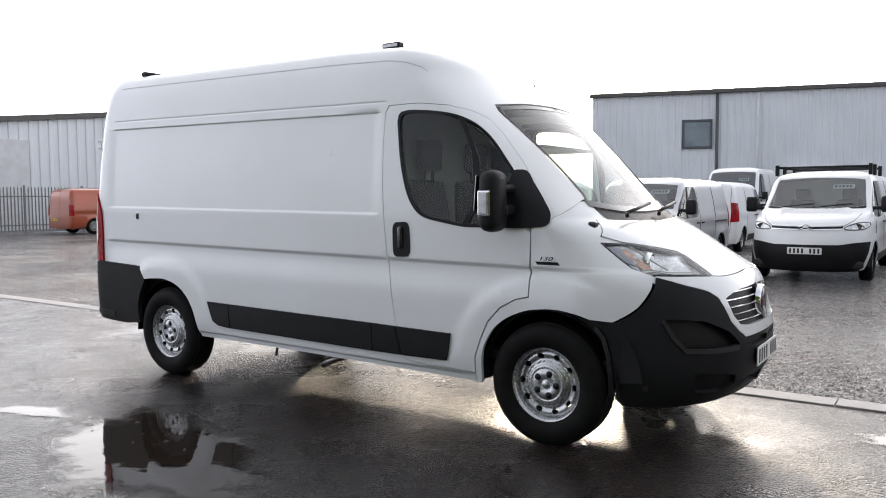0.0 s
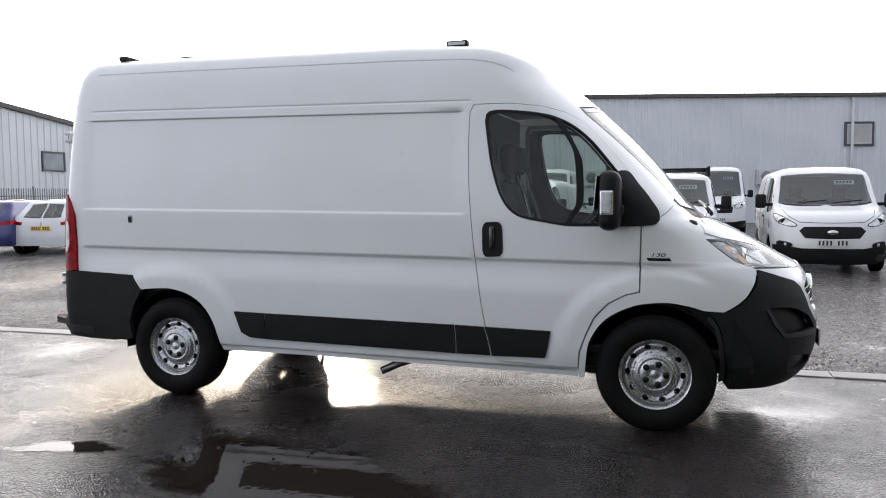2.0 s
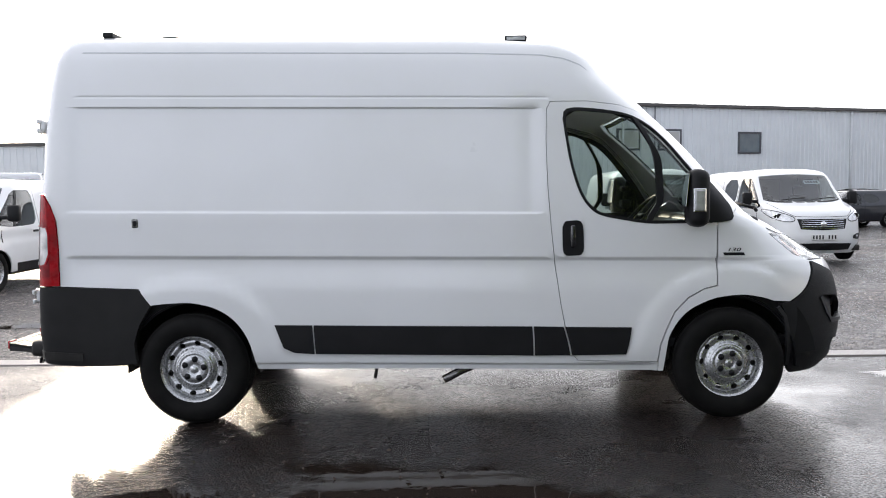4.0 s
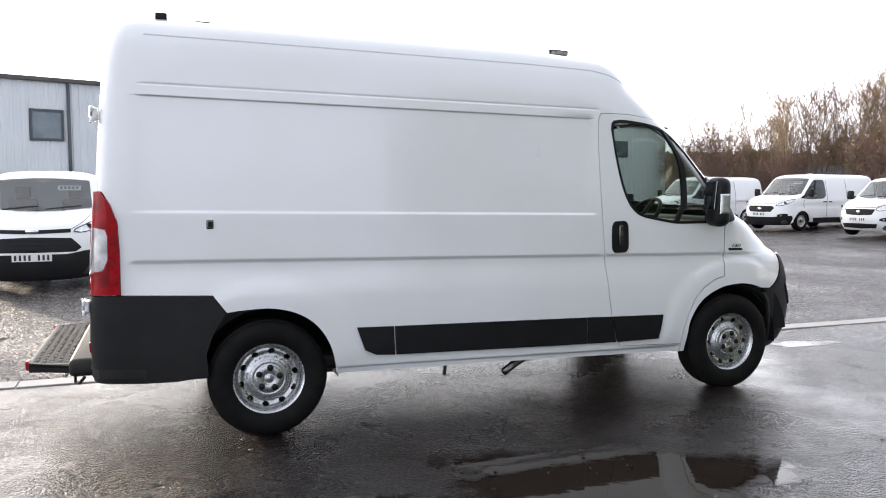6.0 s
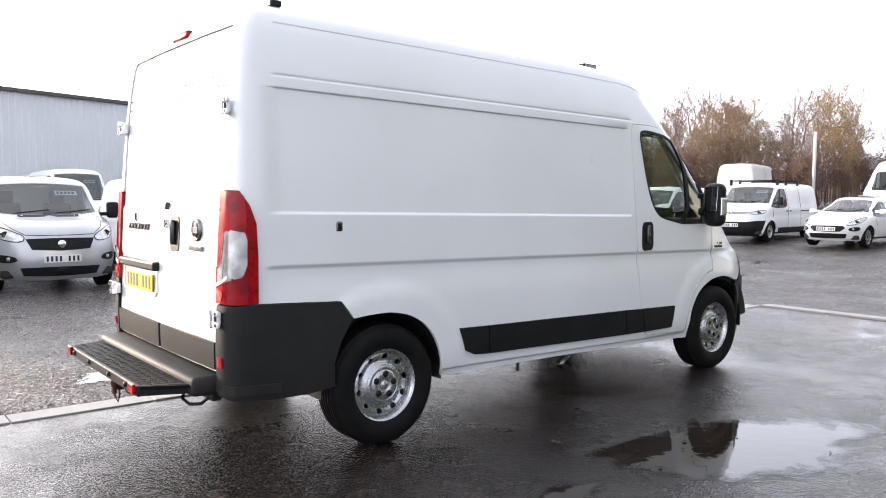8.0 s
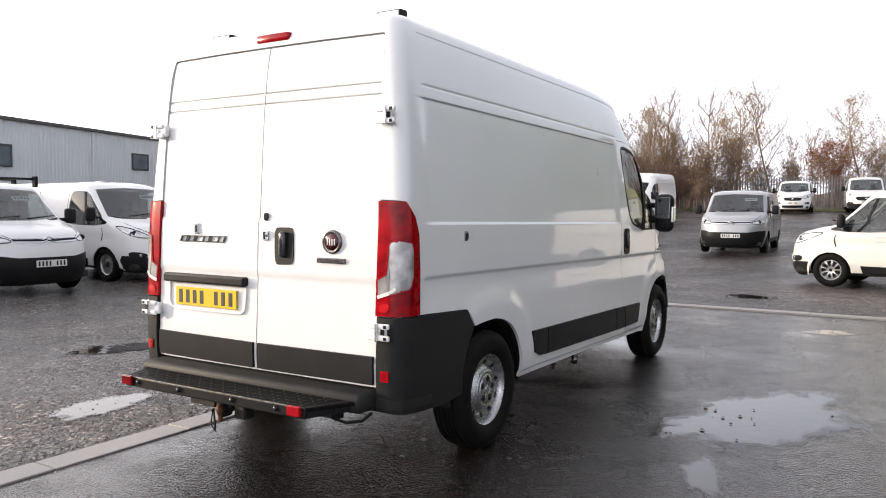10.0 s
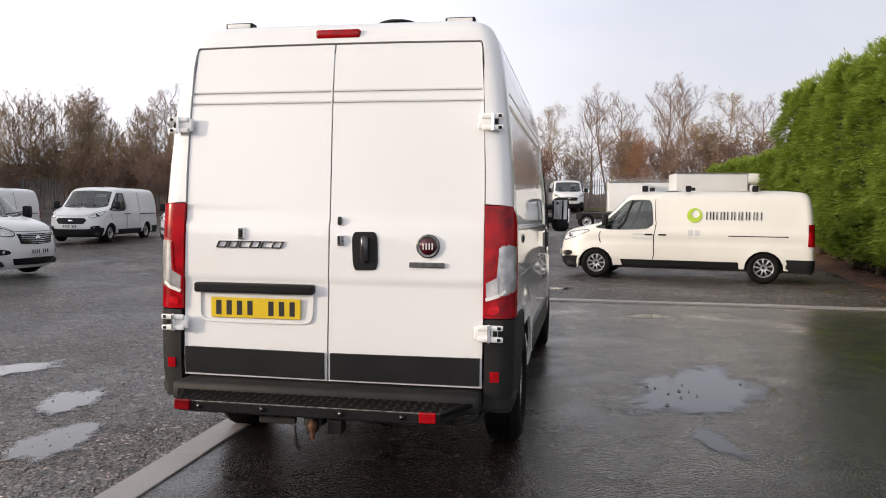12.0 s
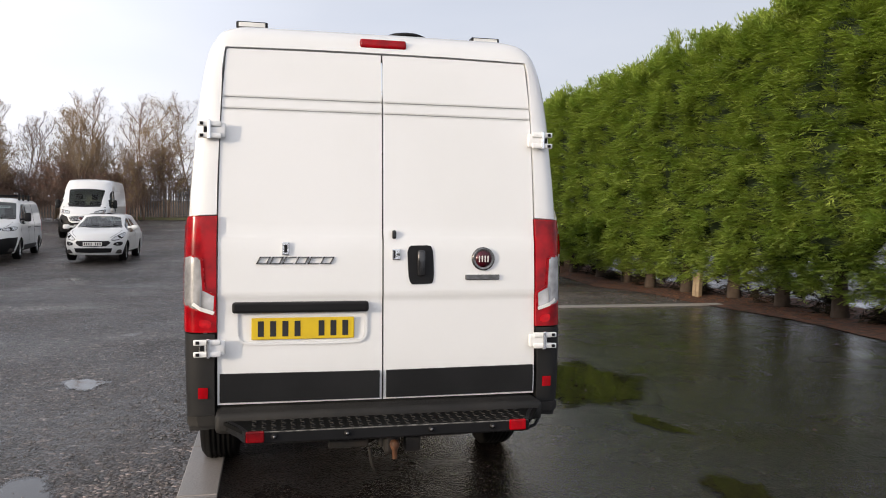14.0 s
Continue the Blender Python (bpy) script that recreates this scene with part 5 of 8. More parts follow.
VAN = big_van()
VAN.location = (0, 0.012, 0)
tagged(VAN, "long white high-roof panel van with grey bumpers on wet tarmac", "van")


# ---------- ground ----------
RISE = hermite([(-600, 0.0), (5.9, 0.0), (11.0, -0.08), (16.0, 0.0), (20.0, 0.13), (22.0, 0.19), (46.0, 1.3), (50.0, 1.35), (600, 1.35)])


def rise(x):
    """The yard dips beyond the tarmac and then climbs gently."""
    return float(RISE(x))


def ground_mat(name, kind):
    m = bpy.data.materials.new(name)
    m.use_nodes = True
    t = m.node_tree
    N, L = t.nodes, t.links
    b = N["Principled BSDF"]
    co = N.new("ShaderNodeTexCoord")

    def noise_at(scale, detail=5, rough=0.6):
        n = N.new("ShaderNodeTexNoise")
        n.inputs["Scale"].default_value, n.inputs["Detail"].default_value, n.inputs["Roughness"].default_value = scale, detail, rough
        L.new(co.outputs["Object"], n.inputs["Vector"])
        return n.outputs["Fac"]

    def ramp_of(fac, stops):
        r = N.new("ShaderNodeValToRGB")
        while len(r.color_ramp.elements) < len(stops):
            r.color_ramp.elements.new(0.5)
        for e, (p, c) in zip(r.color_ramp.elements, stops):
            e.position, e.color = p, (*c, 1) if isinstance(c, tuple) else (c, c, c, 1)
        L.new(fac, r.inputs[0])
        return r.outputs[0]

    vor = N.new("ShaderNodeTexVoronoi")
    vor.inputs["Scale"].default_value = 72 if kind == "tarmac" else 38
    L.new(co.outputs["Object"], vor.inputs["Vector"])
    mix = N.new("ShaderNodeMix")
    mix.data_type, mix.blend_type = "RGBA", "MULTIPLY"
    mix.inputs[0].default_value = 1.0
    if kind == "tarmac":
        L.new(ramp_of(noise_at(0.7), [(0.35, (0.0095, 0.0066, 0.0055)), (0.7, (0.0210, 0.0147, 0.0123))]), mix.inputs[6])
        L.new(ramp_of(vor.outputs["Color"], [(0.0, 0.35), (0.5, 0.8), (0.78, 1.3), (0.92, 5.0)]), mix.inputs[7])
        rough = ramp_of(noise_at(0.55, 6), [(0.36, 0.16), (0.50, 0.28), (0.66, 0.42)])
        wet = ramp_of(noise_at(0.42, 7, 0.65), [(0.34, 1.0), (0.55, 1.0), (0.70, 0.85)])
        coarse, fine, swell = 0.009, 0.0045, 0.0035
    else:
        L.new(ramp_of(noise_at(0.33, 7), [(0.3, (0.028, 0.0232, 0.0212)), (0.5, (0.060, 0.049, 0.0445)), (0.7, (0.122, 0.099, 0.089))]), mix.inputs[6])
        L.new(ramp_of(vor.outputs["Color"], [(0.0, 0.22), (0.5, 0.7), (0.75, 1.2), (0.92, 4.5)]), mix.inputs[7])
        rough = ramp_of(noise_at(0.4, 6), [(0.34, 0.3), (0.46, 0.5), (0.6, 0.7)])
        wet = ramp_of(noise_at(0.30, 7, 0.7), [(0.38, 1.0), (0.50, 0.85), (0.64, 0.45)])
        coarse, fine, swell = 0.024, 0.0120, 0.014
    patch = N.new("ShaderNodeMix")
    patch.data_type, patch.blend_type = "RGBA", "MULTIPLY"
    patch.inputs[0].default_value = 1.0
    L.new(mix.outputs[2], patch.inputs[6])
    L.new(ramp_of(noise_at(9 if kind == "tarmac" else 6, 8, 0.75), [(0.38, 0.45), (0.5, 1.0), (0.64, 1.9)]), patch.inputs[7])
    L.new(patch.outputs[2], b.inputs["Base Color"])
    L.new(rough, b.inputs["Roughness"])
    tall = N.new("ShaderNodeMath")
    tall.operation = "MULTIPLY_ADD"
    tall.inputs[1].default_value = -1.0
    L.new(vor.outputs["Distance"], tall.inputs[0])
    L.new(vor.outputs["Color"], tall.inputs[2])

    pool = ramp_of(noise_at(0.62, 5, 0.55), [(0.50, 0.0), (0.59, 0.5), (0.70, 1.0)] if kind == "tarmac" else [(0.57, 0.0), (0.64, 0.5), (0.72, 1.0)])

    def left_over(k):
        """What remains of k where the water stands."""
        q = N.new("ShaderNodeMapRange")
        q.inputs[3].default_value, q.inputs[4].default_value = k, k * 0.07
        L.new(pool, q.inputs[0])
        return q.outputs[0]

    def bumped(height, dist, under=None, still=False):
        k = N.new("ShaderNodeBump")
        k.inputs["Strength"].default_value, k.inputs["Distance"].default_value = 1.0, dist
        if still:
            L.new(left_over(1.0), k.inputs["Strength"])
        L.new(height, k.inputs["Height"])
        if under is not None:
            L.new(under, k.inputs["Normal"])
        return k.outputs[0]

    wave = bumped(noise_at(2.2, 4), swell)
    # every stone lies at its own tilt
    facet = N.new("ShaderNodeTexVoronoi")
    facet.inputs["Scale"].default_value = 130 if kind == "tarmac" else 46
    L.new(co.outputs["Object"], facet.inputs["Vector"])

    def tilted(normal, k, still=False):
        c, m_, a_, n_ = (N.new("ShaderNodeVectorMath") for _ in range(4))
        c.operation, m_.operation, a_.operation, n_.operation = "SUBTRACT", "SCALE", "ADD", "NORMALIZE"
        c.inputs[1].default_value = (0.5, 0.5, 0.5)
        m_.inputs["Scale"].default_value = k
        if still:
            L.new(left_over(k), m_.inputs["Scale"])
        L.new(facet.outputs["Color"], c.inputs[0])
        L.new(c.outputs[0], m_.inputs[0])
        L.new(normal, a_.inputs[0])
        L.new(m_.outputs[0], a_.inputs[1])
        L.new(a_.outputs[0], n_.inputs[0])
        return n_.outputs[0]

    L.new(tilted(bumped(tall.outputs[0], coarse, wave), 0.5 if kind == "tarmac" else 0.8), b.inputs["Normal"])
    # the film of water over the stones, broken by those that stand out of it
    film = N.new("ShaderNodeMath")
    film.operation = "MULTIPLY"
    L.new(wet, film.inputs[0])
    L.new(ramp_of(vor.outputs["Color"], [(0.15, 1.0), (0.5, 1.0), (0.8, 0.7)] if kind == "tarmac" else [(0.1, 1.0), (0.45, 0.75), (0.7, 0.3)]), film.inputs[1])
    spots = N.new("ShaderNodeMath")
    spots.operation = "MULTIPLY"
    L.new(film.outputs[0], spots.inputs[0])
    L.new(ramp_of(noise_at(3.5, 8, 0.7), [(0.36, 1.0), (0.5, 0.95), (0.62, 0.7)]), spots.inputs[1])
    full = N.new("ShaderNodeMath")
    full.operation = "MAXIMUM"
    L.new(spots.outputs[0], full.inputs[0])
    L.new(pool, full.inputs[1])
    L.new(full.outputs[0], b.inputs["Coat Weight"])
    L.new(left_over(0.17 if kind == "tarmac" else 0.11), b.inputs["Coat Roughness"])
    b.inputs["Coat IOR"].default_value = 1.36 if kind == "tarmac" else 1.60
    b.inputs["Specular IOR Level"].default_value = 0.14 if kind == "tarmac" else 0.4
    L.new(tilted(bumped(tall.outputs[0], fine * 0.5, wave, True), 0.17 if kind == "tarmac" else 0.45, True), b.inputs["Coat Normal"])
    return m


TARMAC, GRAVEL = ground_mat("wet_tarmac", "tarmac"), ground_mat("wet_planings", "gravel")
EARTH = mat("leaf_litter", (0.04, 0.022, 0.014), 0.85, grain=40, amount=0.1, bump=0.02, second=(0.15, 0.05, 0.02), mottle=9)
CONCRETE = mat("pale_edging", (0.27, 0.25, 0.235), 0.42, grain=60, amount=0.15, bump=0.002, second=(0.30, 0.27, 0.255), mottle=3)


def water_mat():
    """Still water that thins out over the stones towards its ragged edge."""
    m = bpy.data.materials.new("puddle_water")
    m.use_nodes = True
    t = m.node_tree
    N, L = t.nodes, t.links
    b, out = N["Principled BSDF"], N["Material Output"]
    b.inputs["Base Color"].default_value, b.inputs["Roughness"].default_value = (0.020, 0.0145, 0.0115, 1), 0.03
    b.inputs["IOR"].default_value = 1.45
    at, co, n1, n2 = (N.new(k) for k in ("ShaderNodeAttribute", "ShaderNodeTexCoord", "ShaderNodeTexNoise", "ShaderNodeTexNoise"))
    at.attribute_name = "shore"
    n1.inputs["Scale"].default_value, n1.inputs["Detail"].default_value, n1.inputs["Roughness"].default_value = 5.0, 8, 0.7
    n2.inputs["Scale"].default_value, n2.inputs["Detail"].default_value = 9.0, 2
    ad, mr, tr, mx, bu = (N.new(k) for k in ("ShaderNodeMath", "ShaderNodeMapRange", "ShaderNodeBsdfTransparent", "ShaderNodeMixShader", "ShaderNodeBump"))
    ad.operation = "ADD"
    bu.inputs["Distance"].default_value = 0.0008
    L.new(co.outputs["Object"], n1.inputs["Vector"])
    L.new(co.outputs["Object"], n2.inputs["Vector"])
    L.new(n2.outputs["Fac"], bu.inputs["Height"])
    L.new(bu.outputs[0], b.inputs["Normal"])
    L.new(at.outputs["Fac"], ad.inputs[0])
    L.new(n1.outputs["Fac"], ad.inputs[1])
    mr.inputs[1].default_value, mr.inputs[2].default_value, mr.inputs[3].default_value, mr.inputs[4].default_value = 1.12, 1.34, 1.0, 0.0
    L.new(ad.outputs[0], mr.inputs[0])
    L.new(mr.outputs[0], mx.inputs[0])
    L.new(tr.outputs[0], mx.inputs[1])
    L.new(b.outputs[0], mx.inputs[2])
    L.new(mx.outputs[0], out.inputs[0])
    return m


WATER = water_mat()

xs = [-600, -200, -90, -50] + list(np.arange(-40, 5, 3.0)) + list(np.arange(5, 50, 1.5)) + [60, 90, 200, 600]
ys = [-600, -200, -80, -40] + list(np.arange(-24, 50, 4.0)) + [60, 90, 200, 600]
gv = [(x, y, rise(x)) for x in xs for y in ys]
gf = [(i * len(ys) + j, (i + 1) * len(ys) + j, (i + 1) * len(ys) + j + 1, i * len(ys) + j + 1) for i in range(len(xs) - 1) for j in range(len(ys) - 1)]
tagged(raw("ground", gv, gf, GRAVEL), "dark wet crushed-stone yard with puddled hollows", "ground", kind="structure")

LINE_Y, LINE_X = 1.03, 5.85
tagged(raw("tarmac", [(x, y, 0.004 + rise(x)) for x in (-60, -20, -6, 5, LINE_X) for y in (-40, -8, -3, LINE_Y)],
           [(i * 4 + j, (i + 1) * 4 + j, (i + 1) * 4 + j + 1, i * 4 + j + 1) for i in range(4) for j in range(3)], TARMAC), "smooth dark wet tarmac apron", "tarmac", kind="structure")

# pale flush edging along two sides of the tarmac
edging = tagged(new("edging"), "pale flush concrete edging between tarmac and stone yard", "edging", kind="structure")


def edging_mesh(length):
    b = bmesh.new()
    box(b, (0.004, -0.105, -0.06), (length - 0.004, 0.105, 0.012), 0.006)
    me = bpy.data.meshes.new("edging_stone")
    b.to_mesh(me)
    b.free()
    me.materials.append(CONCRETE)
    return me


e_mesh = edging_mesh(0.915)
for k in range(40):
    o = new("edging_stone", e_mesh)
    o.parent = edging
    o.matrix_basis = pose(LINE_X - 0.1 - (k + 1) * 0.915, LINE_Y - 0.06, 0.002 + 0.0012 * ((k * 7) % 3), 0, 0, 0.12 * ((k * 5) % 3 - 1))
for k in range(9):
    o = new("edging_stone", e_mesh)
    o.parent = edging
    o.matrix_basis = pose(LINE_X + 0.0, LINE_Y - 0.165 - (k + 1) * 0.915 + 0.0, 0.014 + 0.001 * (k % 3), 0, 0, 90)


def puddle(cx, cy, rx, ry, turn, seed, z=0.0065, lobes=0.28):
    rnd = random.Random(seed)
    ph = [rnd.uniform(0, 6.28) for _ in range(5)]
    pts = []
    for i in range(72):
        a = 2 * math.pi * i / 72
        r = 1 + lobes * (0.5 * math.sin(2 * a + ph[0]) + 0.35 * math.sin(3 * a + ph[1]) + 0.3 * math.sin(5 * a + ph[2]) + 0.16 * math.sin(9 * a + ph[3]) + 0.1 * math.sin(14 * a + ph[4]))
        x, y = rx * r * math.cos(a), ry * r * math.sin(a)
        c, s = math.cos(radians(turn)), math.sin(radians(turn))
        pts.append((cx + c * x - s * y, cy + s * x + c * y))
    v = [(x, y, z + rise(x)) for x, y in pts] + [(cx, cy, z + rise(cx))]
    f = [(i, (i + 1) % 72, 72) for i in range(72)]
    ob = raw("puddle", v, f, WATER)
    ob.data.attributes.new("shore", "FLOAT", "POINT").data.foreach_set("value", [1.0] * 72 + [0.0])
    return tagged(ob, "shallow still puddle on the wet ground", "puddle", "puddles in the yard")


for a in ((-0.10, -2.27, 1.22, 0.60, -26, 2), (-1.55, -2.2, 0.36, 0.14, 14, 3), (-2.95, -1.95, 0.34, 0.24, 0, 4), (-1.5, 2.45, 0.5, 0.24, 20, 5), (0.6, 2.2, 0.36, 0.2, 10, 6),
          (4.3, -2.25, 0.24, 0.38, 0, 7), (8.0, -0.7, 0.4, 0.6, 0, 8), (3.55, 0.18, 0.4, 0.17, 0, 9), (-2.4, 1.9, 0.55, 0.26, 15, 10), (-0.8, 3.8, 0.75, 0.35, -20, 11), (-4.6, 3.1, 0.9, 0.35, 15, 12)):
    puddle(*a)

# loose stones over the yard beside the edging, thinning out with distance
STONE = mat("loose_stone", (0.075, 0.062, 0.056), 0.45, coat=0.5, grain=60, amount=0.15, second=(0.21, 0.185, 0.17), mottle=14)
rs = np.random.RandomState(21)
sv, sf = [], []
RING = [(math.cos(a), math.sin(a)) for a in [2 * math.pi * i / 5 for i in range(5)]]
for k in range(13000):
    if k < 9000:
        x, y = rs.uniform(-7.5, 5.6), LINE_Y + 0.1 + 7.5 * rs.rand() ** 1.7
    else:
        x, y = LINE_X + 0.15 + 5.5 * rs.rand() ** 1.6, rs.uniform(-6.5, 4.0)
    r, turn, g = 0.005 + 0.012 * rs.rand() ** 2.5, rs.uniform(0, 6.28), rise(x)
    i0 = len(sv)
    for c, s_ in RING:
        k_ = r * rs.uniform(0.7, 1.3)
        a = math.atan2(s_, c) + turn
        sv.append((x + k_ * math.cos(a), y + k_ * 0.8 * math.sin(a), g + 0.001 + r * rs.uniform(0.0, 0.35)))
    sv.append((x + r * rs.uniform(-0.4, 0.4), y + r * rs.uniform(-0.4, 0.4), g + 0.002 + r * rs.uniform(0.6, 1.1)))
    sf += [(i0 + e, i0 + (e + 1) % 5, i0 + 5) for e in range(5)]
tagged(raw("loose_stones", sv, sf, STONE, smooth=False), "small wet loose stones scattered over the yard", "stones", kind="stuff")

# leaves and grit left in the puddle
LITTER = mat("wet_leaves", (0.035, 0.020, 0.012), 0.5, grain=40, amount=0.1, second=(0.06, 0.032, 0.018), mottle=8)
rl = random.Random(8)
lv, lf = [], []
for k in range(46):
    x, y = (-0.55 + rl.gauss(0, 0.34), -2.05 + rl.gauss(0, 0.2)) if k < 14 else (rl.uniform(-3.5, 3.5), rl.uniform(-4.0, -1.4))
    a, r = rl.uniform(0, 6.28), rl.uniform(0.005, 0.015)
    i = len(lv)
    lv += [(x + r * 1.5 * math.cos(a), y + r * 1.5 * math.sin(a), 0.012), (x - r * 0.6 * math.sin(a), y + r * 0.6 * math.cos(a), 0.018 + 0.3 * r), (x - r * 1.5 * math.cos(a), y - r * 1.5 * math.sin(a), 0.012), (x + r * 0.6 * math.sin(a), y - r * 0.6 * math.cos(a), 0.010)]
    lf.append((i, i + 1, i + 2, i + 3))
tagged(raw("leaf_litter", lv, lf, LITTER, smooth=False), "scattered dark wet leaves and grit on the tarmac", "leaves", kind="stuff")

# rough grass verge before the far fence
GRASS = mat("rough_grass", (0.10, 0.105, 0.035), 0.85, grain=18, amount=0.1, bump=0.05, second=(0.17, 0.14, 0.06), mottle=1.5)
gx = [44.2, 45.2, 46.4, 48.5]
vv = [(x + 0.25 * math.sin(y * 0.9), y, rise(x) + 0.03 + 0.10 * (k > 0)) for y in np.arange(-13, 13, 1.0) for k, x in enumerate(gx)]
tagged(raw("verge", vv, [(i * 4 + j, i * 4 + j + 1, (i + 1) * 4 + j + 1, (i + 1) * 4 + j) for i in range(25) for j in range(3)], GRASS), "strip of rough yellow-green winter grass", "verge", kind="structure")

# bracken bank beyond the fence
BANK = mat("bracken_bank", (0.25, 0.17, 0.125), 0.9, grain=9, amount=0.08, bump=0.4, second=(0.36, 0.255, 0.18), mottle=0.8)
bp = [(30.0, 58.0, 4.6), (37.0, 51.0, 4.4), (43.0, 43.0, 4.0), (48.0, 34.0, 3.4), (52.0, 24.0, 2.8), (56.0, 14.0, 2.2), (60.0, 2.0, 2.0), (62.0, -12.0, 2.2), (62.0, -24.0, 2.4)]
bh = [hermite([(i, p[k]) for i, p in enumerate(bp)]) for k in range(3)]
bv = []
for i in range(121):
    t_ = i / 15
    x, y, h = (float(c(t_)) for c in bh)
    h += 0.07 * math.sin(i * 0.7) + 0.06 * math.sin(i * 1.9 + 1) - 0.4
    for o_, z_ in ((-3.5, 0.0), (-1.6, 0.62), (0.0, 1.0), (2.5, 0.95), (6.0, 0.0)):
        bv.append((x + o_ * 0.9, y + o_ * 0.42, rise(x) - 0.3 + h * z_ + 0.12 * math.sin(i * 2.7 + o_ * 3)))
tagged(raw("bank", bv, [(i * 5 + j, (i + 1) * 5 + j, (i + 1) * 5 + j + 1, i * 5 + j + 1) for i in range(120) for j in range(4)], BANK), "long brown bank of dead bracken", "bank", kind="structure")


# ---------- buildings ----------
CLAD = mat("grey_white_cladding", (0.71, 0.735, 0.75), 0.45, grain=8, amount=0.08, second=(0.65, 0.675, 0.69), mottle=0.5)
TRIM = mat("dark_roof_trim", (0.07, 0.065, 0.062), 0.55, grain=20, amount=0.1, second=(0.10, 0.09, 0.085), mottle=2)
FRAME = mat("dark_window_frame", (0.06, 0.065, 0.075), 0.4, grain=60, amount=0.06, second=(0.07, 0.075, 0.085), mottle=5)
PIPE_W = mat("white_downpipe", (0.62, 0.63, 0.64), 0.4, grain=20, amount=0.06, second=(0.55, 0.56, 0.56), mottle=3)
GALV = mat("galvanised_steel", (0.23, 0.235, 0.235), 0.55, 0.3, grain=40, amount=0.1, second=(0.16, 0.165, 0.17), mottle=3)
OFFGLASS = mat("office_glass", (0.10, 0.14, 0.17), 0.05, coat=0.5, grain=3, amount=0.02, second=(0.16, 0.2, 0.22), mottle=1.2)
BLIND = mat("pale_blind", (0.5, 0.49, 0.47), 0.7, grain=30, amount=0.05, second=(0.45, 0.44, 0.42), mottle=3)


def clad_wall(length, height, pitch=0.30, depth=0.035, top=None):
    """A box-profile steel wall along +x from the origin, facing -y. top: height at each x."""
    v, f, xs_ = [], [], []
    n = int(length / pitch)
    for i in range(n):
        a = i * pitch
        xs_ += [(a, 0), (a + pitch * 0.30, 0), (a + pitch * 0.38, -depth), (a + pitch * 0.62, -depth), (a + pitch * 0.70, 0)]
    xs_.append((length, 0))
    for x, y in xs_:
        h = top(x) if top else height
        v += [(x, y, 0), (x, y, h)]
    f = [(i * 2, i * 2 + 2, i * 2 + 3, i * 2 + 1) for i in range(len(xs_) - 1)]
    return v, f


def place(v, m):
    return [tuple(m @ Vector(p)) for p in v]


def window_at(parent, m, x0, x1, z0, z1, glass=OFFGLASS, white=False):
    """A framed window on a wall whose own frame is m (x along it, -y outwards)."""
    b = bmesh.new()
    w = 0.11
    for lo, hi in (((x0, -0.10, z0), (x1, 0.02, z0 + w)), ((x0, -0.10, z1 - w), (x1, 0.02, z1)), ((x0, -0.10, z0 + w), (x0 + w, 0.02, z1 - w)), ((x1 - w, -0.10, z0 + w), (x1, 0.02, z1 - w))):
        box(b, lo, hi, 0.01, m)
    wd = part("window", b, FRAME, parent, "dark framed office window")
    if white:
        b = bmesh.new()
        i, k = w, 0.06
        for lo, hi in (((x0 + i, -0.085, z0 + i), (x1 - i, 0.0, z0 + i + k)), ((x0 + i, -0.085, z1 - i - k), (x1 - i, 0.0, z1 - i)), ((x0 + i, -0.085, z0 + i), (x0 + i + k, 0.0, z1 - i)), ((x1 - i - k, -0.085, z0 + i), (x1 - i, 0.0, z1 - i))):
            box(b, lo, hi, 0.006, m)
        part("sash", b, PIPE_W, wd)
    b = bmesh.new()
    box(b, (x0 + w, -0.06, z0 + w), (x1 - w, -0.04, z1 - w), 0, m)
    part("pane", b, glass, wd)
    return wd


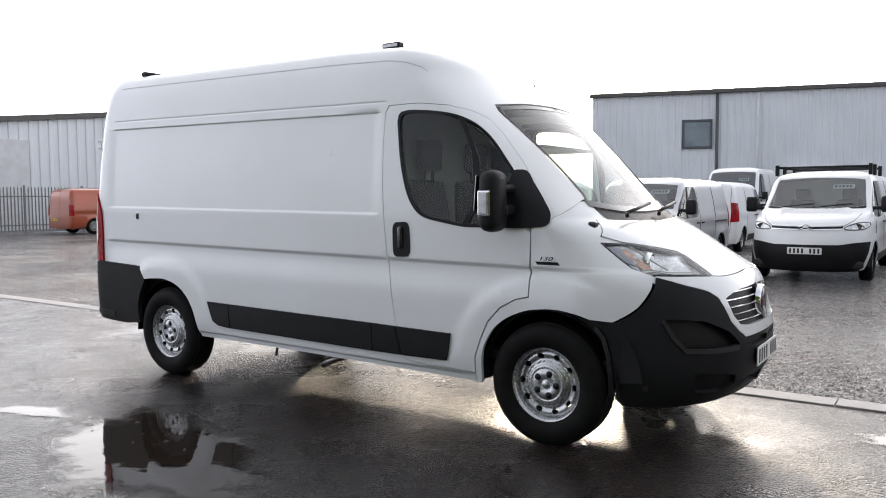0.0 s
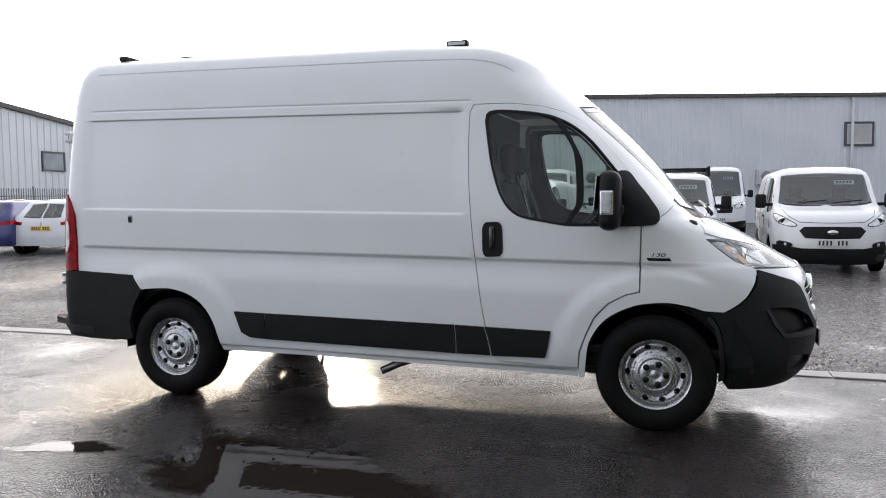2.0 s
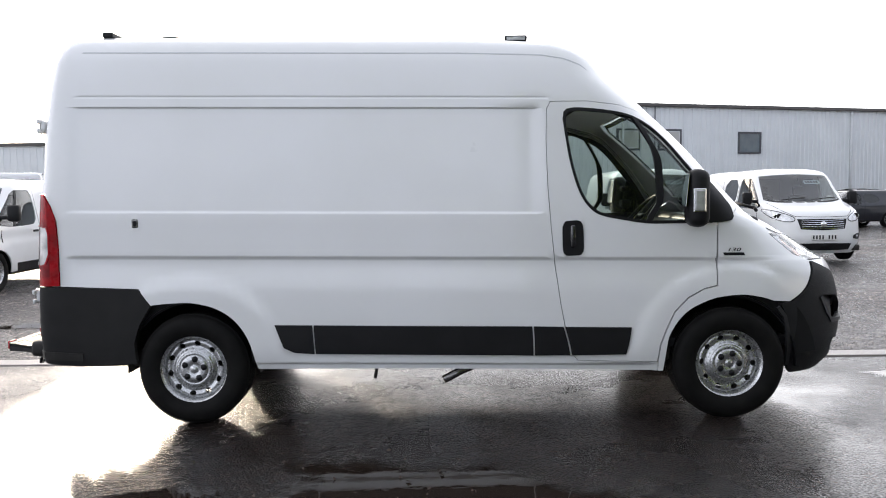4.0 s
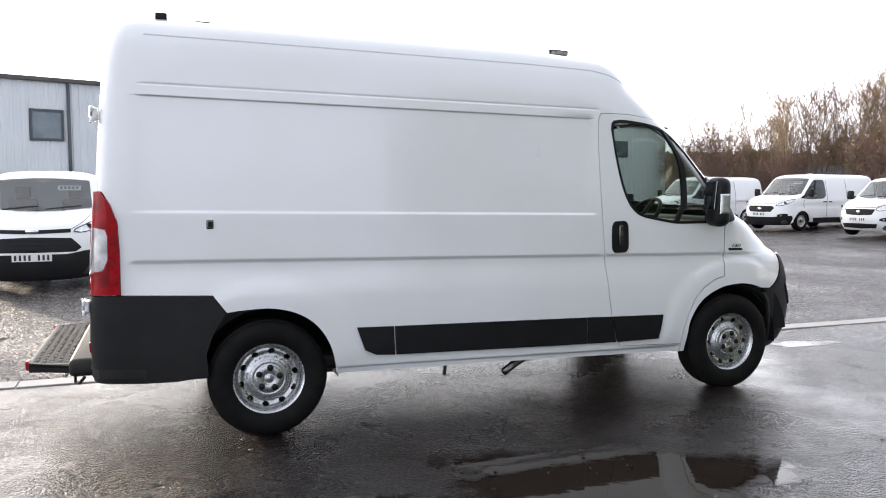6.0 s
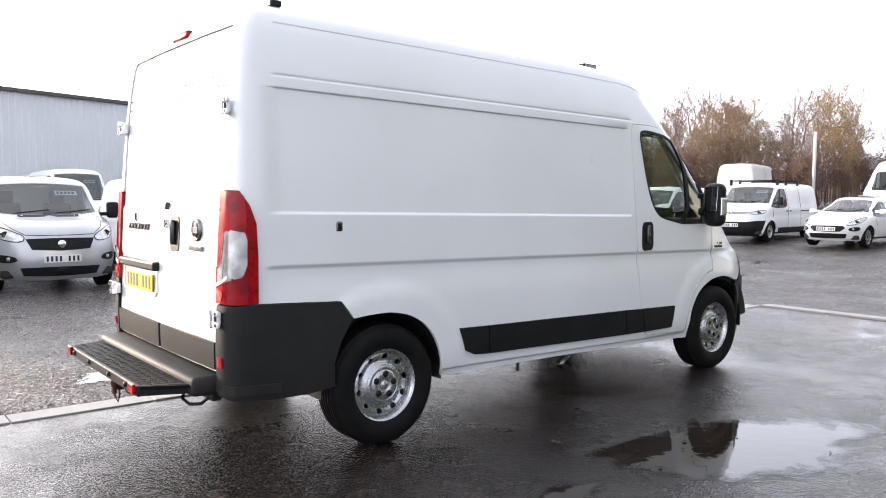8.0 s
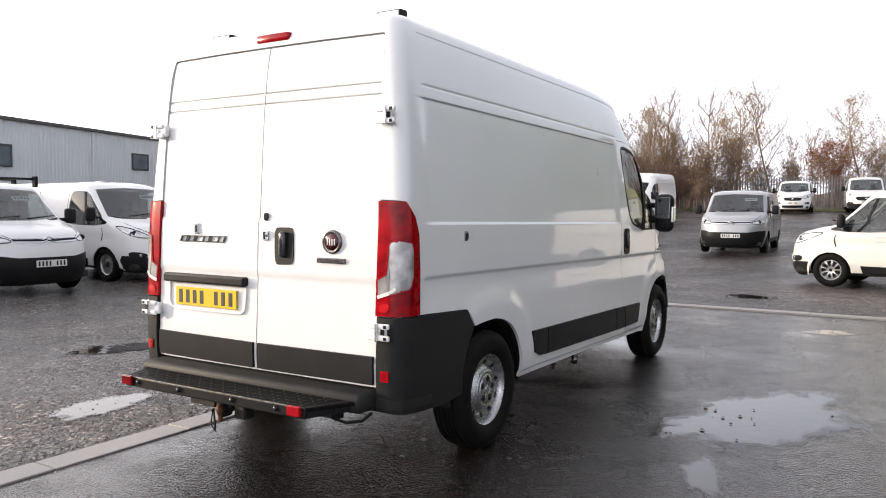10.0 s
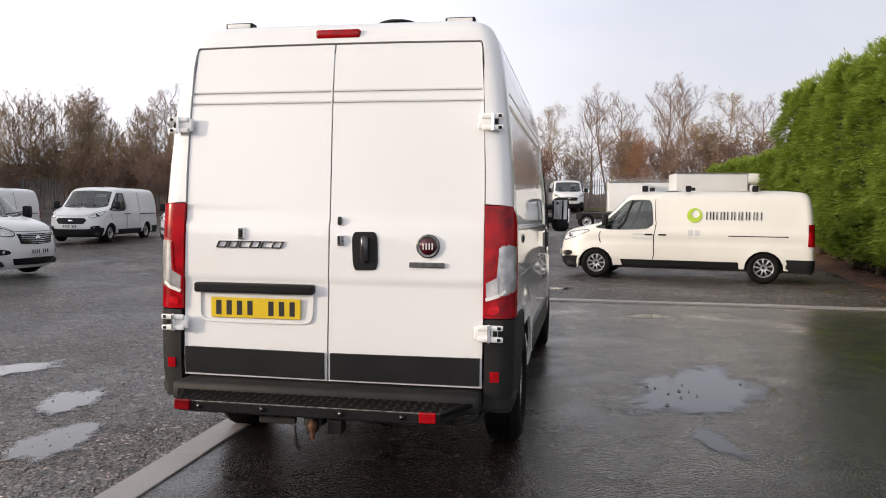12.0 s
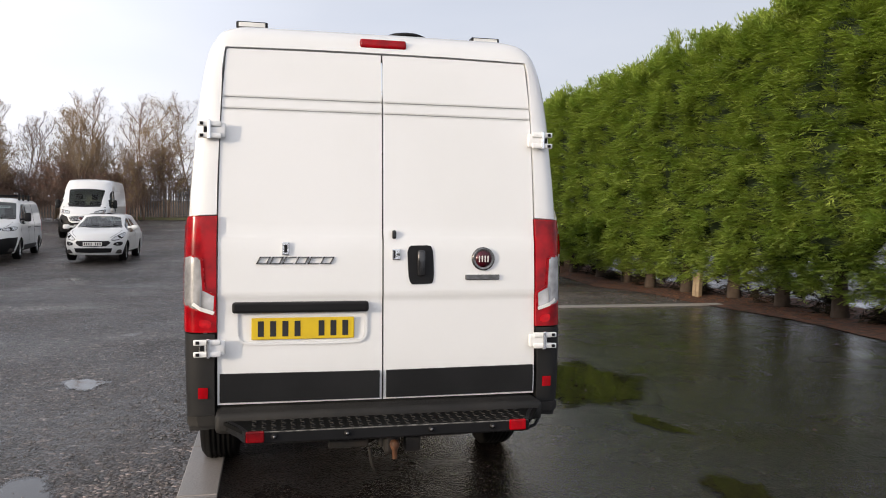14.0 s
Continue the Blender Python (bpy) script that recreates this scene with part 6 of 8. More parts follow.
def warehouse():
    ang = math.degrees(math.atan2(0.307, 0.952))
    m = pose(-11.45, 30.48, -0.2, 0, 0, ang)
    hall = tagged(new("warehouse"), "long pale grey profiled-steel warehouse with dark eaves trim", "warehouse")
    L, H = 48.0, 6.4
    v, f = clad_wall(L, H)
    raw("wall", place(v, m), f, CLAD, hall, smooth=False)
    v, f = clad_wall(18, H)
    raw("end_wall", place(v, m @ pose(L, 0, 0, 0, 0, 90)), f, CLAD, hall, smooth=False)
    raw("end_wall", place(v, m @ pose(0, 18, 0, 0, 0, -90)), f, CLAD, hall, smooth=False)
    v, f = clad_wall(L, H)
    raw("back_wall", place(v, m @ pose(L, 18, 0, 0, 0, 180)), f, CLAD, hall, smooth=False)
    b = bmesh.new()
    box(b, (-0.15, -0.20, H - 0.02), (L + 0.15, 0.05, H + 0.16), 0.02, m)
    part("eaves_trim", b, TRIM, hall)
    b = bmesh.new()
    box(b, (L - 0.05, -0.06, 0), (L + 0.10, 0.10, H), 0.01, m)
    part("corner_trim", b, PIPE_W, hall)
    rv = [(-0.15, 0, H + 0.10), (L + 0.15, 0, H + 0.10), (L + 0.15, 9, H + 0.9), (-0.15, 9, H + 0.9), (L + 0.15, 18, H + 0.10), (-0.15, 18, H + 0.10)]
    raw("roof", place(rv, m), [(0, 1, 2, 3), (3, 2, 4, 5), (0, 3, 5), (1, 4, 2)], TRIM, hall, smooth=False)
    for x0, x1, z0, z1, g, wt in ((4.1, 5.45, 3.85, 5.2, OFFGLASS, False), (21.65, 23.1, 3.95, 5.15, BLIND, True), (24.25, 25.75, 3.95, 5.15, BLIND, True), (29.55, 31.15, 3.8, 5.05, OFFGLASS, False),
                                  (41.75, 43.55, 4.15, 5.3, OFFGLASS, False)):
        window_at(hall, m, x0, x1, z0, z1, g, wt)
    for x, w, c in ((5.65, 0.07, FRAME), (7.4, 0.06, PIPE_W), (22.0, 0.07, PIPE_W), (24.0, 0.03, FRAME), (37.7, 0.06, PIPE_W)):
        v, f = tube([(x, -0.12, 0), (x, -0.12, H - 0.05)], w, 8)
        raw("downpipe", place(v, m), f, c, hall)
    for x in (8.7, 9.7, 17.3):
        b = bmesh.new()
        box(b, (x, -0.42, 2.1), (x + 0.95, -0.06, 2.85), 0.03, m)
        ac = part("air_conditioner", b, PIPE_W, hall, "pale wall air-conditioning unit")
        v, f = lathe([(0.0, -0.44), (0.26, -0.44), (0.28, -0.40)], 24, "y")
        raw("fan_grille", place([(p[0] + x + 0.38, p[1], p[2] + 2.48) for p in v], m), f, GALV, ac)
    return hall


WAREHOUSE = warehouse()


def gable_hall():
    hall = tagged(new("gable_hall"), "pale grey steel shed with a low gable and dark verge", "building")
    y0, y1, ya, e, a = 12.0, 41.5, 27.4, 5.25, 7.0
    L = y1 - y0
    top = lambda x: e + (a - e) * (1 - abs(x - (ya - y0)) / (L / 2))
    m = pose(-35, y1, -0.2, 0, 0, -90) @ pose(0, 0, 0)
    m = Matrix.Translation((-35, y0, -0.15)) @ pose(0, 0, 0, 0, 0, 90)
    v, f = clad_wall(L, 0, 0.5, 0.05, top)
    raw("gable_wall", place(v, m), f, CLAD, hall, smooth=False)
    for xa, xb in ((0, ya - y0), (ya - y0, L)):
        b = bmesh.new()
        d = math.atan2(top(xb) - top(xa), xb - xa)
        ln = math.hypot(xb - xa, top(xb) - top(xa))
        box(b, (-0.1, -0.22, -0.05), (ln + 0.1, 0.1, 0.22), 0.01, m @ pose(xa, 0, top(xa), 0, -math.degrees(d), 0))
        part("verge_trim", b, TRIM, hall)
    rv = [(0, 0, top(0)), (ya - y0, 0, a), (L, 0, top(L)), (0, 30, top(0)), (ya - y0, 30, a), (L, 30, top(L))]
    raw("roof", place(rv, m), [(0, 1, 4, 3), (1, 2, 5, 4)], TRIM, hall, smooth=False)
    v, f = clad_wall(30, top(L))
    raw("side_wall", place(v, m @ pose(L, 0, 0, 0, 0, 90)), f, CLAD, hall, smooth=False)
    v, f = clad_wall(30, top(0))
    raw("side_wall", place(v, m @ pose(0, 30, 0, 0, 0, -90)), f, CLAD, hall, smooth=False)
    for x0, x1, z0, z1 in ((19.4, 21.2, 3.3, 4.5), (23.8, 25.4, 3.5, 4.45)):
        window_at(hall, m, x0, x1, z0, z1)
    b = bmesh.new()
    box(b, (0.2, -0.12, 0.1), (3.6, -0.06, 4.6), 0.02, m)
    part("roller_door", b, PIPE_W, hall, "pale sectional loading door")
    return hall


GABLE = gable_hall()


def low_shed():
    hall = tagged(new("low_shed"), "low pale shed behind the parked vehicles", "building")
    m = pose(-47, 52, -0.1, 0, 0, 0)
    v, f = clad_wall(22, 5.6, 0.5, 0.05)
    raw("wall", place(v, m), f, CLAD, hall, smooth=False)
    b = bmesh.new()
    box(b, (-0.1, -0.2, 5.55), (22.1, 10, 5.8), 0.02, m)
    part("roof", b, TRIM, hall)
    window_at(hall, m, 9.5, 11.6, 2.6, 4.6)
    return hall


SHED = low_shed()


# ---------- parked vehicles ----------


def van_shell(wb, fo, ro, H, hw, hood, cowl, cowl_x, roof_x, car=False):
    F, R = wb / 2 + fo, -(wb / 2 + ro)
    hood_f = F - 0.16
    width = [(0.16, 0.90 * hw), (0.28, 0.955 * hw), (0.55, hw), (1.0 if not car else 0.85, hw), (H * 0.64, 0.97 * hw if not car else 0.95 * hw), (H * 0.8, 0.915 * hw if not car else 0.80 * hw),
             (H * 0.90, 0.865 * hw if not car else 0.72 * hw), (H * 0.95, 0.79 * hw if not car else 0.66 * hw), (H * 0.98, 0.62 * hw if not car else 0.5 * hw), (H * 0.993, 0.40 * hw), (H, 0.003)]
    front = [(0.16, F - 0.16), (0.28, F - 0.05), (0.5, F), (0.68, F - 0.015), (hood - 0.13, F - 0.06), (hood, hood_f), ((hood + cowl) / 2 + 0.02, (hood_f + cowl_x) / 2 + 0.02), (cowl, cowl_x),
             (cowl + 0.10, cowl_x - 0.13), ((cowl + H * 0.93) / 2, (cowl_x + roof_x) / 2 - 0.02), (H * 0.93, roof_x), (H * 0.98, roof_x - 0.32), (H, roof_x - 0.9)]
    if car:
        rear = [(0.16, R + 0.06), (0.5, R), (0.85, R + 0.03), (1.0, R + 0.10), (H * 0.85, R + 0.36), (H * 0.93, R + 0.46), (H * 0.98, R + 0.72), (H, R + 1.4)]
    else:
        rear = [(0.16, R + 0.05), (0.4, R), (1.0, R + 0.01), (H * 0.75, R + 0.05), (H * 0.9, R + 0.10), (H * 0.97, R + 0.2), (H, R + 0.7)]
    nose = [(0.16, 0.72), (hood, 0.72), (cowl, 0.34), (cowl + 0.1, 0.30), (H, 0.22)]
    power = [(0.16, 2.4), (hood, 2.5), (cowl + 0.1, 3.0), (H, 3.0)]
    sh = Shell(width, front, nose, power, rear, corner=0.12, UR=R + 0.3, UF=1.0, taper=0.05)
    sh.meta = dict(wb=wb, F=F, R=R, H=H, hw=hw, hood=hood, cowl=cowl, cowl_x=cowl_x, roof_x=roof_x, car=car)
    return sh


SHELLS = {
    "fleet_van": van_shell(3.0, 1.0, 1.03, 1.98, 0.985, 1.02, 1.22, 1.55, 0.88),
    "crew_van": van_shell(3.15, 0.95, 1.0, 1.96, 0.975, 1.03, 1.22, 1.62, 0.94),
    "longvan": van_shell(3.498, 0.93, 0.97, 1.97, 0.975, 1.02, 1.22, 1.79, 1.12),
    "mid_van": van_shell(3.275, 0.88, 0.80, 1.90, 0.96, 1.00, 1.20, 1.62, 0.92),
    "city_van": van_shell(2.785, 0.89, 0.73, 1.82, 0.92, 0.98, 1.16, 1.42, 0.76),
    "small_van": van_shell(2.70, 0.90, 0.82, 1.84, 0.915, 1.00, 1.17, 1.36, 0.72),
    "large": van_shell(3.5, 0.98, 1.05, 2.50, 1.02, 1.12, 1.36, 1.85, 1.12),
    "hatch": van_shell(2.49, 0.82, 0.70, 1.47, 0.865, 0.80, 0.98, 1.02, 0.24, car=True),
}


def arch(cx, r, top=0.0, k=9):
    return [(cx + r * math.cos(math.pi * (1 - i / k)), 0.30 + (r + top) * math.sin(math.pi * (1 - i / k))) for i in range(k + 1)]


def parked(name, shell, paint, style, dark_bumper=True, wheels="plain", crew=False, card=True, chrome_emblem=True, rack=False, rear_doors=True):
    """A parked vehicle, standing at the origin with its nose along +x."""
    S, M = SHELLS[shell], SHELLS[shell].meta
    wb, F, R, H, hw, hood, cowl, cx, car = (M[k] for k in ("wb", "F", "R", "H", "hw", "hood", "cowl", "cowl_x", "car"))
    v0 = new(name)
    s, n, q = S.side, S.nose, S.tail
    ra = 0.385 if not car else 0.345
    # flank outline with both wheel arches
    out = [s(R + 0.15, 0.24)] + [s(*p) for p in arch(-wb / 2, ra)] + [s(*p) for p in arch(wb / 2, ra)]
    fz = 0.20
    out += [s(F - 0.5, 0.22), n(0.7 * hw, fz), n(0.35 * hw, fz), n(0, fz)]
    sc_b, sc_t = cowl + 0.015, H * 0.915
    a_y = 0.81 * hw if not car else 0.74 * hw
    t_y = 0.73 * hw if not car else 0.58 * hw
    screen = [n(a_y, sc_b + 0.05), n(0.4 * hw, sc_b + 0.008), n(0, sc_b), n(0, (sc_b + sc_t) / 2), n(0, sc_t + 0.02), n(0.35 * hw, sc_t + 0.01), n(t_y, sc_t - 0.02), n((a_y + t_y) / 2, (sc_b + sc_t) / 2)]
    out += [n(0, z) for z in (0.5, 0.8, hood, sc_b)] + screen[2::-1]
    # the opening of the screen, round its free side
    out += [screen[7], screen[6], screen[5], screen[4]]
    out += [n(0, H * 0.96), n(0, H * 0.985), (S.UF + S.LF, H - 0.0005), (0, H - 0.0005), (S.UR, H - 0.0005), q(0, H - 0.0005)]
    out += [q(0, z) for z in (H * 0.985, H * 0.95, H * 0.9, H * 0.8, H * 0.6, 0.9, 0.6, 0.4, 0.24)] + [q(0.5 * hw, 0.24)]
    # side windows
    pill = lambda z: float(S.XF(z)) - (0.155 if not car else 0.15)
    zb = cowl - 0.10 if not car else 0.90
    zt = H * 0.885
    xb = cx - (1.28 if not car else 1.18)
    w1 = [(xb + 0.03, zb), (xb, (zb + zt) / 2), (xb + 0.04, zt - 0.01), (xb + 0.2, zt + 0.01), (pill(zt) - 0.02, zt), (pill((zt + zb) / 2), (zt + zb) / 2), (pill(zb + 0.13) + 0.02, zb + 0.1), (pill(zb + 0.13) + 0.03, zb - 0.04), (xb + 0.35, zb - 0.03)]
    wins = [soften([s(*p) for p in w1], 1)]
    if crew:
        wins.append(soften([s(*p) for p in [(xb - 0.95, zb + 0.02), (xb - 0.95, zt - 0.01), (xb - 0.10, zt), (xb - 0.13, zb)]], 1))
    if car:
        wins.append(soften([s(*p) for p in [(xb - 0.78, zb + 0.10), (xb - 0.55, zt - 0.02), (xb - 0.06, zt), (xb - 0.08, zb + 0.01)]], 1))
    holes = list(wins)
    rg = None
    if car:
        rg = [q(0.60 * hw, 0.98), q(0.5 * hw, H * 0.90), q(0.02, H * 0.92), q(0.02, 0.96)]
        holes.append(rg)
    rows = [H * k for k in (0.905, 0.93, 0.95, 0.965, 0.978, 0.986, 0.993, 0.997)]

    def relief(x, z):
        d = -0.014 * np.exp(-((z - 0.86) / 0.035) ** 2) * ramp(R + 0.1, R + 0.3, x) * (1 - ramp(F - 0.9, F - 0.6, x))
        for c in (-wb / 2, wb / 2):
            d = d + 0.014 * (1 - ramp(ra + 0.07, ra + 0.12, np.hypot(x - c, z - 0.30)))
        if not car and not crew:
            d = d - 0.012 * ramp(R + 0.22, R + 0.26, x) * (1 - ramp(xb - 0.16, xb - 0.12, x)) * ramp(zb - 0.02, zb + 0.02, z) * (1 - ramp(zt - 0.03, zt + 0.01, z))
        return d

    for sd, sg in (("R", -1), ("L", 1)):
        skin(S, "body_side", out, paint, v0, holes, sd, 0.085, 0.07, rows, disp=relief, thick=0.02)
        for i, w in enumerate(wins):
            skin(S, "side_window", inset(w, 0.0), GLASS_S if i == 0 else DARKGLASS, v0, [], sd, 0.12, 0.12, off=-0.008, thick=0.003)
        if not car:
            skin(S, "window_post", [s(*p) for p in [(pill(zb + 0.13) - 0.36, zb - 0.03), (pill(zb + 0.13) - 0.30, zb - 0.03), (pill(zt) - 0.10, zt), (pill(zt) - 0.15, zt)]], BLACK, v0, [], sd, 0.1, 0.1, off=0.001, thick=0.01)
        # door gaps
        ribbon(S, "door_gap", [s(xb - 0.04, zt + 0.02), s(xb - 0.05, zb), s(xb - 0.03, 0.55), s(xb + 0.03, 0.34)], 0.010, BLACK, v0, sd)
        ribbon(S, "door_gap", [s(cx - 0.14, zb - 0.08), s(cx - 0.16, 0.75), s(cx - 0.26, 0.62)], 0.010, BLACK, v0, sd)
        if not car:
            if shell != "longvan" or sd == "R":
                ribbon(S, "door_gap", [s(xb - 1.1, zt + 0.02), s(xb - 1.12, 0.36)], 0.008, BLACK, v0, sd)
            ribbon(S, "door_rail", [s(xb - (1.1 if shell != "longvan" else 1.55), zb - 0.13), s(R + (0.25 if shell != "longvan" else 0.5), zb - 0.13)], 0.03 if shell != "longvan" else 0.02, BLACK if sd == "L" else paint, v0, sd)
            skin(S, "side_strip", [s(*p) for p in [(-wb / 2 + ra + 0.12, 0.44), (wb / 2 - ra - 0.16, 0.44), (wb / 2 - ra - 0.20, 0.30), (-wb / 2 + ra + 0.10, 0.30)]], BLACK, v0, [], sd, 0.1, 0.07, off=0.008, thick=0.01)
        for hx in ((xb + 0.09, xb - 0.20) if not car else (xb + 0.09,)):
            hb = s(hx, zb - 0.13)
            p = S.at(np.array([hb[0]]), np.array([hb[1]]))[0][0]
            boxed("door_handle", (p[0] - 0.085, sg * abs(p[1]) - 0.018, p[2] - 0.018), (p[0] + 0.085, sg * abs(p[1]) + 0.018, p[2] + 0.018), BLACK if not car else paint, v0, 0.012)
        # mirror
        mx, mz = pill(zb + 0.13) - 0.06, zb + 0.10
        b = bmesh.new()
        yy = hw * 0.97
        box(b, (mx - 0.06, sg * (yy + 0.06), mz - 0.05), (mx + 0.07, sg * (yy + 0.25), mz + (0.22 if not car else 0.09)), 0.04, seg=2)
        box(b, (mx - 0.02, sg * (yy - 0.06), mz - 0.01), (mx + 0.05, sg * (yy + 0.1), mz + 0.05), 0.015)
        part("door_mirror", b, BLACK if not car else paint, v0, "", True)
        # front lamps
        if style in ("fleet_van", "hatch"):
            lamp = [(0.93, hood + 0.06), (0.84, hood + 0.05), (0.60, hood - 0.10), (0.56, hood - 0.16), (0.70, hood - 0.17), (0.88, hood - 0.10)]
        elif style == "mid_van":
            lamp = [(0.93, hood - 0.02), (0.80, hood - 0.0), (0.62, hood - 0.06), (0.56, hood - 0.11), (0.66, hood - 0.135), (0.88, hood - 0.12)]
        elif style == "small_van":
            lamp = [(0.93, hood + 0.08), (0.82, hood + 0.03), (0.62, hood - 0.06), (0.58, hood - 0.11), (0.72, hood - 0.13), (0.91, hood - 0.06)]
        else:
            lamp = [(0.945, hood + 0.06), (0.82, hood + 0.03), (0.62, hood - 0.06), (0.52, hood - 0.12), (0.56, hood - 0.20), (0.74, hood - 0.19), (0.91, hood - 0.10)]
        lo = soften([n(a * hw, z) for a, z in lamp], 1)
        hl = skin(S, "headlight", lo, LAMPBOWL, v0, [], sd, 0.04, 0.03, off=0.004, thick=0.012, disp=lambda x, z: 0.006 * np.sin(x * 55) * np.sin(z * 48))
        skin(S, "lamp_surround", inset(lo, -0.004), GLOSS, hl, [inset(lo, 0.010)], sd, 0.05, 0.05, off=0.009, thick=0.012)
        c_ = np.mean(np.array(lo), 0)
        for e_, r_, m_ in ((0.0, 0.045, GLOSS), (0.10, 0.036, CHROME)):
            p = S.at(np.array([c_[0] - e_]), np.array([c_[1] - e_ * 0.06]), 0.004)[0][0]
            v, f = lathe([(0.0, 0.012), (r_ * 0.8, 0.008), (r_, 0.014), (r_ * 1.1, -0.01)], 16, "x")
            raw("lamp_reflector", [(a + p[0], c + sg * abs(p[1]), d + p[2]) for a, c, d in v], f, m_, hl)
        # rear lamp
        if car:
            tl = [q(0.97 * hw, 0.92), s(R + 0.32, 0.93), s(R + 0.30, 0.84), q(0.62 * hw, 0.78), q(0.60 * hw, 0.86)]
        else:
            tl = [q(0.985 * hw, 1.28), s(R + 0.13, 1.26), s(R + 0.13, 0.80), q(0.985 * hw, 0.80)]
            tl = [q(0.80 * hw, 1.27), s(R + 0.14, 1.25), s(R + 0.14, 0.80), q(0.80 * hw, 0.78)]
        skin(S, "tail_light", tl, RED, v0, [], sd, 0.06, 0.06, off=0.008, thick=0.015)
        # bumpers
        if dark_bumper:
            zt_b = {"mid_van": 0.66, "small_van": 0.60, "fleet_van": 0.50}.get(style, 0.46)
            fb = [s(wb / 2 + ra + 0.03, zt_b - 0.10), n(0.93 * hw, zt_b + 0.02), n(0.75 * hw, zt_b + 0.01), n(0.5 * hw, zt_b - 0.03), n(0, zt_b - 0.03), n(0, 0.35), n(0, 0.19), n(0.5 * hw, 0.19), n(0.8 * hw, 0.20), s(wb / 2 + ra + 0.05, 0.22)]
            skin(S, "front_bumper", fb, PLASTIC if style != "mid_van" else BLACK, v0, [], sd, 0.08, 0.07, off=0.010, thick=0.02)
            rb = [s(-wb / 2 - ra - 0.04, 0.52), s(-wb / 2 - ra - 0.02, 0.25), q(0.5 * hw, 0.23), q(0, 0.23), q(0, 0.50), q(0.6 * hw, 0.52)]
            skin(S, "rear_bumper", rb[::-1], PLASTIC, v0, [], sd, 0.1, 0.08, off=0.012, thick=0.02)
        if style in ("crew_van", "city_van", "fleet_van", "hatch"):
            fg = soften([n(a * hw, z) for a, z in [(0.88, 0.60), (0.68, 0.58), (0.62, 0.50), (0.78, 0.47), (0.88, 0.50)]], 1)
            fo_ = skin(S, "fog_lamp_panel", fg, BLACK, v0, [], sd, 0.06, 0.05, off=0.012, thick=0.012)
            p = S.at(*[np.array([k]) for k in n(0.74 * hw, 0.53)], 0.012)[0][0]
            v, f = lathe([(0.0, 0.012), (0.03, 0.008), (0.036, -0.01)], 14, "x")
            raw("fog_lamp", [(a + p[0], c + sg * abs(p[1]), d + p[2]) for a, c, d in v], f, CLEARLENS, fo_)
        # wheel housings
        for c in (-wb / 2, wb / 2):
            k = 12
            arc = [(c + (ra + 0.01) * math.cos(math.pi * (1.03 - i / k * 1.06)), 0.30 + (ra + 0.01) * math.sin(math.pi * (1.03 - i / k * 1.06))) for i in range(k + 1)]
            v = [(x, sg * hw * 0.965, z) for x, z in arc] + [(x, sg * (hw - 0.42), z) for x, z in arc]
            raw("wheel_housing", v, [(i, i + 1, k + 2 + i, k + 1 + i) for i in range(k)] + [tuple(range(k + 1, 2 * k + 2))], BLACK, v0)
    # nose details across the middle
    G = {"fleet_van": [(0.46, hood - 0.17), (0.54, hood - 0.24), (0.44, hood - 0.37), (0, hood - 0.38), (0, hood - 0.165)],
         "hatch": [(0.50, hood - 0.18), (0.56, hood - 0.24), (0.42, hood - 0.34), (0, hood - 0.35), (0, hood - 0.175)],
         "crew_van": [(0.50, hood - 0.14), (0.44, hood - 0.34), (0, hood - 0.36), (0, hood - 0.14)],
         "city_van": [(0.52, hood - 0.15), (0.44, hood - 0.31), (0, hood - 0.33), (0, hood - 0.14)],
         "small_van": [(0.56, 0.80), (0.70, 0.66), (0.62, 0.60), (0, 0.60), (0, 0.82)],
         "large": [(0.5, hood - 0.14), (0.46, hood - 0.36), (0, hood - 0.37), (0, hood - 0.14)],
         "mid_van": [(0.56, hood - 0.075), (0.56, hood - 0.115), (0, hood - 0.135), (0, hood - 0.085)]}[style]
    go = [n(a * hw, z) for a, z in G]
    gr = skin(S, "grille", go, BLACK, v0, [], "B", 0.07, 0.05, off=0.006, thick=0.012)
    zs = [z for a, z in G]
    for i in range(5 if style in ("crew_van", "city_van") else 3 if style != "mid_van" else 2):
        z = min(zs) + (max(zs) - min(zs)) * (i + 0.7) / (3.4 if style not in ("crew_van", "city_van") else 5.4) if style != "mid_van" else (hood - 0.07, hood - 0.125)[i]
        m_ = CHROME if style in ("crew_van", "mid_van") else PLASTIC
        for sd in "RL":
            ribbon(S, "grille_bar", [n(0.42 * hw if style != "mid_van" else 0.56 * hw, z + 0.01), n(0.2 * hw, z), n(0, z - 0.004)], 0.018 if style not in ("crew_van", "city_van") else 0.007, m_, gr, sd, off=0.014)
    ez = sum(zs) / len(zs) if style not in ("small_van",) else hood - 0.10
    if style == "small_van":
        for sd in "RL":
            ribbon(S, "upper_bar", [n(0.55 * hw, hood - 0.09), n(0, hood - 0.105)], 0.05, BLACK, gr, sd, off=0.008)
    p = S.at(*[np.array([k]) for k in n(0, ez)], 0.012)[0][0]
    v, f = lathe([(0.0, 0.014), (0.055, 0.012), (0.06, -0.01)], 20, "x")
    if style == "mid_van":
        v, f = joined(*[tube([(0.012, -0.11, dz), (0.02, 0, dz + 0.05), (0.012, 0.11, dz)], 0.011, 6) for dz in (-0.035, 0.01)])
    elif style in ("fleet_van", "small_van", "hatch"):
        v = [(a, b_ * 1.5, c * 0.7) for a, b_, c in v]
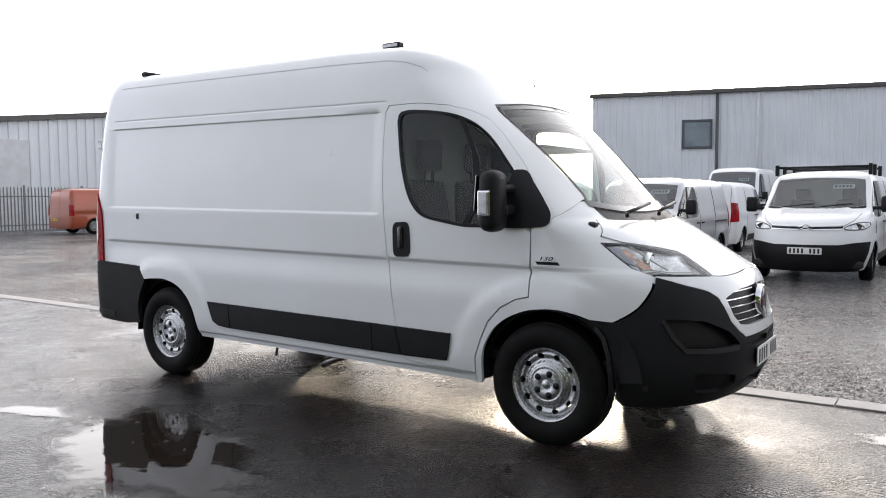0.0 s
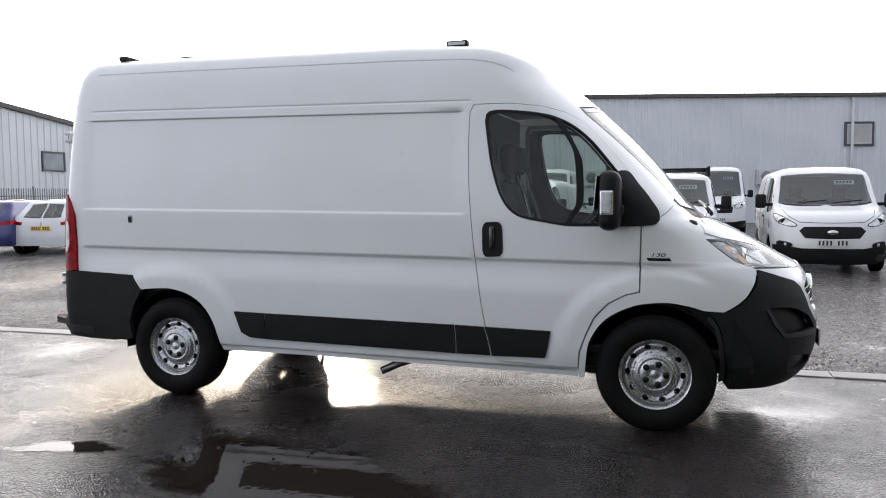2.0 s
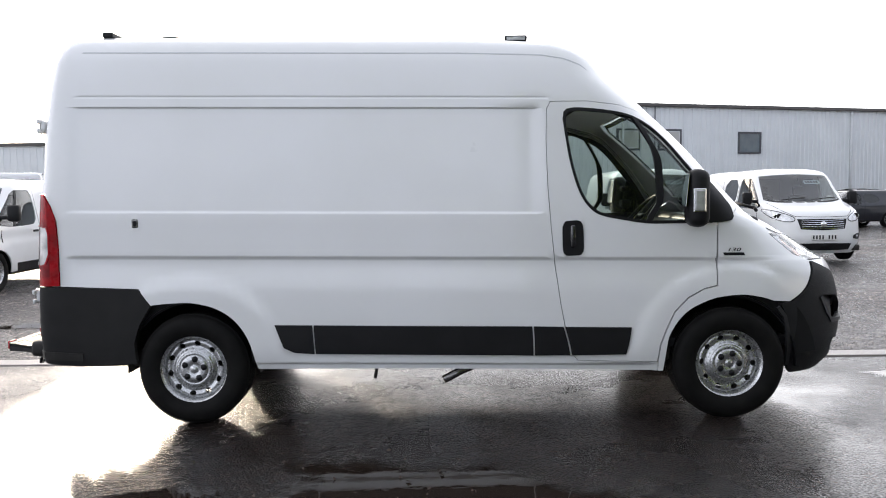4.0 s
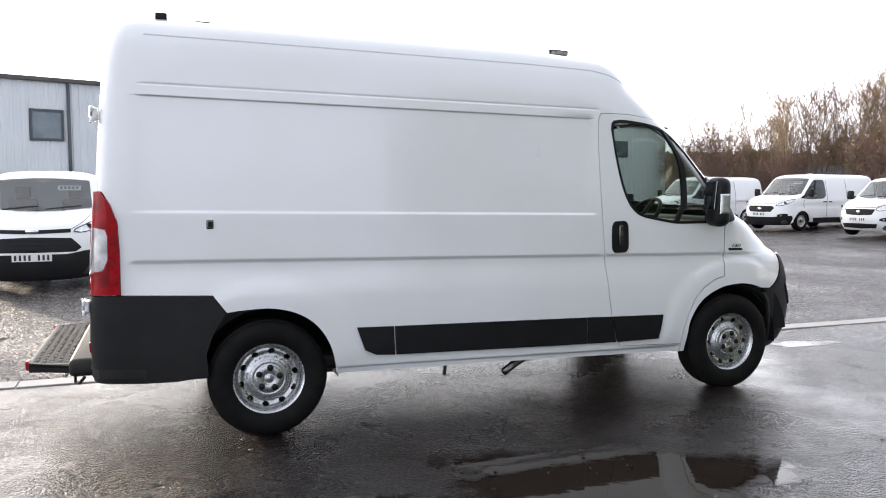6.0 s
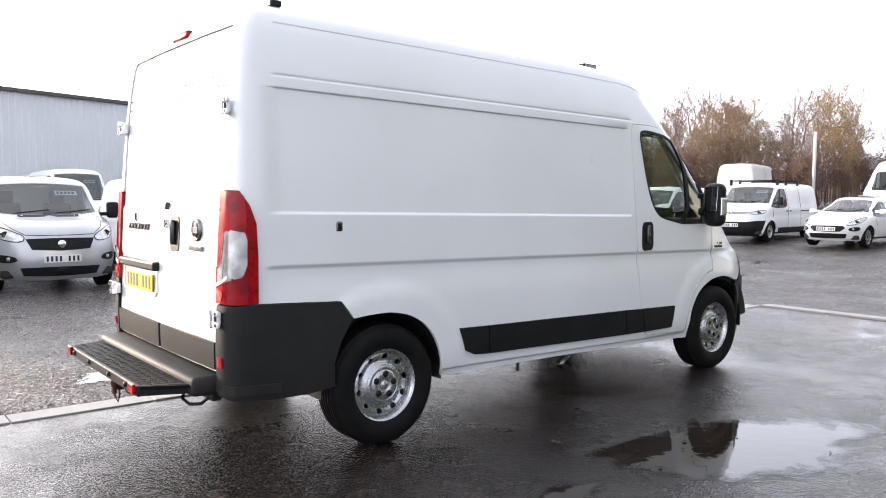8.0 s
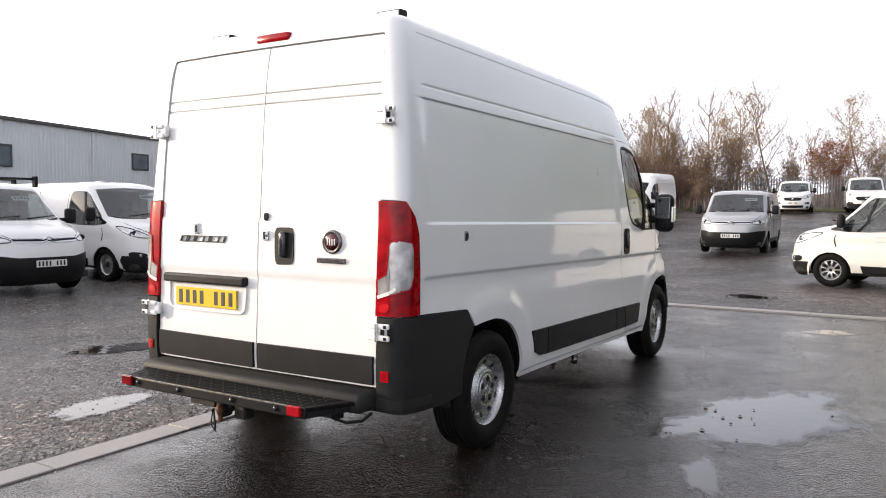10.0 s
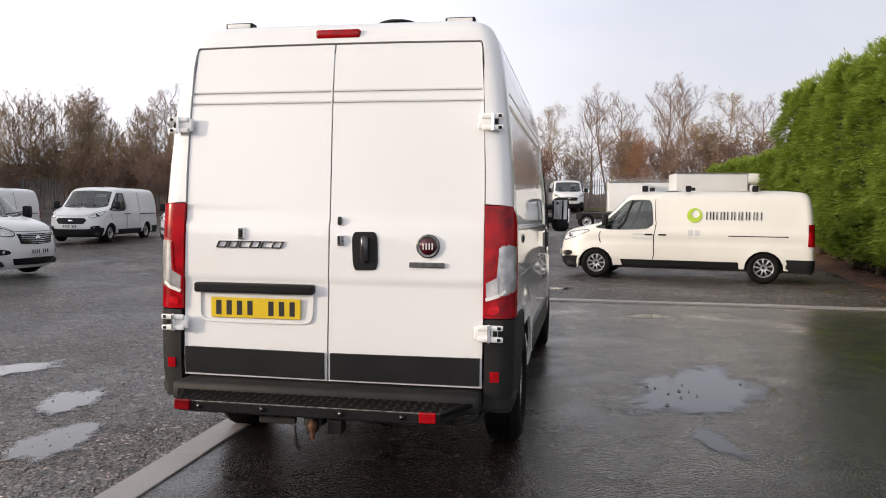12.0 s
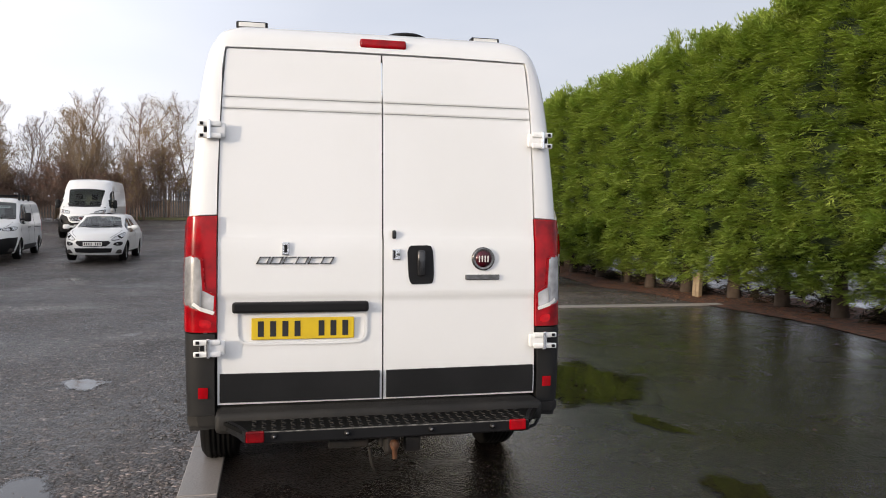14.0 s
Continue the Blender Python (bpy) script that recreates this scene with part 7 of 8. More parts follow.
    raw("emblem", [(a + p[0], b_, c + p[2]) for a, b_, c in v], f, CHROME, gr)
    skin(S, "windscreen", screen, GLASS_B, v0, [], "B", 0.12, 0.12, off=-0.004, thick=0.004)
    skin(S, "scuttle", [n(a_y, sc_b + 0.045), n(0.4 * hw, sc_b + 0.003), n(0, sc_b - 0.005), n(0, sc_b - 0.03), n(0.45 * hw, sc_b - 0.03), n(a_y, sc_b + 0.01)], BLACK, v0, [], "B", 0.1, 0.04, off=0.004, thick=0.01)
    for y0 in (-0.5, 0.1):
        v, f = tube([(cx + 0.05, y0, sc_b + 0.03), (cx + 0.03, y0 + 0.5, sc_b + 0.08)], 0.012, 6)
        raw("wiper", v, f, BLACK, v0)
    for sd in "RL":
        ribbon(S, "bonnet_gap", [n(0.80 * hw, cowl - 0.03), n(0.70 * hw, hood + 0.02), n(0.52 * hw, hood - 0.09), n(0, hood - 0.10)], 0.008, BLACK, v0, sd)
    if not dark_bumper or style in ("crew_van", "city_van", "hatch"):
        lw = [n(a * hw, z) for a, z in [(0.60, 0.40), (0.55, 0.28), (0, 0.27), (0, 0.41)]]
        skin(S, "lower_grille", lw, BLACK, v0, [], "B", 0.08, 0.05, off=0.014, thick=0.012)
    plate_of(v0, "number_plate", PLATEW, (F + 0.022, 0, 0.53 if style != "fleet_van" else 0.57), 1)
    plate_of(v0, "rear_plate", YELLOW, (R - 0.035, 0.35 if not car else 0, 0.62 if not car else 0.70), -1)
    if car:
        skin(S, "rear_window", rg, GLASS_B, v0, [], "B", 0.12, 0.1, off=-0.006, thick=0.003)
    else:
        ribbon(S, "rear_door_gap", [q(0.0, H * 0.93), q(0.0, 0.52)], 0.010, BLACK, v0, "R")
        ribbon(S, "rear_door_gap", [q(0.78 * hw, H * 0.91), q(0.80 * hw, 1.3), q(0.79 * hw, 0.52)], 0.010, BLACK, v0, "R")
        ribbon(S, "rear_door_gap", [q(0.78 * hw, H * 0.91), q(0.80 * hw, 1.3), q(0.79 * hw, 0.52)], 0.010, BLACK, v0, "L")
    # inside and underneath
    b = bmesh.new()
    box(b, (cx - 0.32, -hw * 0.86, 0.7), (cx + 0.05, hw * 0.86, cowl - 0.02), 0.06)
    part("dashboard", b, BLACK, v0)
    for y in (-0.40, 0.40):
        b = bmesh.new()
        sx, sh_ = cx - 1.22, (0.0 if not car else -0.22)
        box(b, (sx, y - 0.23, 0.62 + sh_), (sx + 0.48, y + 0.23, 0.80 + sh_), 0.05)
        box(b, (sx - 0.10, y - 0.22, 0.78 + sh_), (sx + 0.03, y + 0.22, 1.36 + sh_), 0.05)
        box(b, (sx - 0.10, y - 0.12, 1.36 + sh_), (sx - 0.02, y + 0.12, 1.56 + sh_), 0.03)
        part("seat", b, SEATS, v0)
    if not car:
        bx = cx - 1.42 if not crew else R + 0.9
        boxed("bulkhead", (bx - 0.02, -hw * 0.84, 0.4), (bx, hw * 0.84, H * 0.9), GREYP, v0, 0.0)
    b = bmesh.new()
    box(b, (R + 0.15, -hw * 0.86, 0.24), (F - 0.25, hw * 0.86, 0.36), 0.03)
    part("underbody", b, DARKMETAL, v0)
    if card:
        t_ = math.degrees(math.atan2(sc_t - sc_b, cx - M["roof_x"]))
        zc = sc_b + (sc_t - sc_b) * 0.72
        xc = float(S.XF(zc)) - 0.10
        c1 = boxed("price_card", (-0.17, -0.06, -0.002), (0.17, 0.06, 0.002), CARD, v0, 0.0, "pale blue price card inside the windscreen")
        c1.matrix_basis = pose(xc, 0.38, zc, 0, 0, 90) @ pose(0, 0, 0, 90 - (90 - t_), 0, 0)
        bm = bmesh.new()
        for i in range(5):
            box(bm, (-0.14 + i * 0.058, -0.03, 0.002), (-0.10 + i * 0.058, 0.035, 0.004))
        tagged(part("card_print", bm, INK, c1), kind="stuff")
    if rack:
        for x in (-0.9, 0.1, 0.8):
            v, f = tube([(x, -hw * 0.82, H + 0.05), (x, hw * 0.82, H + 0.05)], 0.022, 8)
            rk = raw("roof_bar", v, f, BLACK, v0)
            for sg in (-1, 1):
                boxed("bar_foot", (x - 0.05, sg * hw * 0.80 - 0.03, H - 0.10), (x + 0.05, sg * hw * 0.80 + 0.03, H + 0.10), BLACK, rk, 0.01)
    R_ = 0.335 if not car else 0.305
    for x in (-wb / 2, wb / 2):
        for y in (-(hw - 0.135), hw - 0.135):
            wheel(v0, x, y, R_, 0.205, 0.208, wheels, 13 * (x > 0) + 5 * (y > 0))
    return v0


def stand(ob, x, y, heading, label, category="van", group="parked vans"):
    ob.matrix_basis = pose(x, y, rise(x) + 0.004, 0, 0, heading)
    return tagged(ob, label, category, group)


mid_van = parked("parked_van", "mid_van", WHITE_B, "mid_van", rack=True)
stand(mid_van, 1.5, 11.45, -90, "white mid-size van with a black bumper and black roof bars")
fleet_van = parked("parked_van", "fleet_van", WHITE_B, "fleet_van")
stand(fleet_van, 4.36, 11.72, -91, "white mid-size van with a black grille and dark lower bumper")
crew_van = parked("parked_van", "crew_van", WHITE_B, "crew_van", False, "spokes", crew=True)
stand(crew_van, 7.42, 12.1, -91, "white crew van with side windows and spoked wheel trims")
city_van_s = parked("parked_van", "city_van", SILVER, "city_van", False, "spokes")
stand(city_van_s, -1.48, 10.35, -90, "silver small van with a black grille")
small_van = parked("parked_van", "small_van", WHITE_B, "small_van")
stand(small_van, -4.1, 9.1, -90, "white small van with dark grey bumpers")
stand(copy_thing(small_van, Matrix()), -8.1, 7.55, -88, "white small van with dark bumpers beside the stone yard")
city_van_w = parked("parked_van", "city_van", WHITE_B, "city_van", False, "spokes")
stand(city_van_w, 19.55, 12.25, 187, "white small van with a black grille and dark fog panels")
stand(copy_thing(city_van_w, Matrix()), -2.0, 17.3, 91, "white small van seen from its red rear lamps")
stand(copy_thing(small_van, Matrix()), -6.1, 15.6, 88, "white small van with its rear doors towards the yard")
stand(copy_thing(fleet_van, Matrix()), 19.75, 16.4, 188, "white mid-size van parked nose out with a black grille")
stand(copy_thing(fleet_van, Matrix()), 18.7, 20.9, 188, "white mid-size van at the end of the row")
stand(copy_thing(mid_van, Matrix()), 20.55, 9.1, 187, "white mid-size van with a black bumper in the far row")
grey_crew = parked("parked_van", "mid_van", PALEGREYP, "mid_van", wheels="spokes", crew=True)
stand(grey_crew, 20.1, 1.80, 184, "grey crew van with a black bumper on the stone yard")
large = parked("parked_van", "large", WHITE_B, "large", True)
stand(large, -3.4, 25.4, -88, "large white high-roof van beside the warehouse")
stand(copy_thing(large, Matrix()), 2.9, 26.6, -90, "large white van with a dark grille near the warehouse")
stand(copy_thing(large, Matrix()), 37.5, 19.3, 12, "large white high-roof van behind the row")
second = big_van(False)
stand(second, 29.8, 8.15, 182, "large white panel van with grey bumpers in the far row")
stand(copy_thing(city_van_w, Matrix()), 43.0, 3.3, 184, "small white van by the palisade fence")
stand(copy_thing(fleet_van, Matrix()), 44.0, -0.15, 186, "white van with dark bumper by the palisade fence")
hatch = parked("parked_car", "hatch", WHITE_B, "hatch", False, "spokes", chrome_emblem=False)
stand(hatch, 19.95, 5.75, 181, "white small hatchback with a black oval grille", "car", "parked cars")
hatch_b = parked("parked_car", "hatch", BLUE, "hatch", False, "spokes", card=False)
stand(hatch_b, -16.2, 11.7, 104, "dark blue small hatchback with its tail to the yard", "car", "parked cars")
stand(copy_thing(hatch, Matrix()), -14.75, 12.3, 104, "white small hatchback with red rear lamps", "car", "parked cars")
hatch_n = parked("parked_car", "hatch", NAVY, "hatch", False, "spokes", card=False)
stand(hatch_n, 15.2, 24.2, 188, "dark small car at the end of the row", "car", "parked cars")
orange = parked("parked_van", "fleet_van", ORANGE, "fleet_van", False, "spokes", crew=True, card=False)
stand(orange, -28.4, 15.9, 88, "burnt orange crew van with alloy wheels")

# the sign-written van by the hedge
works = parked("parked_van", "longvan", CREAM, "crew_van", True, "spokes", card=False)
stand(works, 11.7, -3.50, 79.2, "white works van with green emblem and dark lettering bars")


def on_flank(S, name, outlines, m, parent, off=0.006):
    for o in outlines:
        skin(S, name, [S.side(*p) for p in o], m, parent, [], "L", 0.06, 0.06, off=off, thick=0.006)


LS = SHELLS["longvan"]
swirl = [(-0.35 + 0.155 * math.cos(a), 1.42 + 0.155 * math.sin(a)) for a in [2 * math.pi * i / 28 for i in range(28)]]
core = [(-0.37 + 0.085 * math.cos(a), 1.45 + 0.085 * math.sin(a)) for a in [2 * math.pi * i / 20 for i in range(20)]]
skin(LS, "green_emblem", [LS.side(*p) for p in swirl], LIME, works, [[LS.side(*p) for p in core]], "L", 0.04, 0.04, off=0.004, thick=0.005, label="lime green ring emblem")
letters = []
for i, w in enumerate((0.09, 0.03, 0.10, 0.03, 0.10, 0.10, 0.10, 0.11, 0.10)):
    x0 = -0.59 - sum((0.09, 0.03, 0.10, 0.03, 0.10, 0.10, 0.10, 0.11, 0.10)[:i]) - i * 0.042
    if w < 0.05:
        letters.append([(x0, 1.33), (x0, 1.50), (x0 - 0.022, 1.50), (x0 - 0.022, 1.33)])
    else:
        letters += [[(x0, 1.33), (x0, 1.50), (x0 - 0.018, 1.50), (x0 - 0.018, 1.33)], [(x0 - w + 0.018, 1.33), (x0 - w + 0.018, 1.50), (x0 - w, 1.50), (x0 - w, 1.33)]]
on_flank(LS, "lettering_bar", letters, PLASTIC, works)
on_flank(LS, "small_print", [[(0.62, 0.98), (0.62, 1.01), (0.95, 1.01), (0.95, 0.98)], [(0.50, 0.90), (0.50, 0.92), (0.95, 0.92), (0.95, 0.90)], [(-0.47, 0.98), (-0.47, 1.10), (-0.37, 1.10), (-0.37, 0.98)], [(-0.33, 0.98), (-0.33, 1.10), (-0.23, 1.10), (-0.23, 0.98)],
                               [(-0.47, 0.93), (-0.47, 0.945), (-0.23, 0.945), (-0.23, 0.93)]], PALEGREY, works)
for x in (-1.55, -0.2, 0.72):
    for sg in (-1, 1):
        boxed("roof_bar_foot", (x - 0.06, sg * 0.74 - 0.05, 1.93), (x + 0.06, sg * 0.74 + 0.05, 2.06), BLACK, works, 0.015)


# ---------- box vans ----------
def box_truck(length, width, tall, cab=True):
    t = new("box_van")
    b = bmesh.new()
    box(b, (-length / 2, -width / 2, 0.75), (length / 2, width / 2, 0.75 + tall), 0.04)
    body = part("box_body", b, WHITE_B, t, "plain white box body")
    for sg in (-1, 1):
        for z in (0.77, 0.73 + tall):
            boxed("edge_rail", (-length / 2, sg * width / 2 - 0.01, z - 0.03), (length / 2, sg * width / 2 + 0.012, z + 0.03), GALV, body, 0.004)
    boxed("chassis", (-length / 2, -0.45, 0.45), (length / 2 + 1.4, 0.45, 0.72), DARKMETAL, t, 0.02)
    if cab:
        b = bmesh.new()
        box(b, (length / 2 + 0.05, -0.98, 0.45), (length / 2 + 1.75, 0.98, 1.25), 0.14, seg=3)
        vs = box(b, (length / 2 + 0.05, -0.94, 1.2), (length / 2 + 1.25, 0.94, 2.05), 0.10, seg=3)
        part("cab", b, WHITE_B, t, "", True)
        boxed("cab_windscreen", (0, -0.80, 0), (0.02, 0.80, 0.72), DARKGLASS, t, 0.008, turn=pose(length / 2 + 1.33, 0, 1.28, 0, -22, 0))
        boxed("cab_bumper", (length / 2 + 1.68, -0.97, 0.4), (length / 2 + 1.80, 0.97, 0.72), PLASTIC, t, 0.04)
        b = bmesh.new()
        box(b, (length / 2 - 0.1, -width / 2, 2.05), (length / 2 + 1.0, width / 2, 0.75 + tall), 0.16, seg=3)
        part("luton_front", b, WHITE_B, t, "", True)
    for x in (-length / 2 + 0.7, length / 2 + 0.95):
        for y in (-0.82, 0.82):
            wheel(t, x, y, 0.34, 0.21, 0.21, "plain")
    return t


truck = box_truck(2.8, 2.0, 1.75)
stand(truck, 27.0, -6.3, -88, "white box-bodied van parked beyond the hedge", "box van", "box vans")
truck2 = box_truck(1.5, 1.3, 1.35, False)
stand(truck2, 30.3, -4.5, 92, "small white box body standing on a chassis", "box van", "box vans")
stand(copy_thing(truck2, Matrix()), 29.3, -3.1, 92, "off-white box body with faded lettering", "box van", "box vans")
stand(copy_thing(truck, Matrix()), -21.5, 21.5, -62, "white coachbuilt van with an overhanging front", "box van", "box vans")
stand(copy_thing(truck, Matrix()), -17.5, 25.5, -66, "white coachbuilt van beside another", "box van", "box vans")


# ---------- hedge ----------
LEAF_A = mat("conifer_green", (0.17, 0.26, 0.045), 0.55, grain=5, amount=0.1, second=(0.38, 0.45, 0.10), mottle=2.6, spec=0.25)
lt = LEAF_A.node_tree
thin, blend = lt.nodes.new("ShaderNodeBsdfTranslucent"), lt.nodes.new("ShaderNodeMixShader")
thin.inputs[0].default_value, blend.inputs[0].default_value = (0.32, 0.42, 0.05, 1), 0.4
lt.links.new(lt.nodes["Principled BSDF"].outputs[0], blend.inputs[1])
lt.links.new(thin.outputs[0], blend.inputs[2])
lt.links.new(blend.outputs[0], lt.nodes["Material Output"].inputs[0])
# each spray a little lighter or darker than the next
geo, span_, tint = lt.nodes.new("ShaderNodeNewGeometry"), lt.nodes.new("ShaderNodeMapRange"), lt.nodes.new("ShaderNodeMix")
tint.data_type, tint.blend_type = "RGBA", "MULTIPLY"
tint.inputs[0].default_value = 1.0
span_.inputs[3].default_value, span_.inputs[4].default_value = 0.4, 1.5
lt.links.new(geo.outputs["Random Per Island"], span_.inputs[0])
lt.links.new(lt.nodes["Principled BSDF"].inputs["Base Color"].links[0].from_socket, tint.inputs[6])
lt.links.new(span_.outputs[0], tint.inputs[7])
lt.links.new(tint.outputs[2], lt.nodes["Principled BSDF"].inputs["Base Color"])
LEAF_SHADE = mat("conifer_shade", (0.018, 0.034, 0.010), 0.8, grain=6, amount=0.1, second=(0.03, 0.05, 0.014), mottle=1.4)
LEAF_BROWN = mat("dark_brown_conifer", (0.022, 0.018, 0.010), 0.9, grain=6, amount=0.08, second=(0.04, 0.03, 0.016), mottle=1.4, spec=0.1)
BARK = mat("brown_bark", (0.06, 0.042, 0.03), 0.85, grain=30, amount=0.1, bump=0.01, second=(0.10, 0.07, 0.05), mottle=6)
TWIG = mat("winter_twigs", (0.20, 0.135, 0.105), 0.85, grain=20, amount=0.1, second=(0.29, 0.205, 0.16), mottle=0.6)
BIRCH = mat("pale_twigs", (0.36, 0.265, 0.165), 0.85, grain=20, amount=0.1, second=(0.25, 0.165, 0.11), mottle=0.6)
RUSSET = mat("russet_leaves", (0.27, 0.085, 0.02), 0.75, grain=8, amount=0.1, second=(0.36, 0.15, 0.035), mottle=0.9)
OLIVE = mat("ochre_scrub", (0.26, 0.19, 0.075), 0.8, grain=8, amount=0.1, second=(0.34, 0.225, 0.095), mottle=0.7)
REDTWIG = mat("reddish_scrub", (0.28, 0.145, 0.10), 0.85, grain=8, amount=0.1, second=(0.21, 0.125, 0.09), mottle=0.7)


def hedge_conifer(seed, w=1.9, tall=4.9, deep=1.5, sprays=16500):
    """One clipped conifer of the hedge: trunk, dark inside and thousands of drooping sprays. It faces +y."""
    rnd = np.random.RandomState(seed)
    t = new("hedge_conifer")
    pts = [(0, 0, -0.05), (0.03, -0.02, 0.5), (0.0, 0.02, 1.4), (0.02, 0, 3.0)]
    v, f = tube(pts, 0.1, 9, [0.15, 0.11, 0.09, 0.04])
    raw("trunk", v, f, BARK, t)
    # the inside, a lumpy mass coloured dark for the shade behind the sprays
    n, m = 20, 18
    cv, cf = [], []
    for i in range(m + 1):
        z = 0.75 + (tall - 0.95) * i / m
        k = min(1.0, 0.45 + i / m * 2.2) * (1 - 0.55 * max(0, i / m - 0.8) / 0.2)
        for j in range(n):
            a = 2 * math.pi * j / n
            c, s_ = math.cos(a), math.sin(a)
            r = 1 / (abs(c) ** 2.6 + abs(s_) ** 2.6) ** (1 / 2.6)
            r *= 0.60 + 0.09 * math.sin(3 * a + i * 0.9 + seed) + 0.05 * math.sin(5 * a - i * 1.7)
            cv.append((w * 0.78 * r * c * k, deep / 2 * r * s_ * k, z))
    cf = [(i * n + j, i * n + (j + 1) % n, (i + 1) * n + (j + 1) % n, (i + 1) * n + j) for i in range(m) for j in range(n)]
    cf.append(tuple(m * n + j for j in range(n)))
    raw("inner_foliage", cv, cf, LEAF_SHADE, t)
    # tufts over the front, top and a little of the back, each a fan of drooping sprays
    V, Fc, low_f = [], [], []
    tufts = []
    for gz in np.arange(0.5, tall - 0.05, 0.19):
        for gx in np.arange(-w / 2, w / 2, 0.20):
            tufts.append((gx + rnd.uniform(-0.11, 0.11), gz + rnd.uniform(-0.10, 0.10), 1))
    tufts += [(rnd.uniform(-w / 2, w / 2), 0.05 + (tall - 0.3) * rnd.rand() ** 1.5, -1) for _ in range(70)]
    tufts += [(rnd.uniform(-w / 2, w / 2), tall - 0.3 + 0.3 * rnd.rand(), 0) for _ in range(58)]
    each = sprays // len(tufts)
    for x, z, face in tufts:
        low = min(1.0, 0.62 + (z - 0.5) / 1.2)
        lump = 0.09 * math.sin(x * 3.3 + seed * 2 + z * 1.7) + 0.07 * math.sin(z * 5.3 + x * 2.0 + seed)
        if face:
            y = face * (deep / 2 * low * (1 - 0.35 * max(0, z - tall + 0.8) / 0.8) + lump - 0.30 * abs(2 * x / w) ** 3.5 + rnd.uniform(-0.15, 0.10))
            axis = np.array([rnd.normal(0, 0.40), face * 1.0, rnd.normal(0.10, 0.16)])
        else:
            y = rnd.uniform(-deep / 2, deep / 2) * 0.9
            z += lump + 0.75 * max(0, rnd.rand() - 0.70)
            axis = np.array([rnd.normal(0, 0.35), rnd.uniform(-0.2, 0.6), rnd.uniform(0.6, 1.2)])
        axis /= np.linalg.norm(axis)
        heart = np.array([x, y, z]) - axis * 0.13
        big = rnd.uniform(0.75, 1.25)
        for k in range(each):
            out = axis + rnd.normal(0, 0.42, 3) * np.array([1.3, 0.6, 0.5 if face else 1.0])
            out /= np.linalg.norm(out)
            side = np.cross(out, (0, 0, 1.0)) + rnd.normal(0, 0.2, 3)
            side /= max(np.linalg.norm(side), 1e-6)
            L, wd = rnd.uniform(0.10, 0.24) * big, rnd.uniform(0.008, 0.014)
            p = heart + out * rnd.uniform(0.0, 0.12) + rnd.normal(0, 0.05, 3)
            droop = np.array([0, 0, (-0.16 + 0.22 * rnd.rand()) * L])
            flat = np.array([rnd.normal(0, 0.35), rnd.normal(0, 0.35), 1.0])
            for n_, a in enumerate((0.62, -0.62, 0.5, -0.5, 0.0)):
                d = out * math.cos(a) + side * math.sin(a)
                l2 = L * (0.62 - 0.06 * n_)
                root = p + (out * L + droop) * (0.0, 0.14, 0.30, 0.44, 0.55)[n_]
                e = np.cross(d, flat)
                e = e / max(np.linalg.norm(e), 1e-6) * wd
                b = len(V)
                V += [tuple(root + d * l2 * 0.15 + e), tuple(root + d * l2 + droop * 0.6), tuple(root + d * l2 * 0.15 - e)]
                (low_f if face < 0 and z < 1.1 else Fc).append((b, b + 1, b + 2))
    tagged(raw("back_skirt", V, low_f, LEAF_BROWN, t, "dark brown sprays low at the back of the conifer", smooth=False), kind="stuff")
    tagged(raw("foliage", V, Fc, LEAF_A, t, "dense green feathery sprays", smooth=False), kind="stuff")
    return t


hedge_kinds = [hedge_conifer(s_, tall=4.95 + 0.15 * s_) for s_ in range(3)]
HEDGE = [(2.1 + 1.55 * i, -8.15 + 0.09 * math.sin(i * 1.7) + (-0.38 if i > 8 else 0)) for i in range(13)]
for i, (x, y) in enumerate(HEDGE):
    o = hedge_kinds[i] if i < 3 else copy_thing(hedge_kinds[i % 3], Matrix())
    m_ = pose(x, y, rise(x), 0, 0, (-4, 3, 0, 5)[i % 4]) @ Matrix.Diagonal((1.0, 1.0, 1.0 + 0.035 * math.sin(i * 2.3), 1))
    o.matrix_basis = m_
    tagged(o, "tall clipped green conifer in a hedge with a bare trunk", "conifer", "conifer hedge")
for i in range(7):
    o = copy_thing(hedge_kinds[(i + 1) % 3], Matrix())
    o.matrix_basis = pose(23.5 + 2.0 * i, -9.0 + 0.1 * i, rise(24), 0, 0, 4) @ Matrix.Diagonal((1.1, 1.0, 0.66, 1))
    tagged(o, "lower clipped green conifer further along the hedge", "conifer", "conifer hedge")

bed = [(x, y, rise(x) + 0.012 + 0.03 * math.exp(-((y + 8.2) / 0.5) ** 2)) for x in np.arange(0, 42, 1.0) for y in (-9.6, -8.8, -8.2, -7.6, -7.15 + 0.0)]
bed = [(x, y + (0.12 * math.sin(x * 1.3) if k % 5 == 4 else 0), z) for k, (x, y, z) in enumerate(bed)]
tagged(raw("hedge_bed", bed, [(i * 5 + j, (i + 1) * 5 + j, (i + 1) * 5 + j + 1, i * 5 + j + 1) for i in range(41) for j in range(4)], EARTH), "rust-brown strip of needle litter under the hedge", "ground", kind="structure")


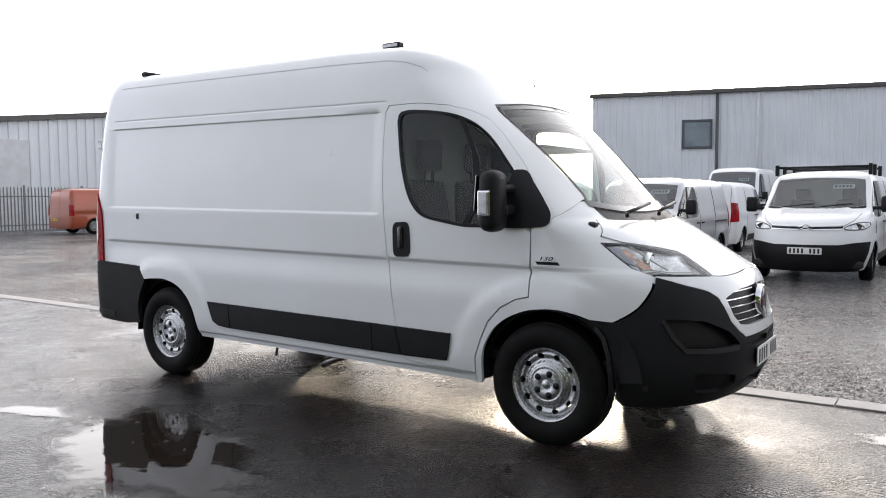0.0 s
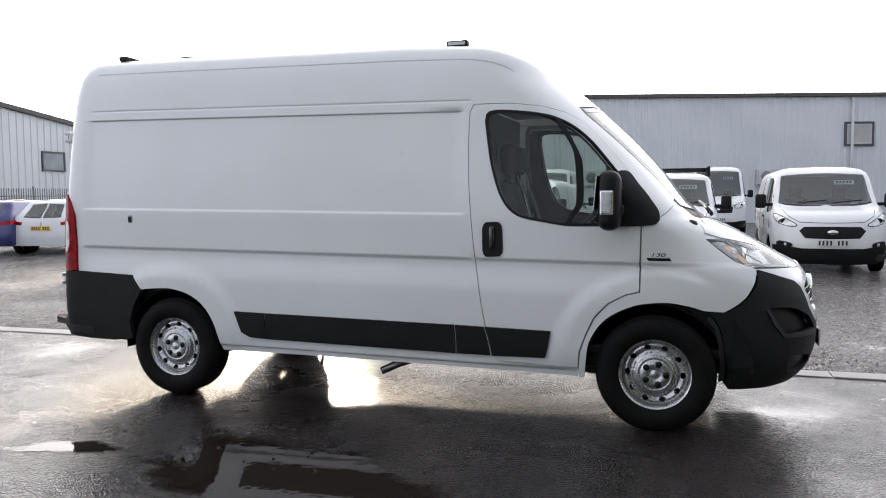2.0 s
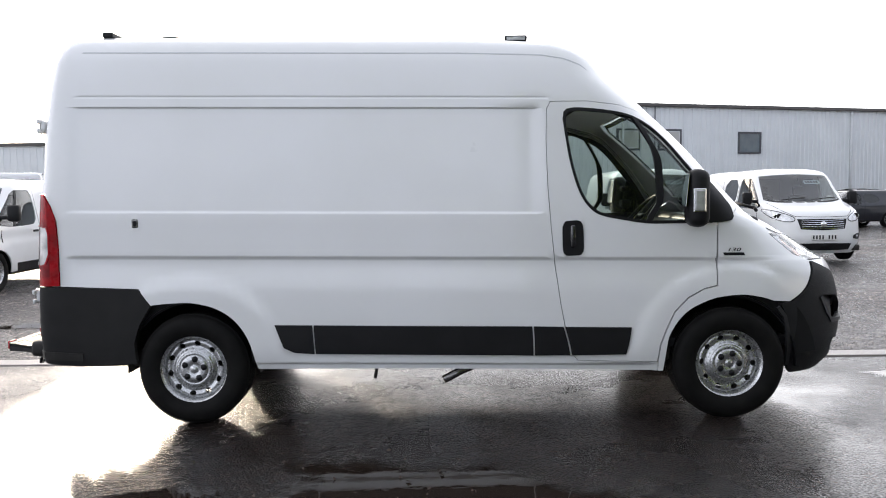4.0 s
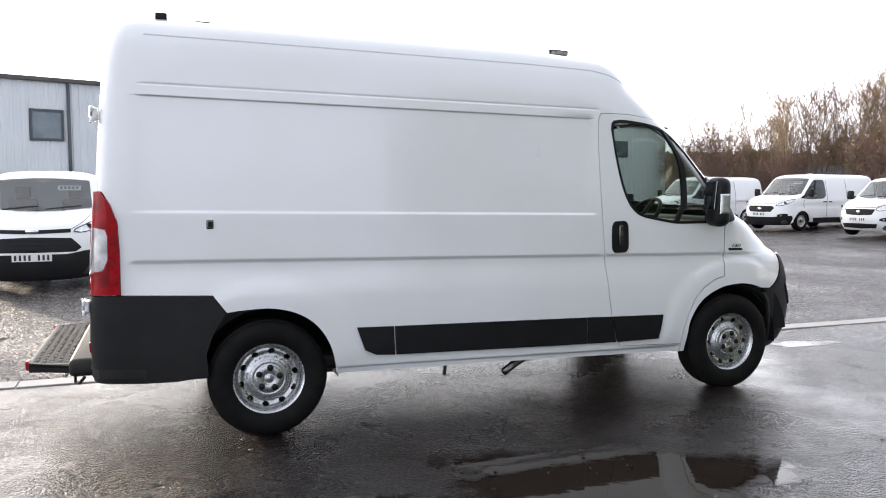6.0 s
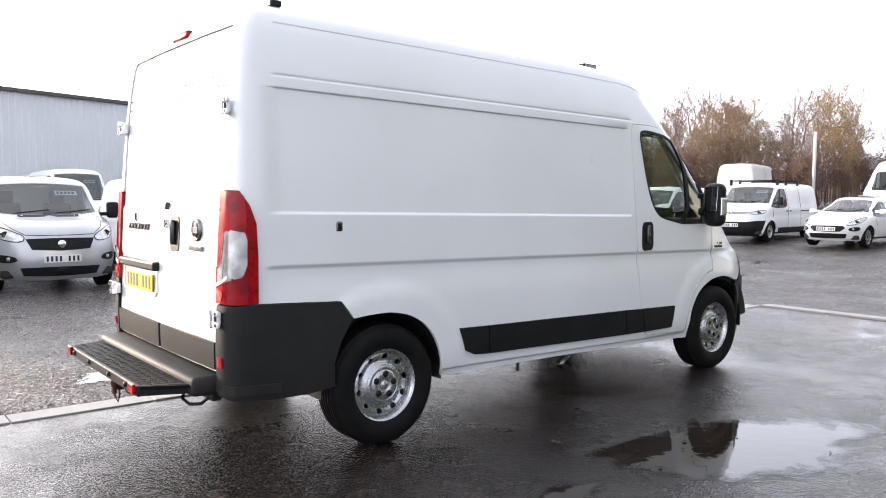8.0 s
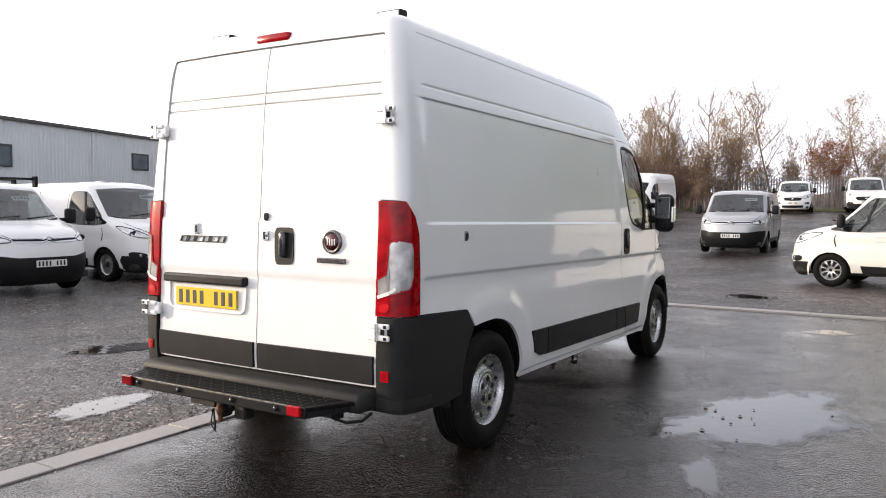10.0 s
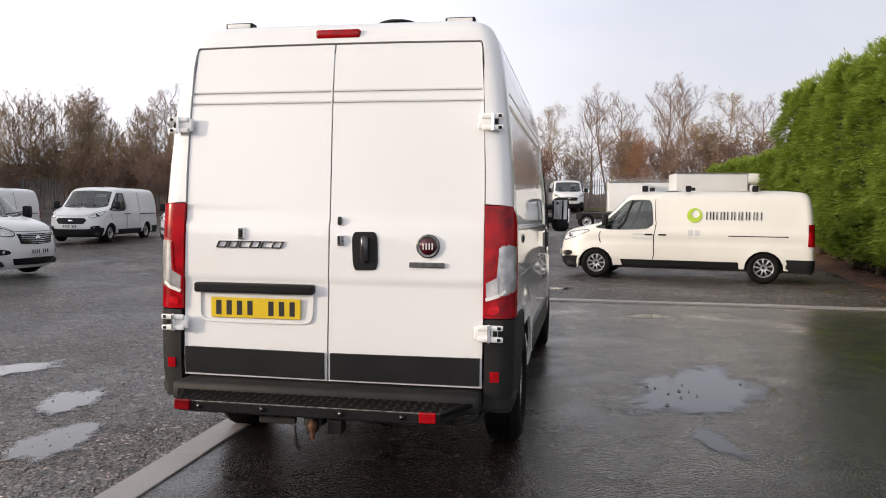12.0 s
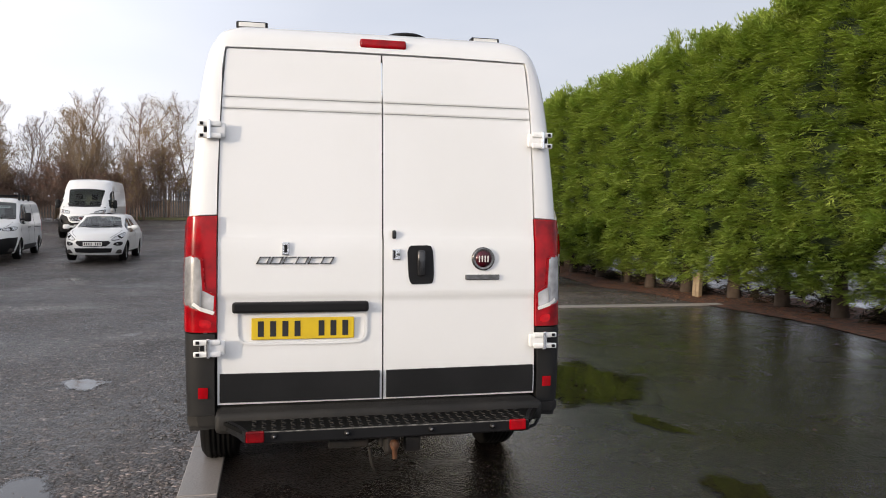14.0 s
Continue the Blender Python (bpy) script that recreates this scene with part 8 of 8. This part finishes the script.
# fallen leaves drifting out from the hedge bed, and two stakes in it
FALLEN = mat("fallen_leaves", (0.16, 0.055, 0.02), 0.6, grain=30, amount=0.1, second=(0.26, 0.12, 0.045), mottle=5)
rf = np.random.RandomState(4)
lv, lf = [], []
for k in range(5200):
    x = rf.uniform(3.5, 21)
    y = -8.9 + abs(rf.normal(0, 1.0)) * 1.15 if k < 4200 else rf.uniform(-7.5, -3.5)
    if x < LINE_X and y > -7.3:
        continue
    a, r, g = rf.uniform(0, 6.28), rf.uniform(0.010, 0.026), rise(x) + 0.035
    c, s_ = math.cos(a) * r, math.sin(a) * r
    i = len(lv)
    lv += [(x + c, y + s_, g), (x - s_ * 0.6, y + c * 0.6, g + r * rf.uniform(0.1, 0.8)), (x - c, y - s_, g), (x + s_ * 0.6, y - c * 0.6, g + r * rf.uniform(0.0, 0.5))]
    lf.append((i, i + 1, i + 2, i + 3))
tagged(raw("fallen_leaves", lv, lf, FALLEN, smooth=False), "scattered russet fallen leaves below the hedge", "leaves", kind="stuff")
TIMBER = mat("weathered_timber", (0.30, 0.22, 0.14), 0.8, grain=40, amount=0.1, bump=0.004, second=(0.20, 0.145, 0.09), mottle=9)
for x, y, h in ((7.22, -7.75, 0.50), (7.40, -7.78, 0.46)):
    b = bmesh.new()
    box(b, (-0.045, -0.045, -0.1), (0.045, 0.045, h), 0.008)
    st_ = part("timber_stake", b, TIMBER)
    st_.matrix_basis = pose(x, y, rise(x), 1.5, -2, 12)
    tagged(st_, "short pale sawn timber stake under the hedge", "stake", "stakes under the hedge")
BLOCK = mat("beige_concrete", (0.46, 0.40, 0.30), 0.8, grain=20, amount=0.1, bump=0.01, second=(0.38, 0.33, 0.25), mottle=1.5)
b = bmesh.new()
box(b, (-0.5, -1.0, -0.05), (0.5, 1.0, 1.25), 0.05)
cb = part("concrete_block", b, BLOCK)
cb.matrix_basis = pose(44.6, -4.2, rise(44.6), 0, 0, 3)
tagged(cb, "large beige concrete block before the palisade fence", "concrete block")


# ---------- bare trees ----------
def winter_tree(seed, tall=9.0, spread=0.55, twig=TWIG, leaves=None, amount=0, stems=1, lean=0.0):
    rnd = random.Random(seed)
    t = new("tree")
    V, F = [], []
    tips = []

    def limb(p, d, length, r, level):
        n = 5 if level == 0 else 4 if level < 3 else 2
        path, q, dd = [tuple(p)], Vector(p), Vector(d)
        for i in range(n):
            dd = (dd + Vector((rnd.gauss(0, 0.10), rnd.gauss(0, 0.10), rnd.gauss(0.07, 0.07)))).normalized()
            q = q + dd * length / n
            path.append(tuple(q))
        s0 = len(V)
        if level < 3:
            v, f = tube(path, r, 7 if level == 0 else 4 if level == 1 else 3, [r * (1 - (0.62 if level else 0.8) * i / n) for i in range(n + 1)])
        else:
            e = dd.cross(Vector((rnd.gauss(0, 1), rnd.gauss(0, 1), rnd.gauss(0, 1)))).normalized() * r
            v = [tuple(Vector(c) + e * w) for c, k_ in zip(path, (1.0, 0.8, 0.35)) for w in (k_, -k_)]
            f = [(0, 1, 3, 2), (2, 3, 5, 4)]
        V.extend(v)
        F.extend(tuple(i + s0 for i in g) for g in f)
        if level >= 4:
            tips.append(q.copy())
            return
        kids = (13, 8, 6, 5)[level]
        for k in range(kids):
            a = 0.22 + 0.78 * (k + rnd.random()) / kids
            i = min(int(a * n), n - 1)
            b = Vector(path[i]).lerp(Vector(path[i + 1]), a * n - i)
            az = k * 2.4 + rnd.uniform(-0.5, 0.5)
            side = dd.orthogonal().normalized()
            ax = side * math.cos(az) + dd.cross(side) * math.sin(az)
            nd = (dd * (1 - spread) + ax * spread + Vector((0, 0, 0.20))).normalized()
            ln = length * rnd.uniform(0.36, 0.58) * (1.15 - 0.5 * a) if level else length * rnd.uniform(0.30, 0.46) * (1.25 - 0.75 * a)
            limb(b, nd, ln, max(r * (0.36 if level == 0 else 0.5), 0.006), level + 1)

    for k in range(stems):
        off = Vector((rnd.gauss(0, 0.25), rnd.gauss(0, 0.25), 0)) if stems > 1 else Vector((0, 0, 0))
        limb(off - Vector((0, 0, 0.1)), Vector((rnd.gauss(lean, 0.07), rnd.gauss(0, 0.07), 1)).normalized(), tall * 0.86 * rnd.uniform(0.9, 1.05), tall * 0.0105 / stems ** 0.4, 0)
    tagged(raw("bare_crown", V, F, twig, t), kind="stuff")
    if leaves and amount:
        LV, LF = [], []
        for k in range(amount):
            c = rnd.choice(tips) + Vector((rnd.gauss(0, 0.22), rnd.gauss(0, 0.22), rnd.gauss(0, 0.2)))
            a, b = Vector((rnd.gauss(0, 1), rnd.gauss(0, 1), rnd.gauss(0, 1))).normalized(), Vector((rnd.gauss(0, 1), rnd.gauss(0, 1), rnd.gauss(0, 1))).normalized()
            s_ = rnd.uniform(0.04, 0.085)
            i = len(LV)
            LV += [tuple(c - a * s_), tuple(c + b * s_ * 0.5), tuple(c + a * s_), tuple(c - b * s_ * 0.5)]
            LF.append((i, i + 1, i + 2, i + 3))
        tagged(raw("crown", LV, LF, leaves, t, smooth=False), kind="stuff")
    return t


kinds = [winter_tree(11, 9.5, 0.58, TWIG), winter_tree(12, 9.0, 0.42, BIRCH, stems=2), winter_tree(13, 8.0, 0.6, TWIG, RUSSET, 4200), winter_tree(14, 9.5, 0.62, BIRCH, OLIVE, 3600),
         winter_tree(15, 5.2, 0.62, TWIG, RUSSET, 9000, stems=3), winter_tree(16, 4.0, 0.6, TWIG, OLIVE, 900, stems=4), winter_tree(17, 3.2, 0.6, TWIG, REDTWIG, 1000, stems=5)]
LABELS = ["tall bare winter tree beyond the fence", "pale bare birch with fine upright twigs", "winter tree still holding some russet leaves", "pale winter tree with thin ochre foliage", "low spreading tree full of russet orange leaves",
          "olive-brown winter scrub bush", "reddish-brown winter scrub bush"]
rt = random.Random(5)
SPOTS = []
# north-east edge, from the warehouse corner to the far fence
for i in range(28):
    k = i / 27
    SPOTS.append((rt.choice((0, 1, 1, 3, 1, 1)), 37 + 9 * k + rt.uniform(-2, 2), 44 - 36 * k + rt.uniform(-1, 1), rt.uniform(0.58, 0.80)))
for i in range(40):
    k = i / 39
    SPOTS.append((rt.choice((5, 6, 6, 5)), 35 + 9 * k + rt.uniform(-1.5, 2), 43 - 36 * k + rt.uniform(-1, 1), rt.uniform(0.8, 1.3)))
for i in range(26):
    SPOTS.append((rt.choice((0, 0, 3, 1)), 43 + rt.uniform(-2, 7), 12 + 24 * i / 25 + rt.uniform(-0.8, 0.8), rt.uniform(0.66, 0.84)))
# a dense belt of tall reddish trees beyond the yard's corner
for i in range(16):
    k = i / 15
    SPOTS.append((rt.choice((0, 0, 1)), 35.5 + 8.5 * k + rt.uniform(0, 4), 35 - 10.5 * k + rt.uniform(0, 3.5), rt.uniform(0.76, 0.92)))
# east edge behind the far fence
for kind, x, y, s_ in ((1, 53, 9.5, 0.85), (3, 50, 7.6, 0.9), (0, 52, 5.9, 0.92), (1, 55, 4.3, 0.7), (4, 50.5, 2.2, 0.92), (3, 54, 0.4, 0.85), (0, 56, -1.6, 0.9), (0, 53, -3.2, 0.95), (0, 60, -4.8, 1.0), (2, 52, -5.2, 0.75),
                       (0, 55, -7.0, 1.05), (1, 58, -8.6, 1.0), (0, 54, -9.8, 1.0), (3, 57, -11.5, 1.0), (0, 56, -14, 0.9), (5, 48, 4.6, 0.9), (5, 49, -1.0, 1.1), (6, 49, 8.5, 0.8), (5, 49, -4.2, 1.5), (6, 48, -6.5, 1.6), (5, 48, -8.6, 1.6), (6, 48, -10.6, 1.7), (5, 49, -12.6, 1.5),
                       (6, 50, 1.4, 0.8), (5, 50, 6.6, 0.9), (2, 47.5, -4.6, 0.6), (4, 49.5, 11.5, 0.6), (5, 48, 10.5, 0.9)):
    SPOTS.append((kind, x, y, s_ * (1.0 if kind < 4 else 0.95)))
used = set()
for kind, x, y, s_ in SPOTS:
    o = copy_thing(kinds[kind], Matrix()) if kind in used else kinds[kind]
    used.add(kind)
    o.matrix_basis = pose(x, y, rise(x) - 0.05, 0, 0, rt.uniform(0, 360)) @ Matrix.Diagonal((s_, s_, s_, 1))
    tagged(o, LABELS[kind], "tree" if kind < 5 else "bush", "winter trees" if kind < 5 else "winter scrub")


# ---------- palisade fence ----------
def fence_line(p0, p1, name_label, tall=2.1, posts=2.75):
    """Steel palisade along the ground from p0 to p1: pointed pales on two rails between posts."""
    a, b = Vector((*p0, 0)), Vector((*p1, 0))
    d, L = (b - a).normalized(), (b - a).length
    fc = tagged(new("palisade_fence"), name_label, "fence")
    turn = math.degrees(math.atan2(d.y, d.x))
    V, F = [], []
    n = int(L / 0.155)
    for i in range(n):
        c = a + d * (i + 0.5) * L / n
        g = rise(c.x)
        nx = Vector((-d.y, d.x, 0))
        i0 = len(V)
        for w_, o_ in ((-0.033, 0.0), (0, 0.016), (0.033, 0.0)):
            q = c + d * w_ + nx * o_
            V += [(q.x, q.y, g + 0.06), (q.x, q.y, g + tall - 0.09)]
        tip = c
        V.append((tip.x, tip.y, g + tall))
        F += [(i0, i0 + 2, i0 + 3, i0 + 1), (i0 + 2, i0 + 4, i0 + 5, i0 + 3), (i0 + 1, i0 + 3, i0 + 6), (i0 + 3, i0 + 5, i0 + 6)]
    tagged(raw("paling", V, F, GALV, fc, smooth=False), kind="stuff")
    for z in (0.35, tall - 0.45):
        v, f = tube([(a.x, a.y, rise(a.x) + z), ((a.x + b.x) / 2, (a.y + b.y) / 2, rise((a.x + b.x) / 2) + z), (b.x, b.y, rise(b.x) + z)], 0.022, 4)
        raw("rail", v, f, GALV, fc)
    bm = bmesh.new()
    box(bm, (-0.04, -0.03, -0.1), (0.04, 0.03, tall + 0.05), 0.006)
    me = bpy.data.meshes.new("post")
    bm.to_mesh(me)
    bm.free()
    me.materials.append(GALV)
    for i in range(int(L / posts) + 1):
        c = a + d * i * posts
        o = new("post", me)
        o.parent = fc
        o.matrix_basis = pose(c.x, c.y, rise(c.x), 0, 0, turn)
    return fc


fence_line((46.5, -12), (46.5, 11), "grey galvanised palisade fence below bare trees")
fence_line((46.5, 11), (36.0, 38.0), "grey palisade fence along the tree line")
fence_line((-31.5, 8), (-31.5, 34), "grey palisade fence before the gabled shed")
fence_line((-26, 27.0), (-12, 28.0), "grey palisade fence beside the warehouse")


v, f = tube([(40, 16.9, rise(40) - 0.1), (40, 16.9, 5.35)], 0.09, 10)
tagged(raw("flagpole", v, f, PIPE_W), "tall plain white metal pole by the palisade fence", "pole")
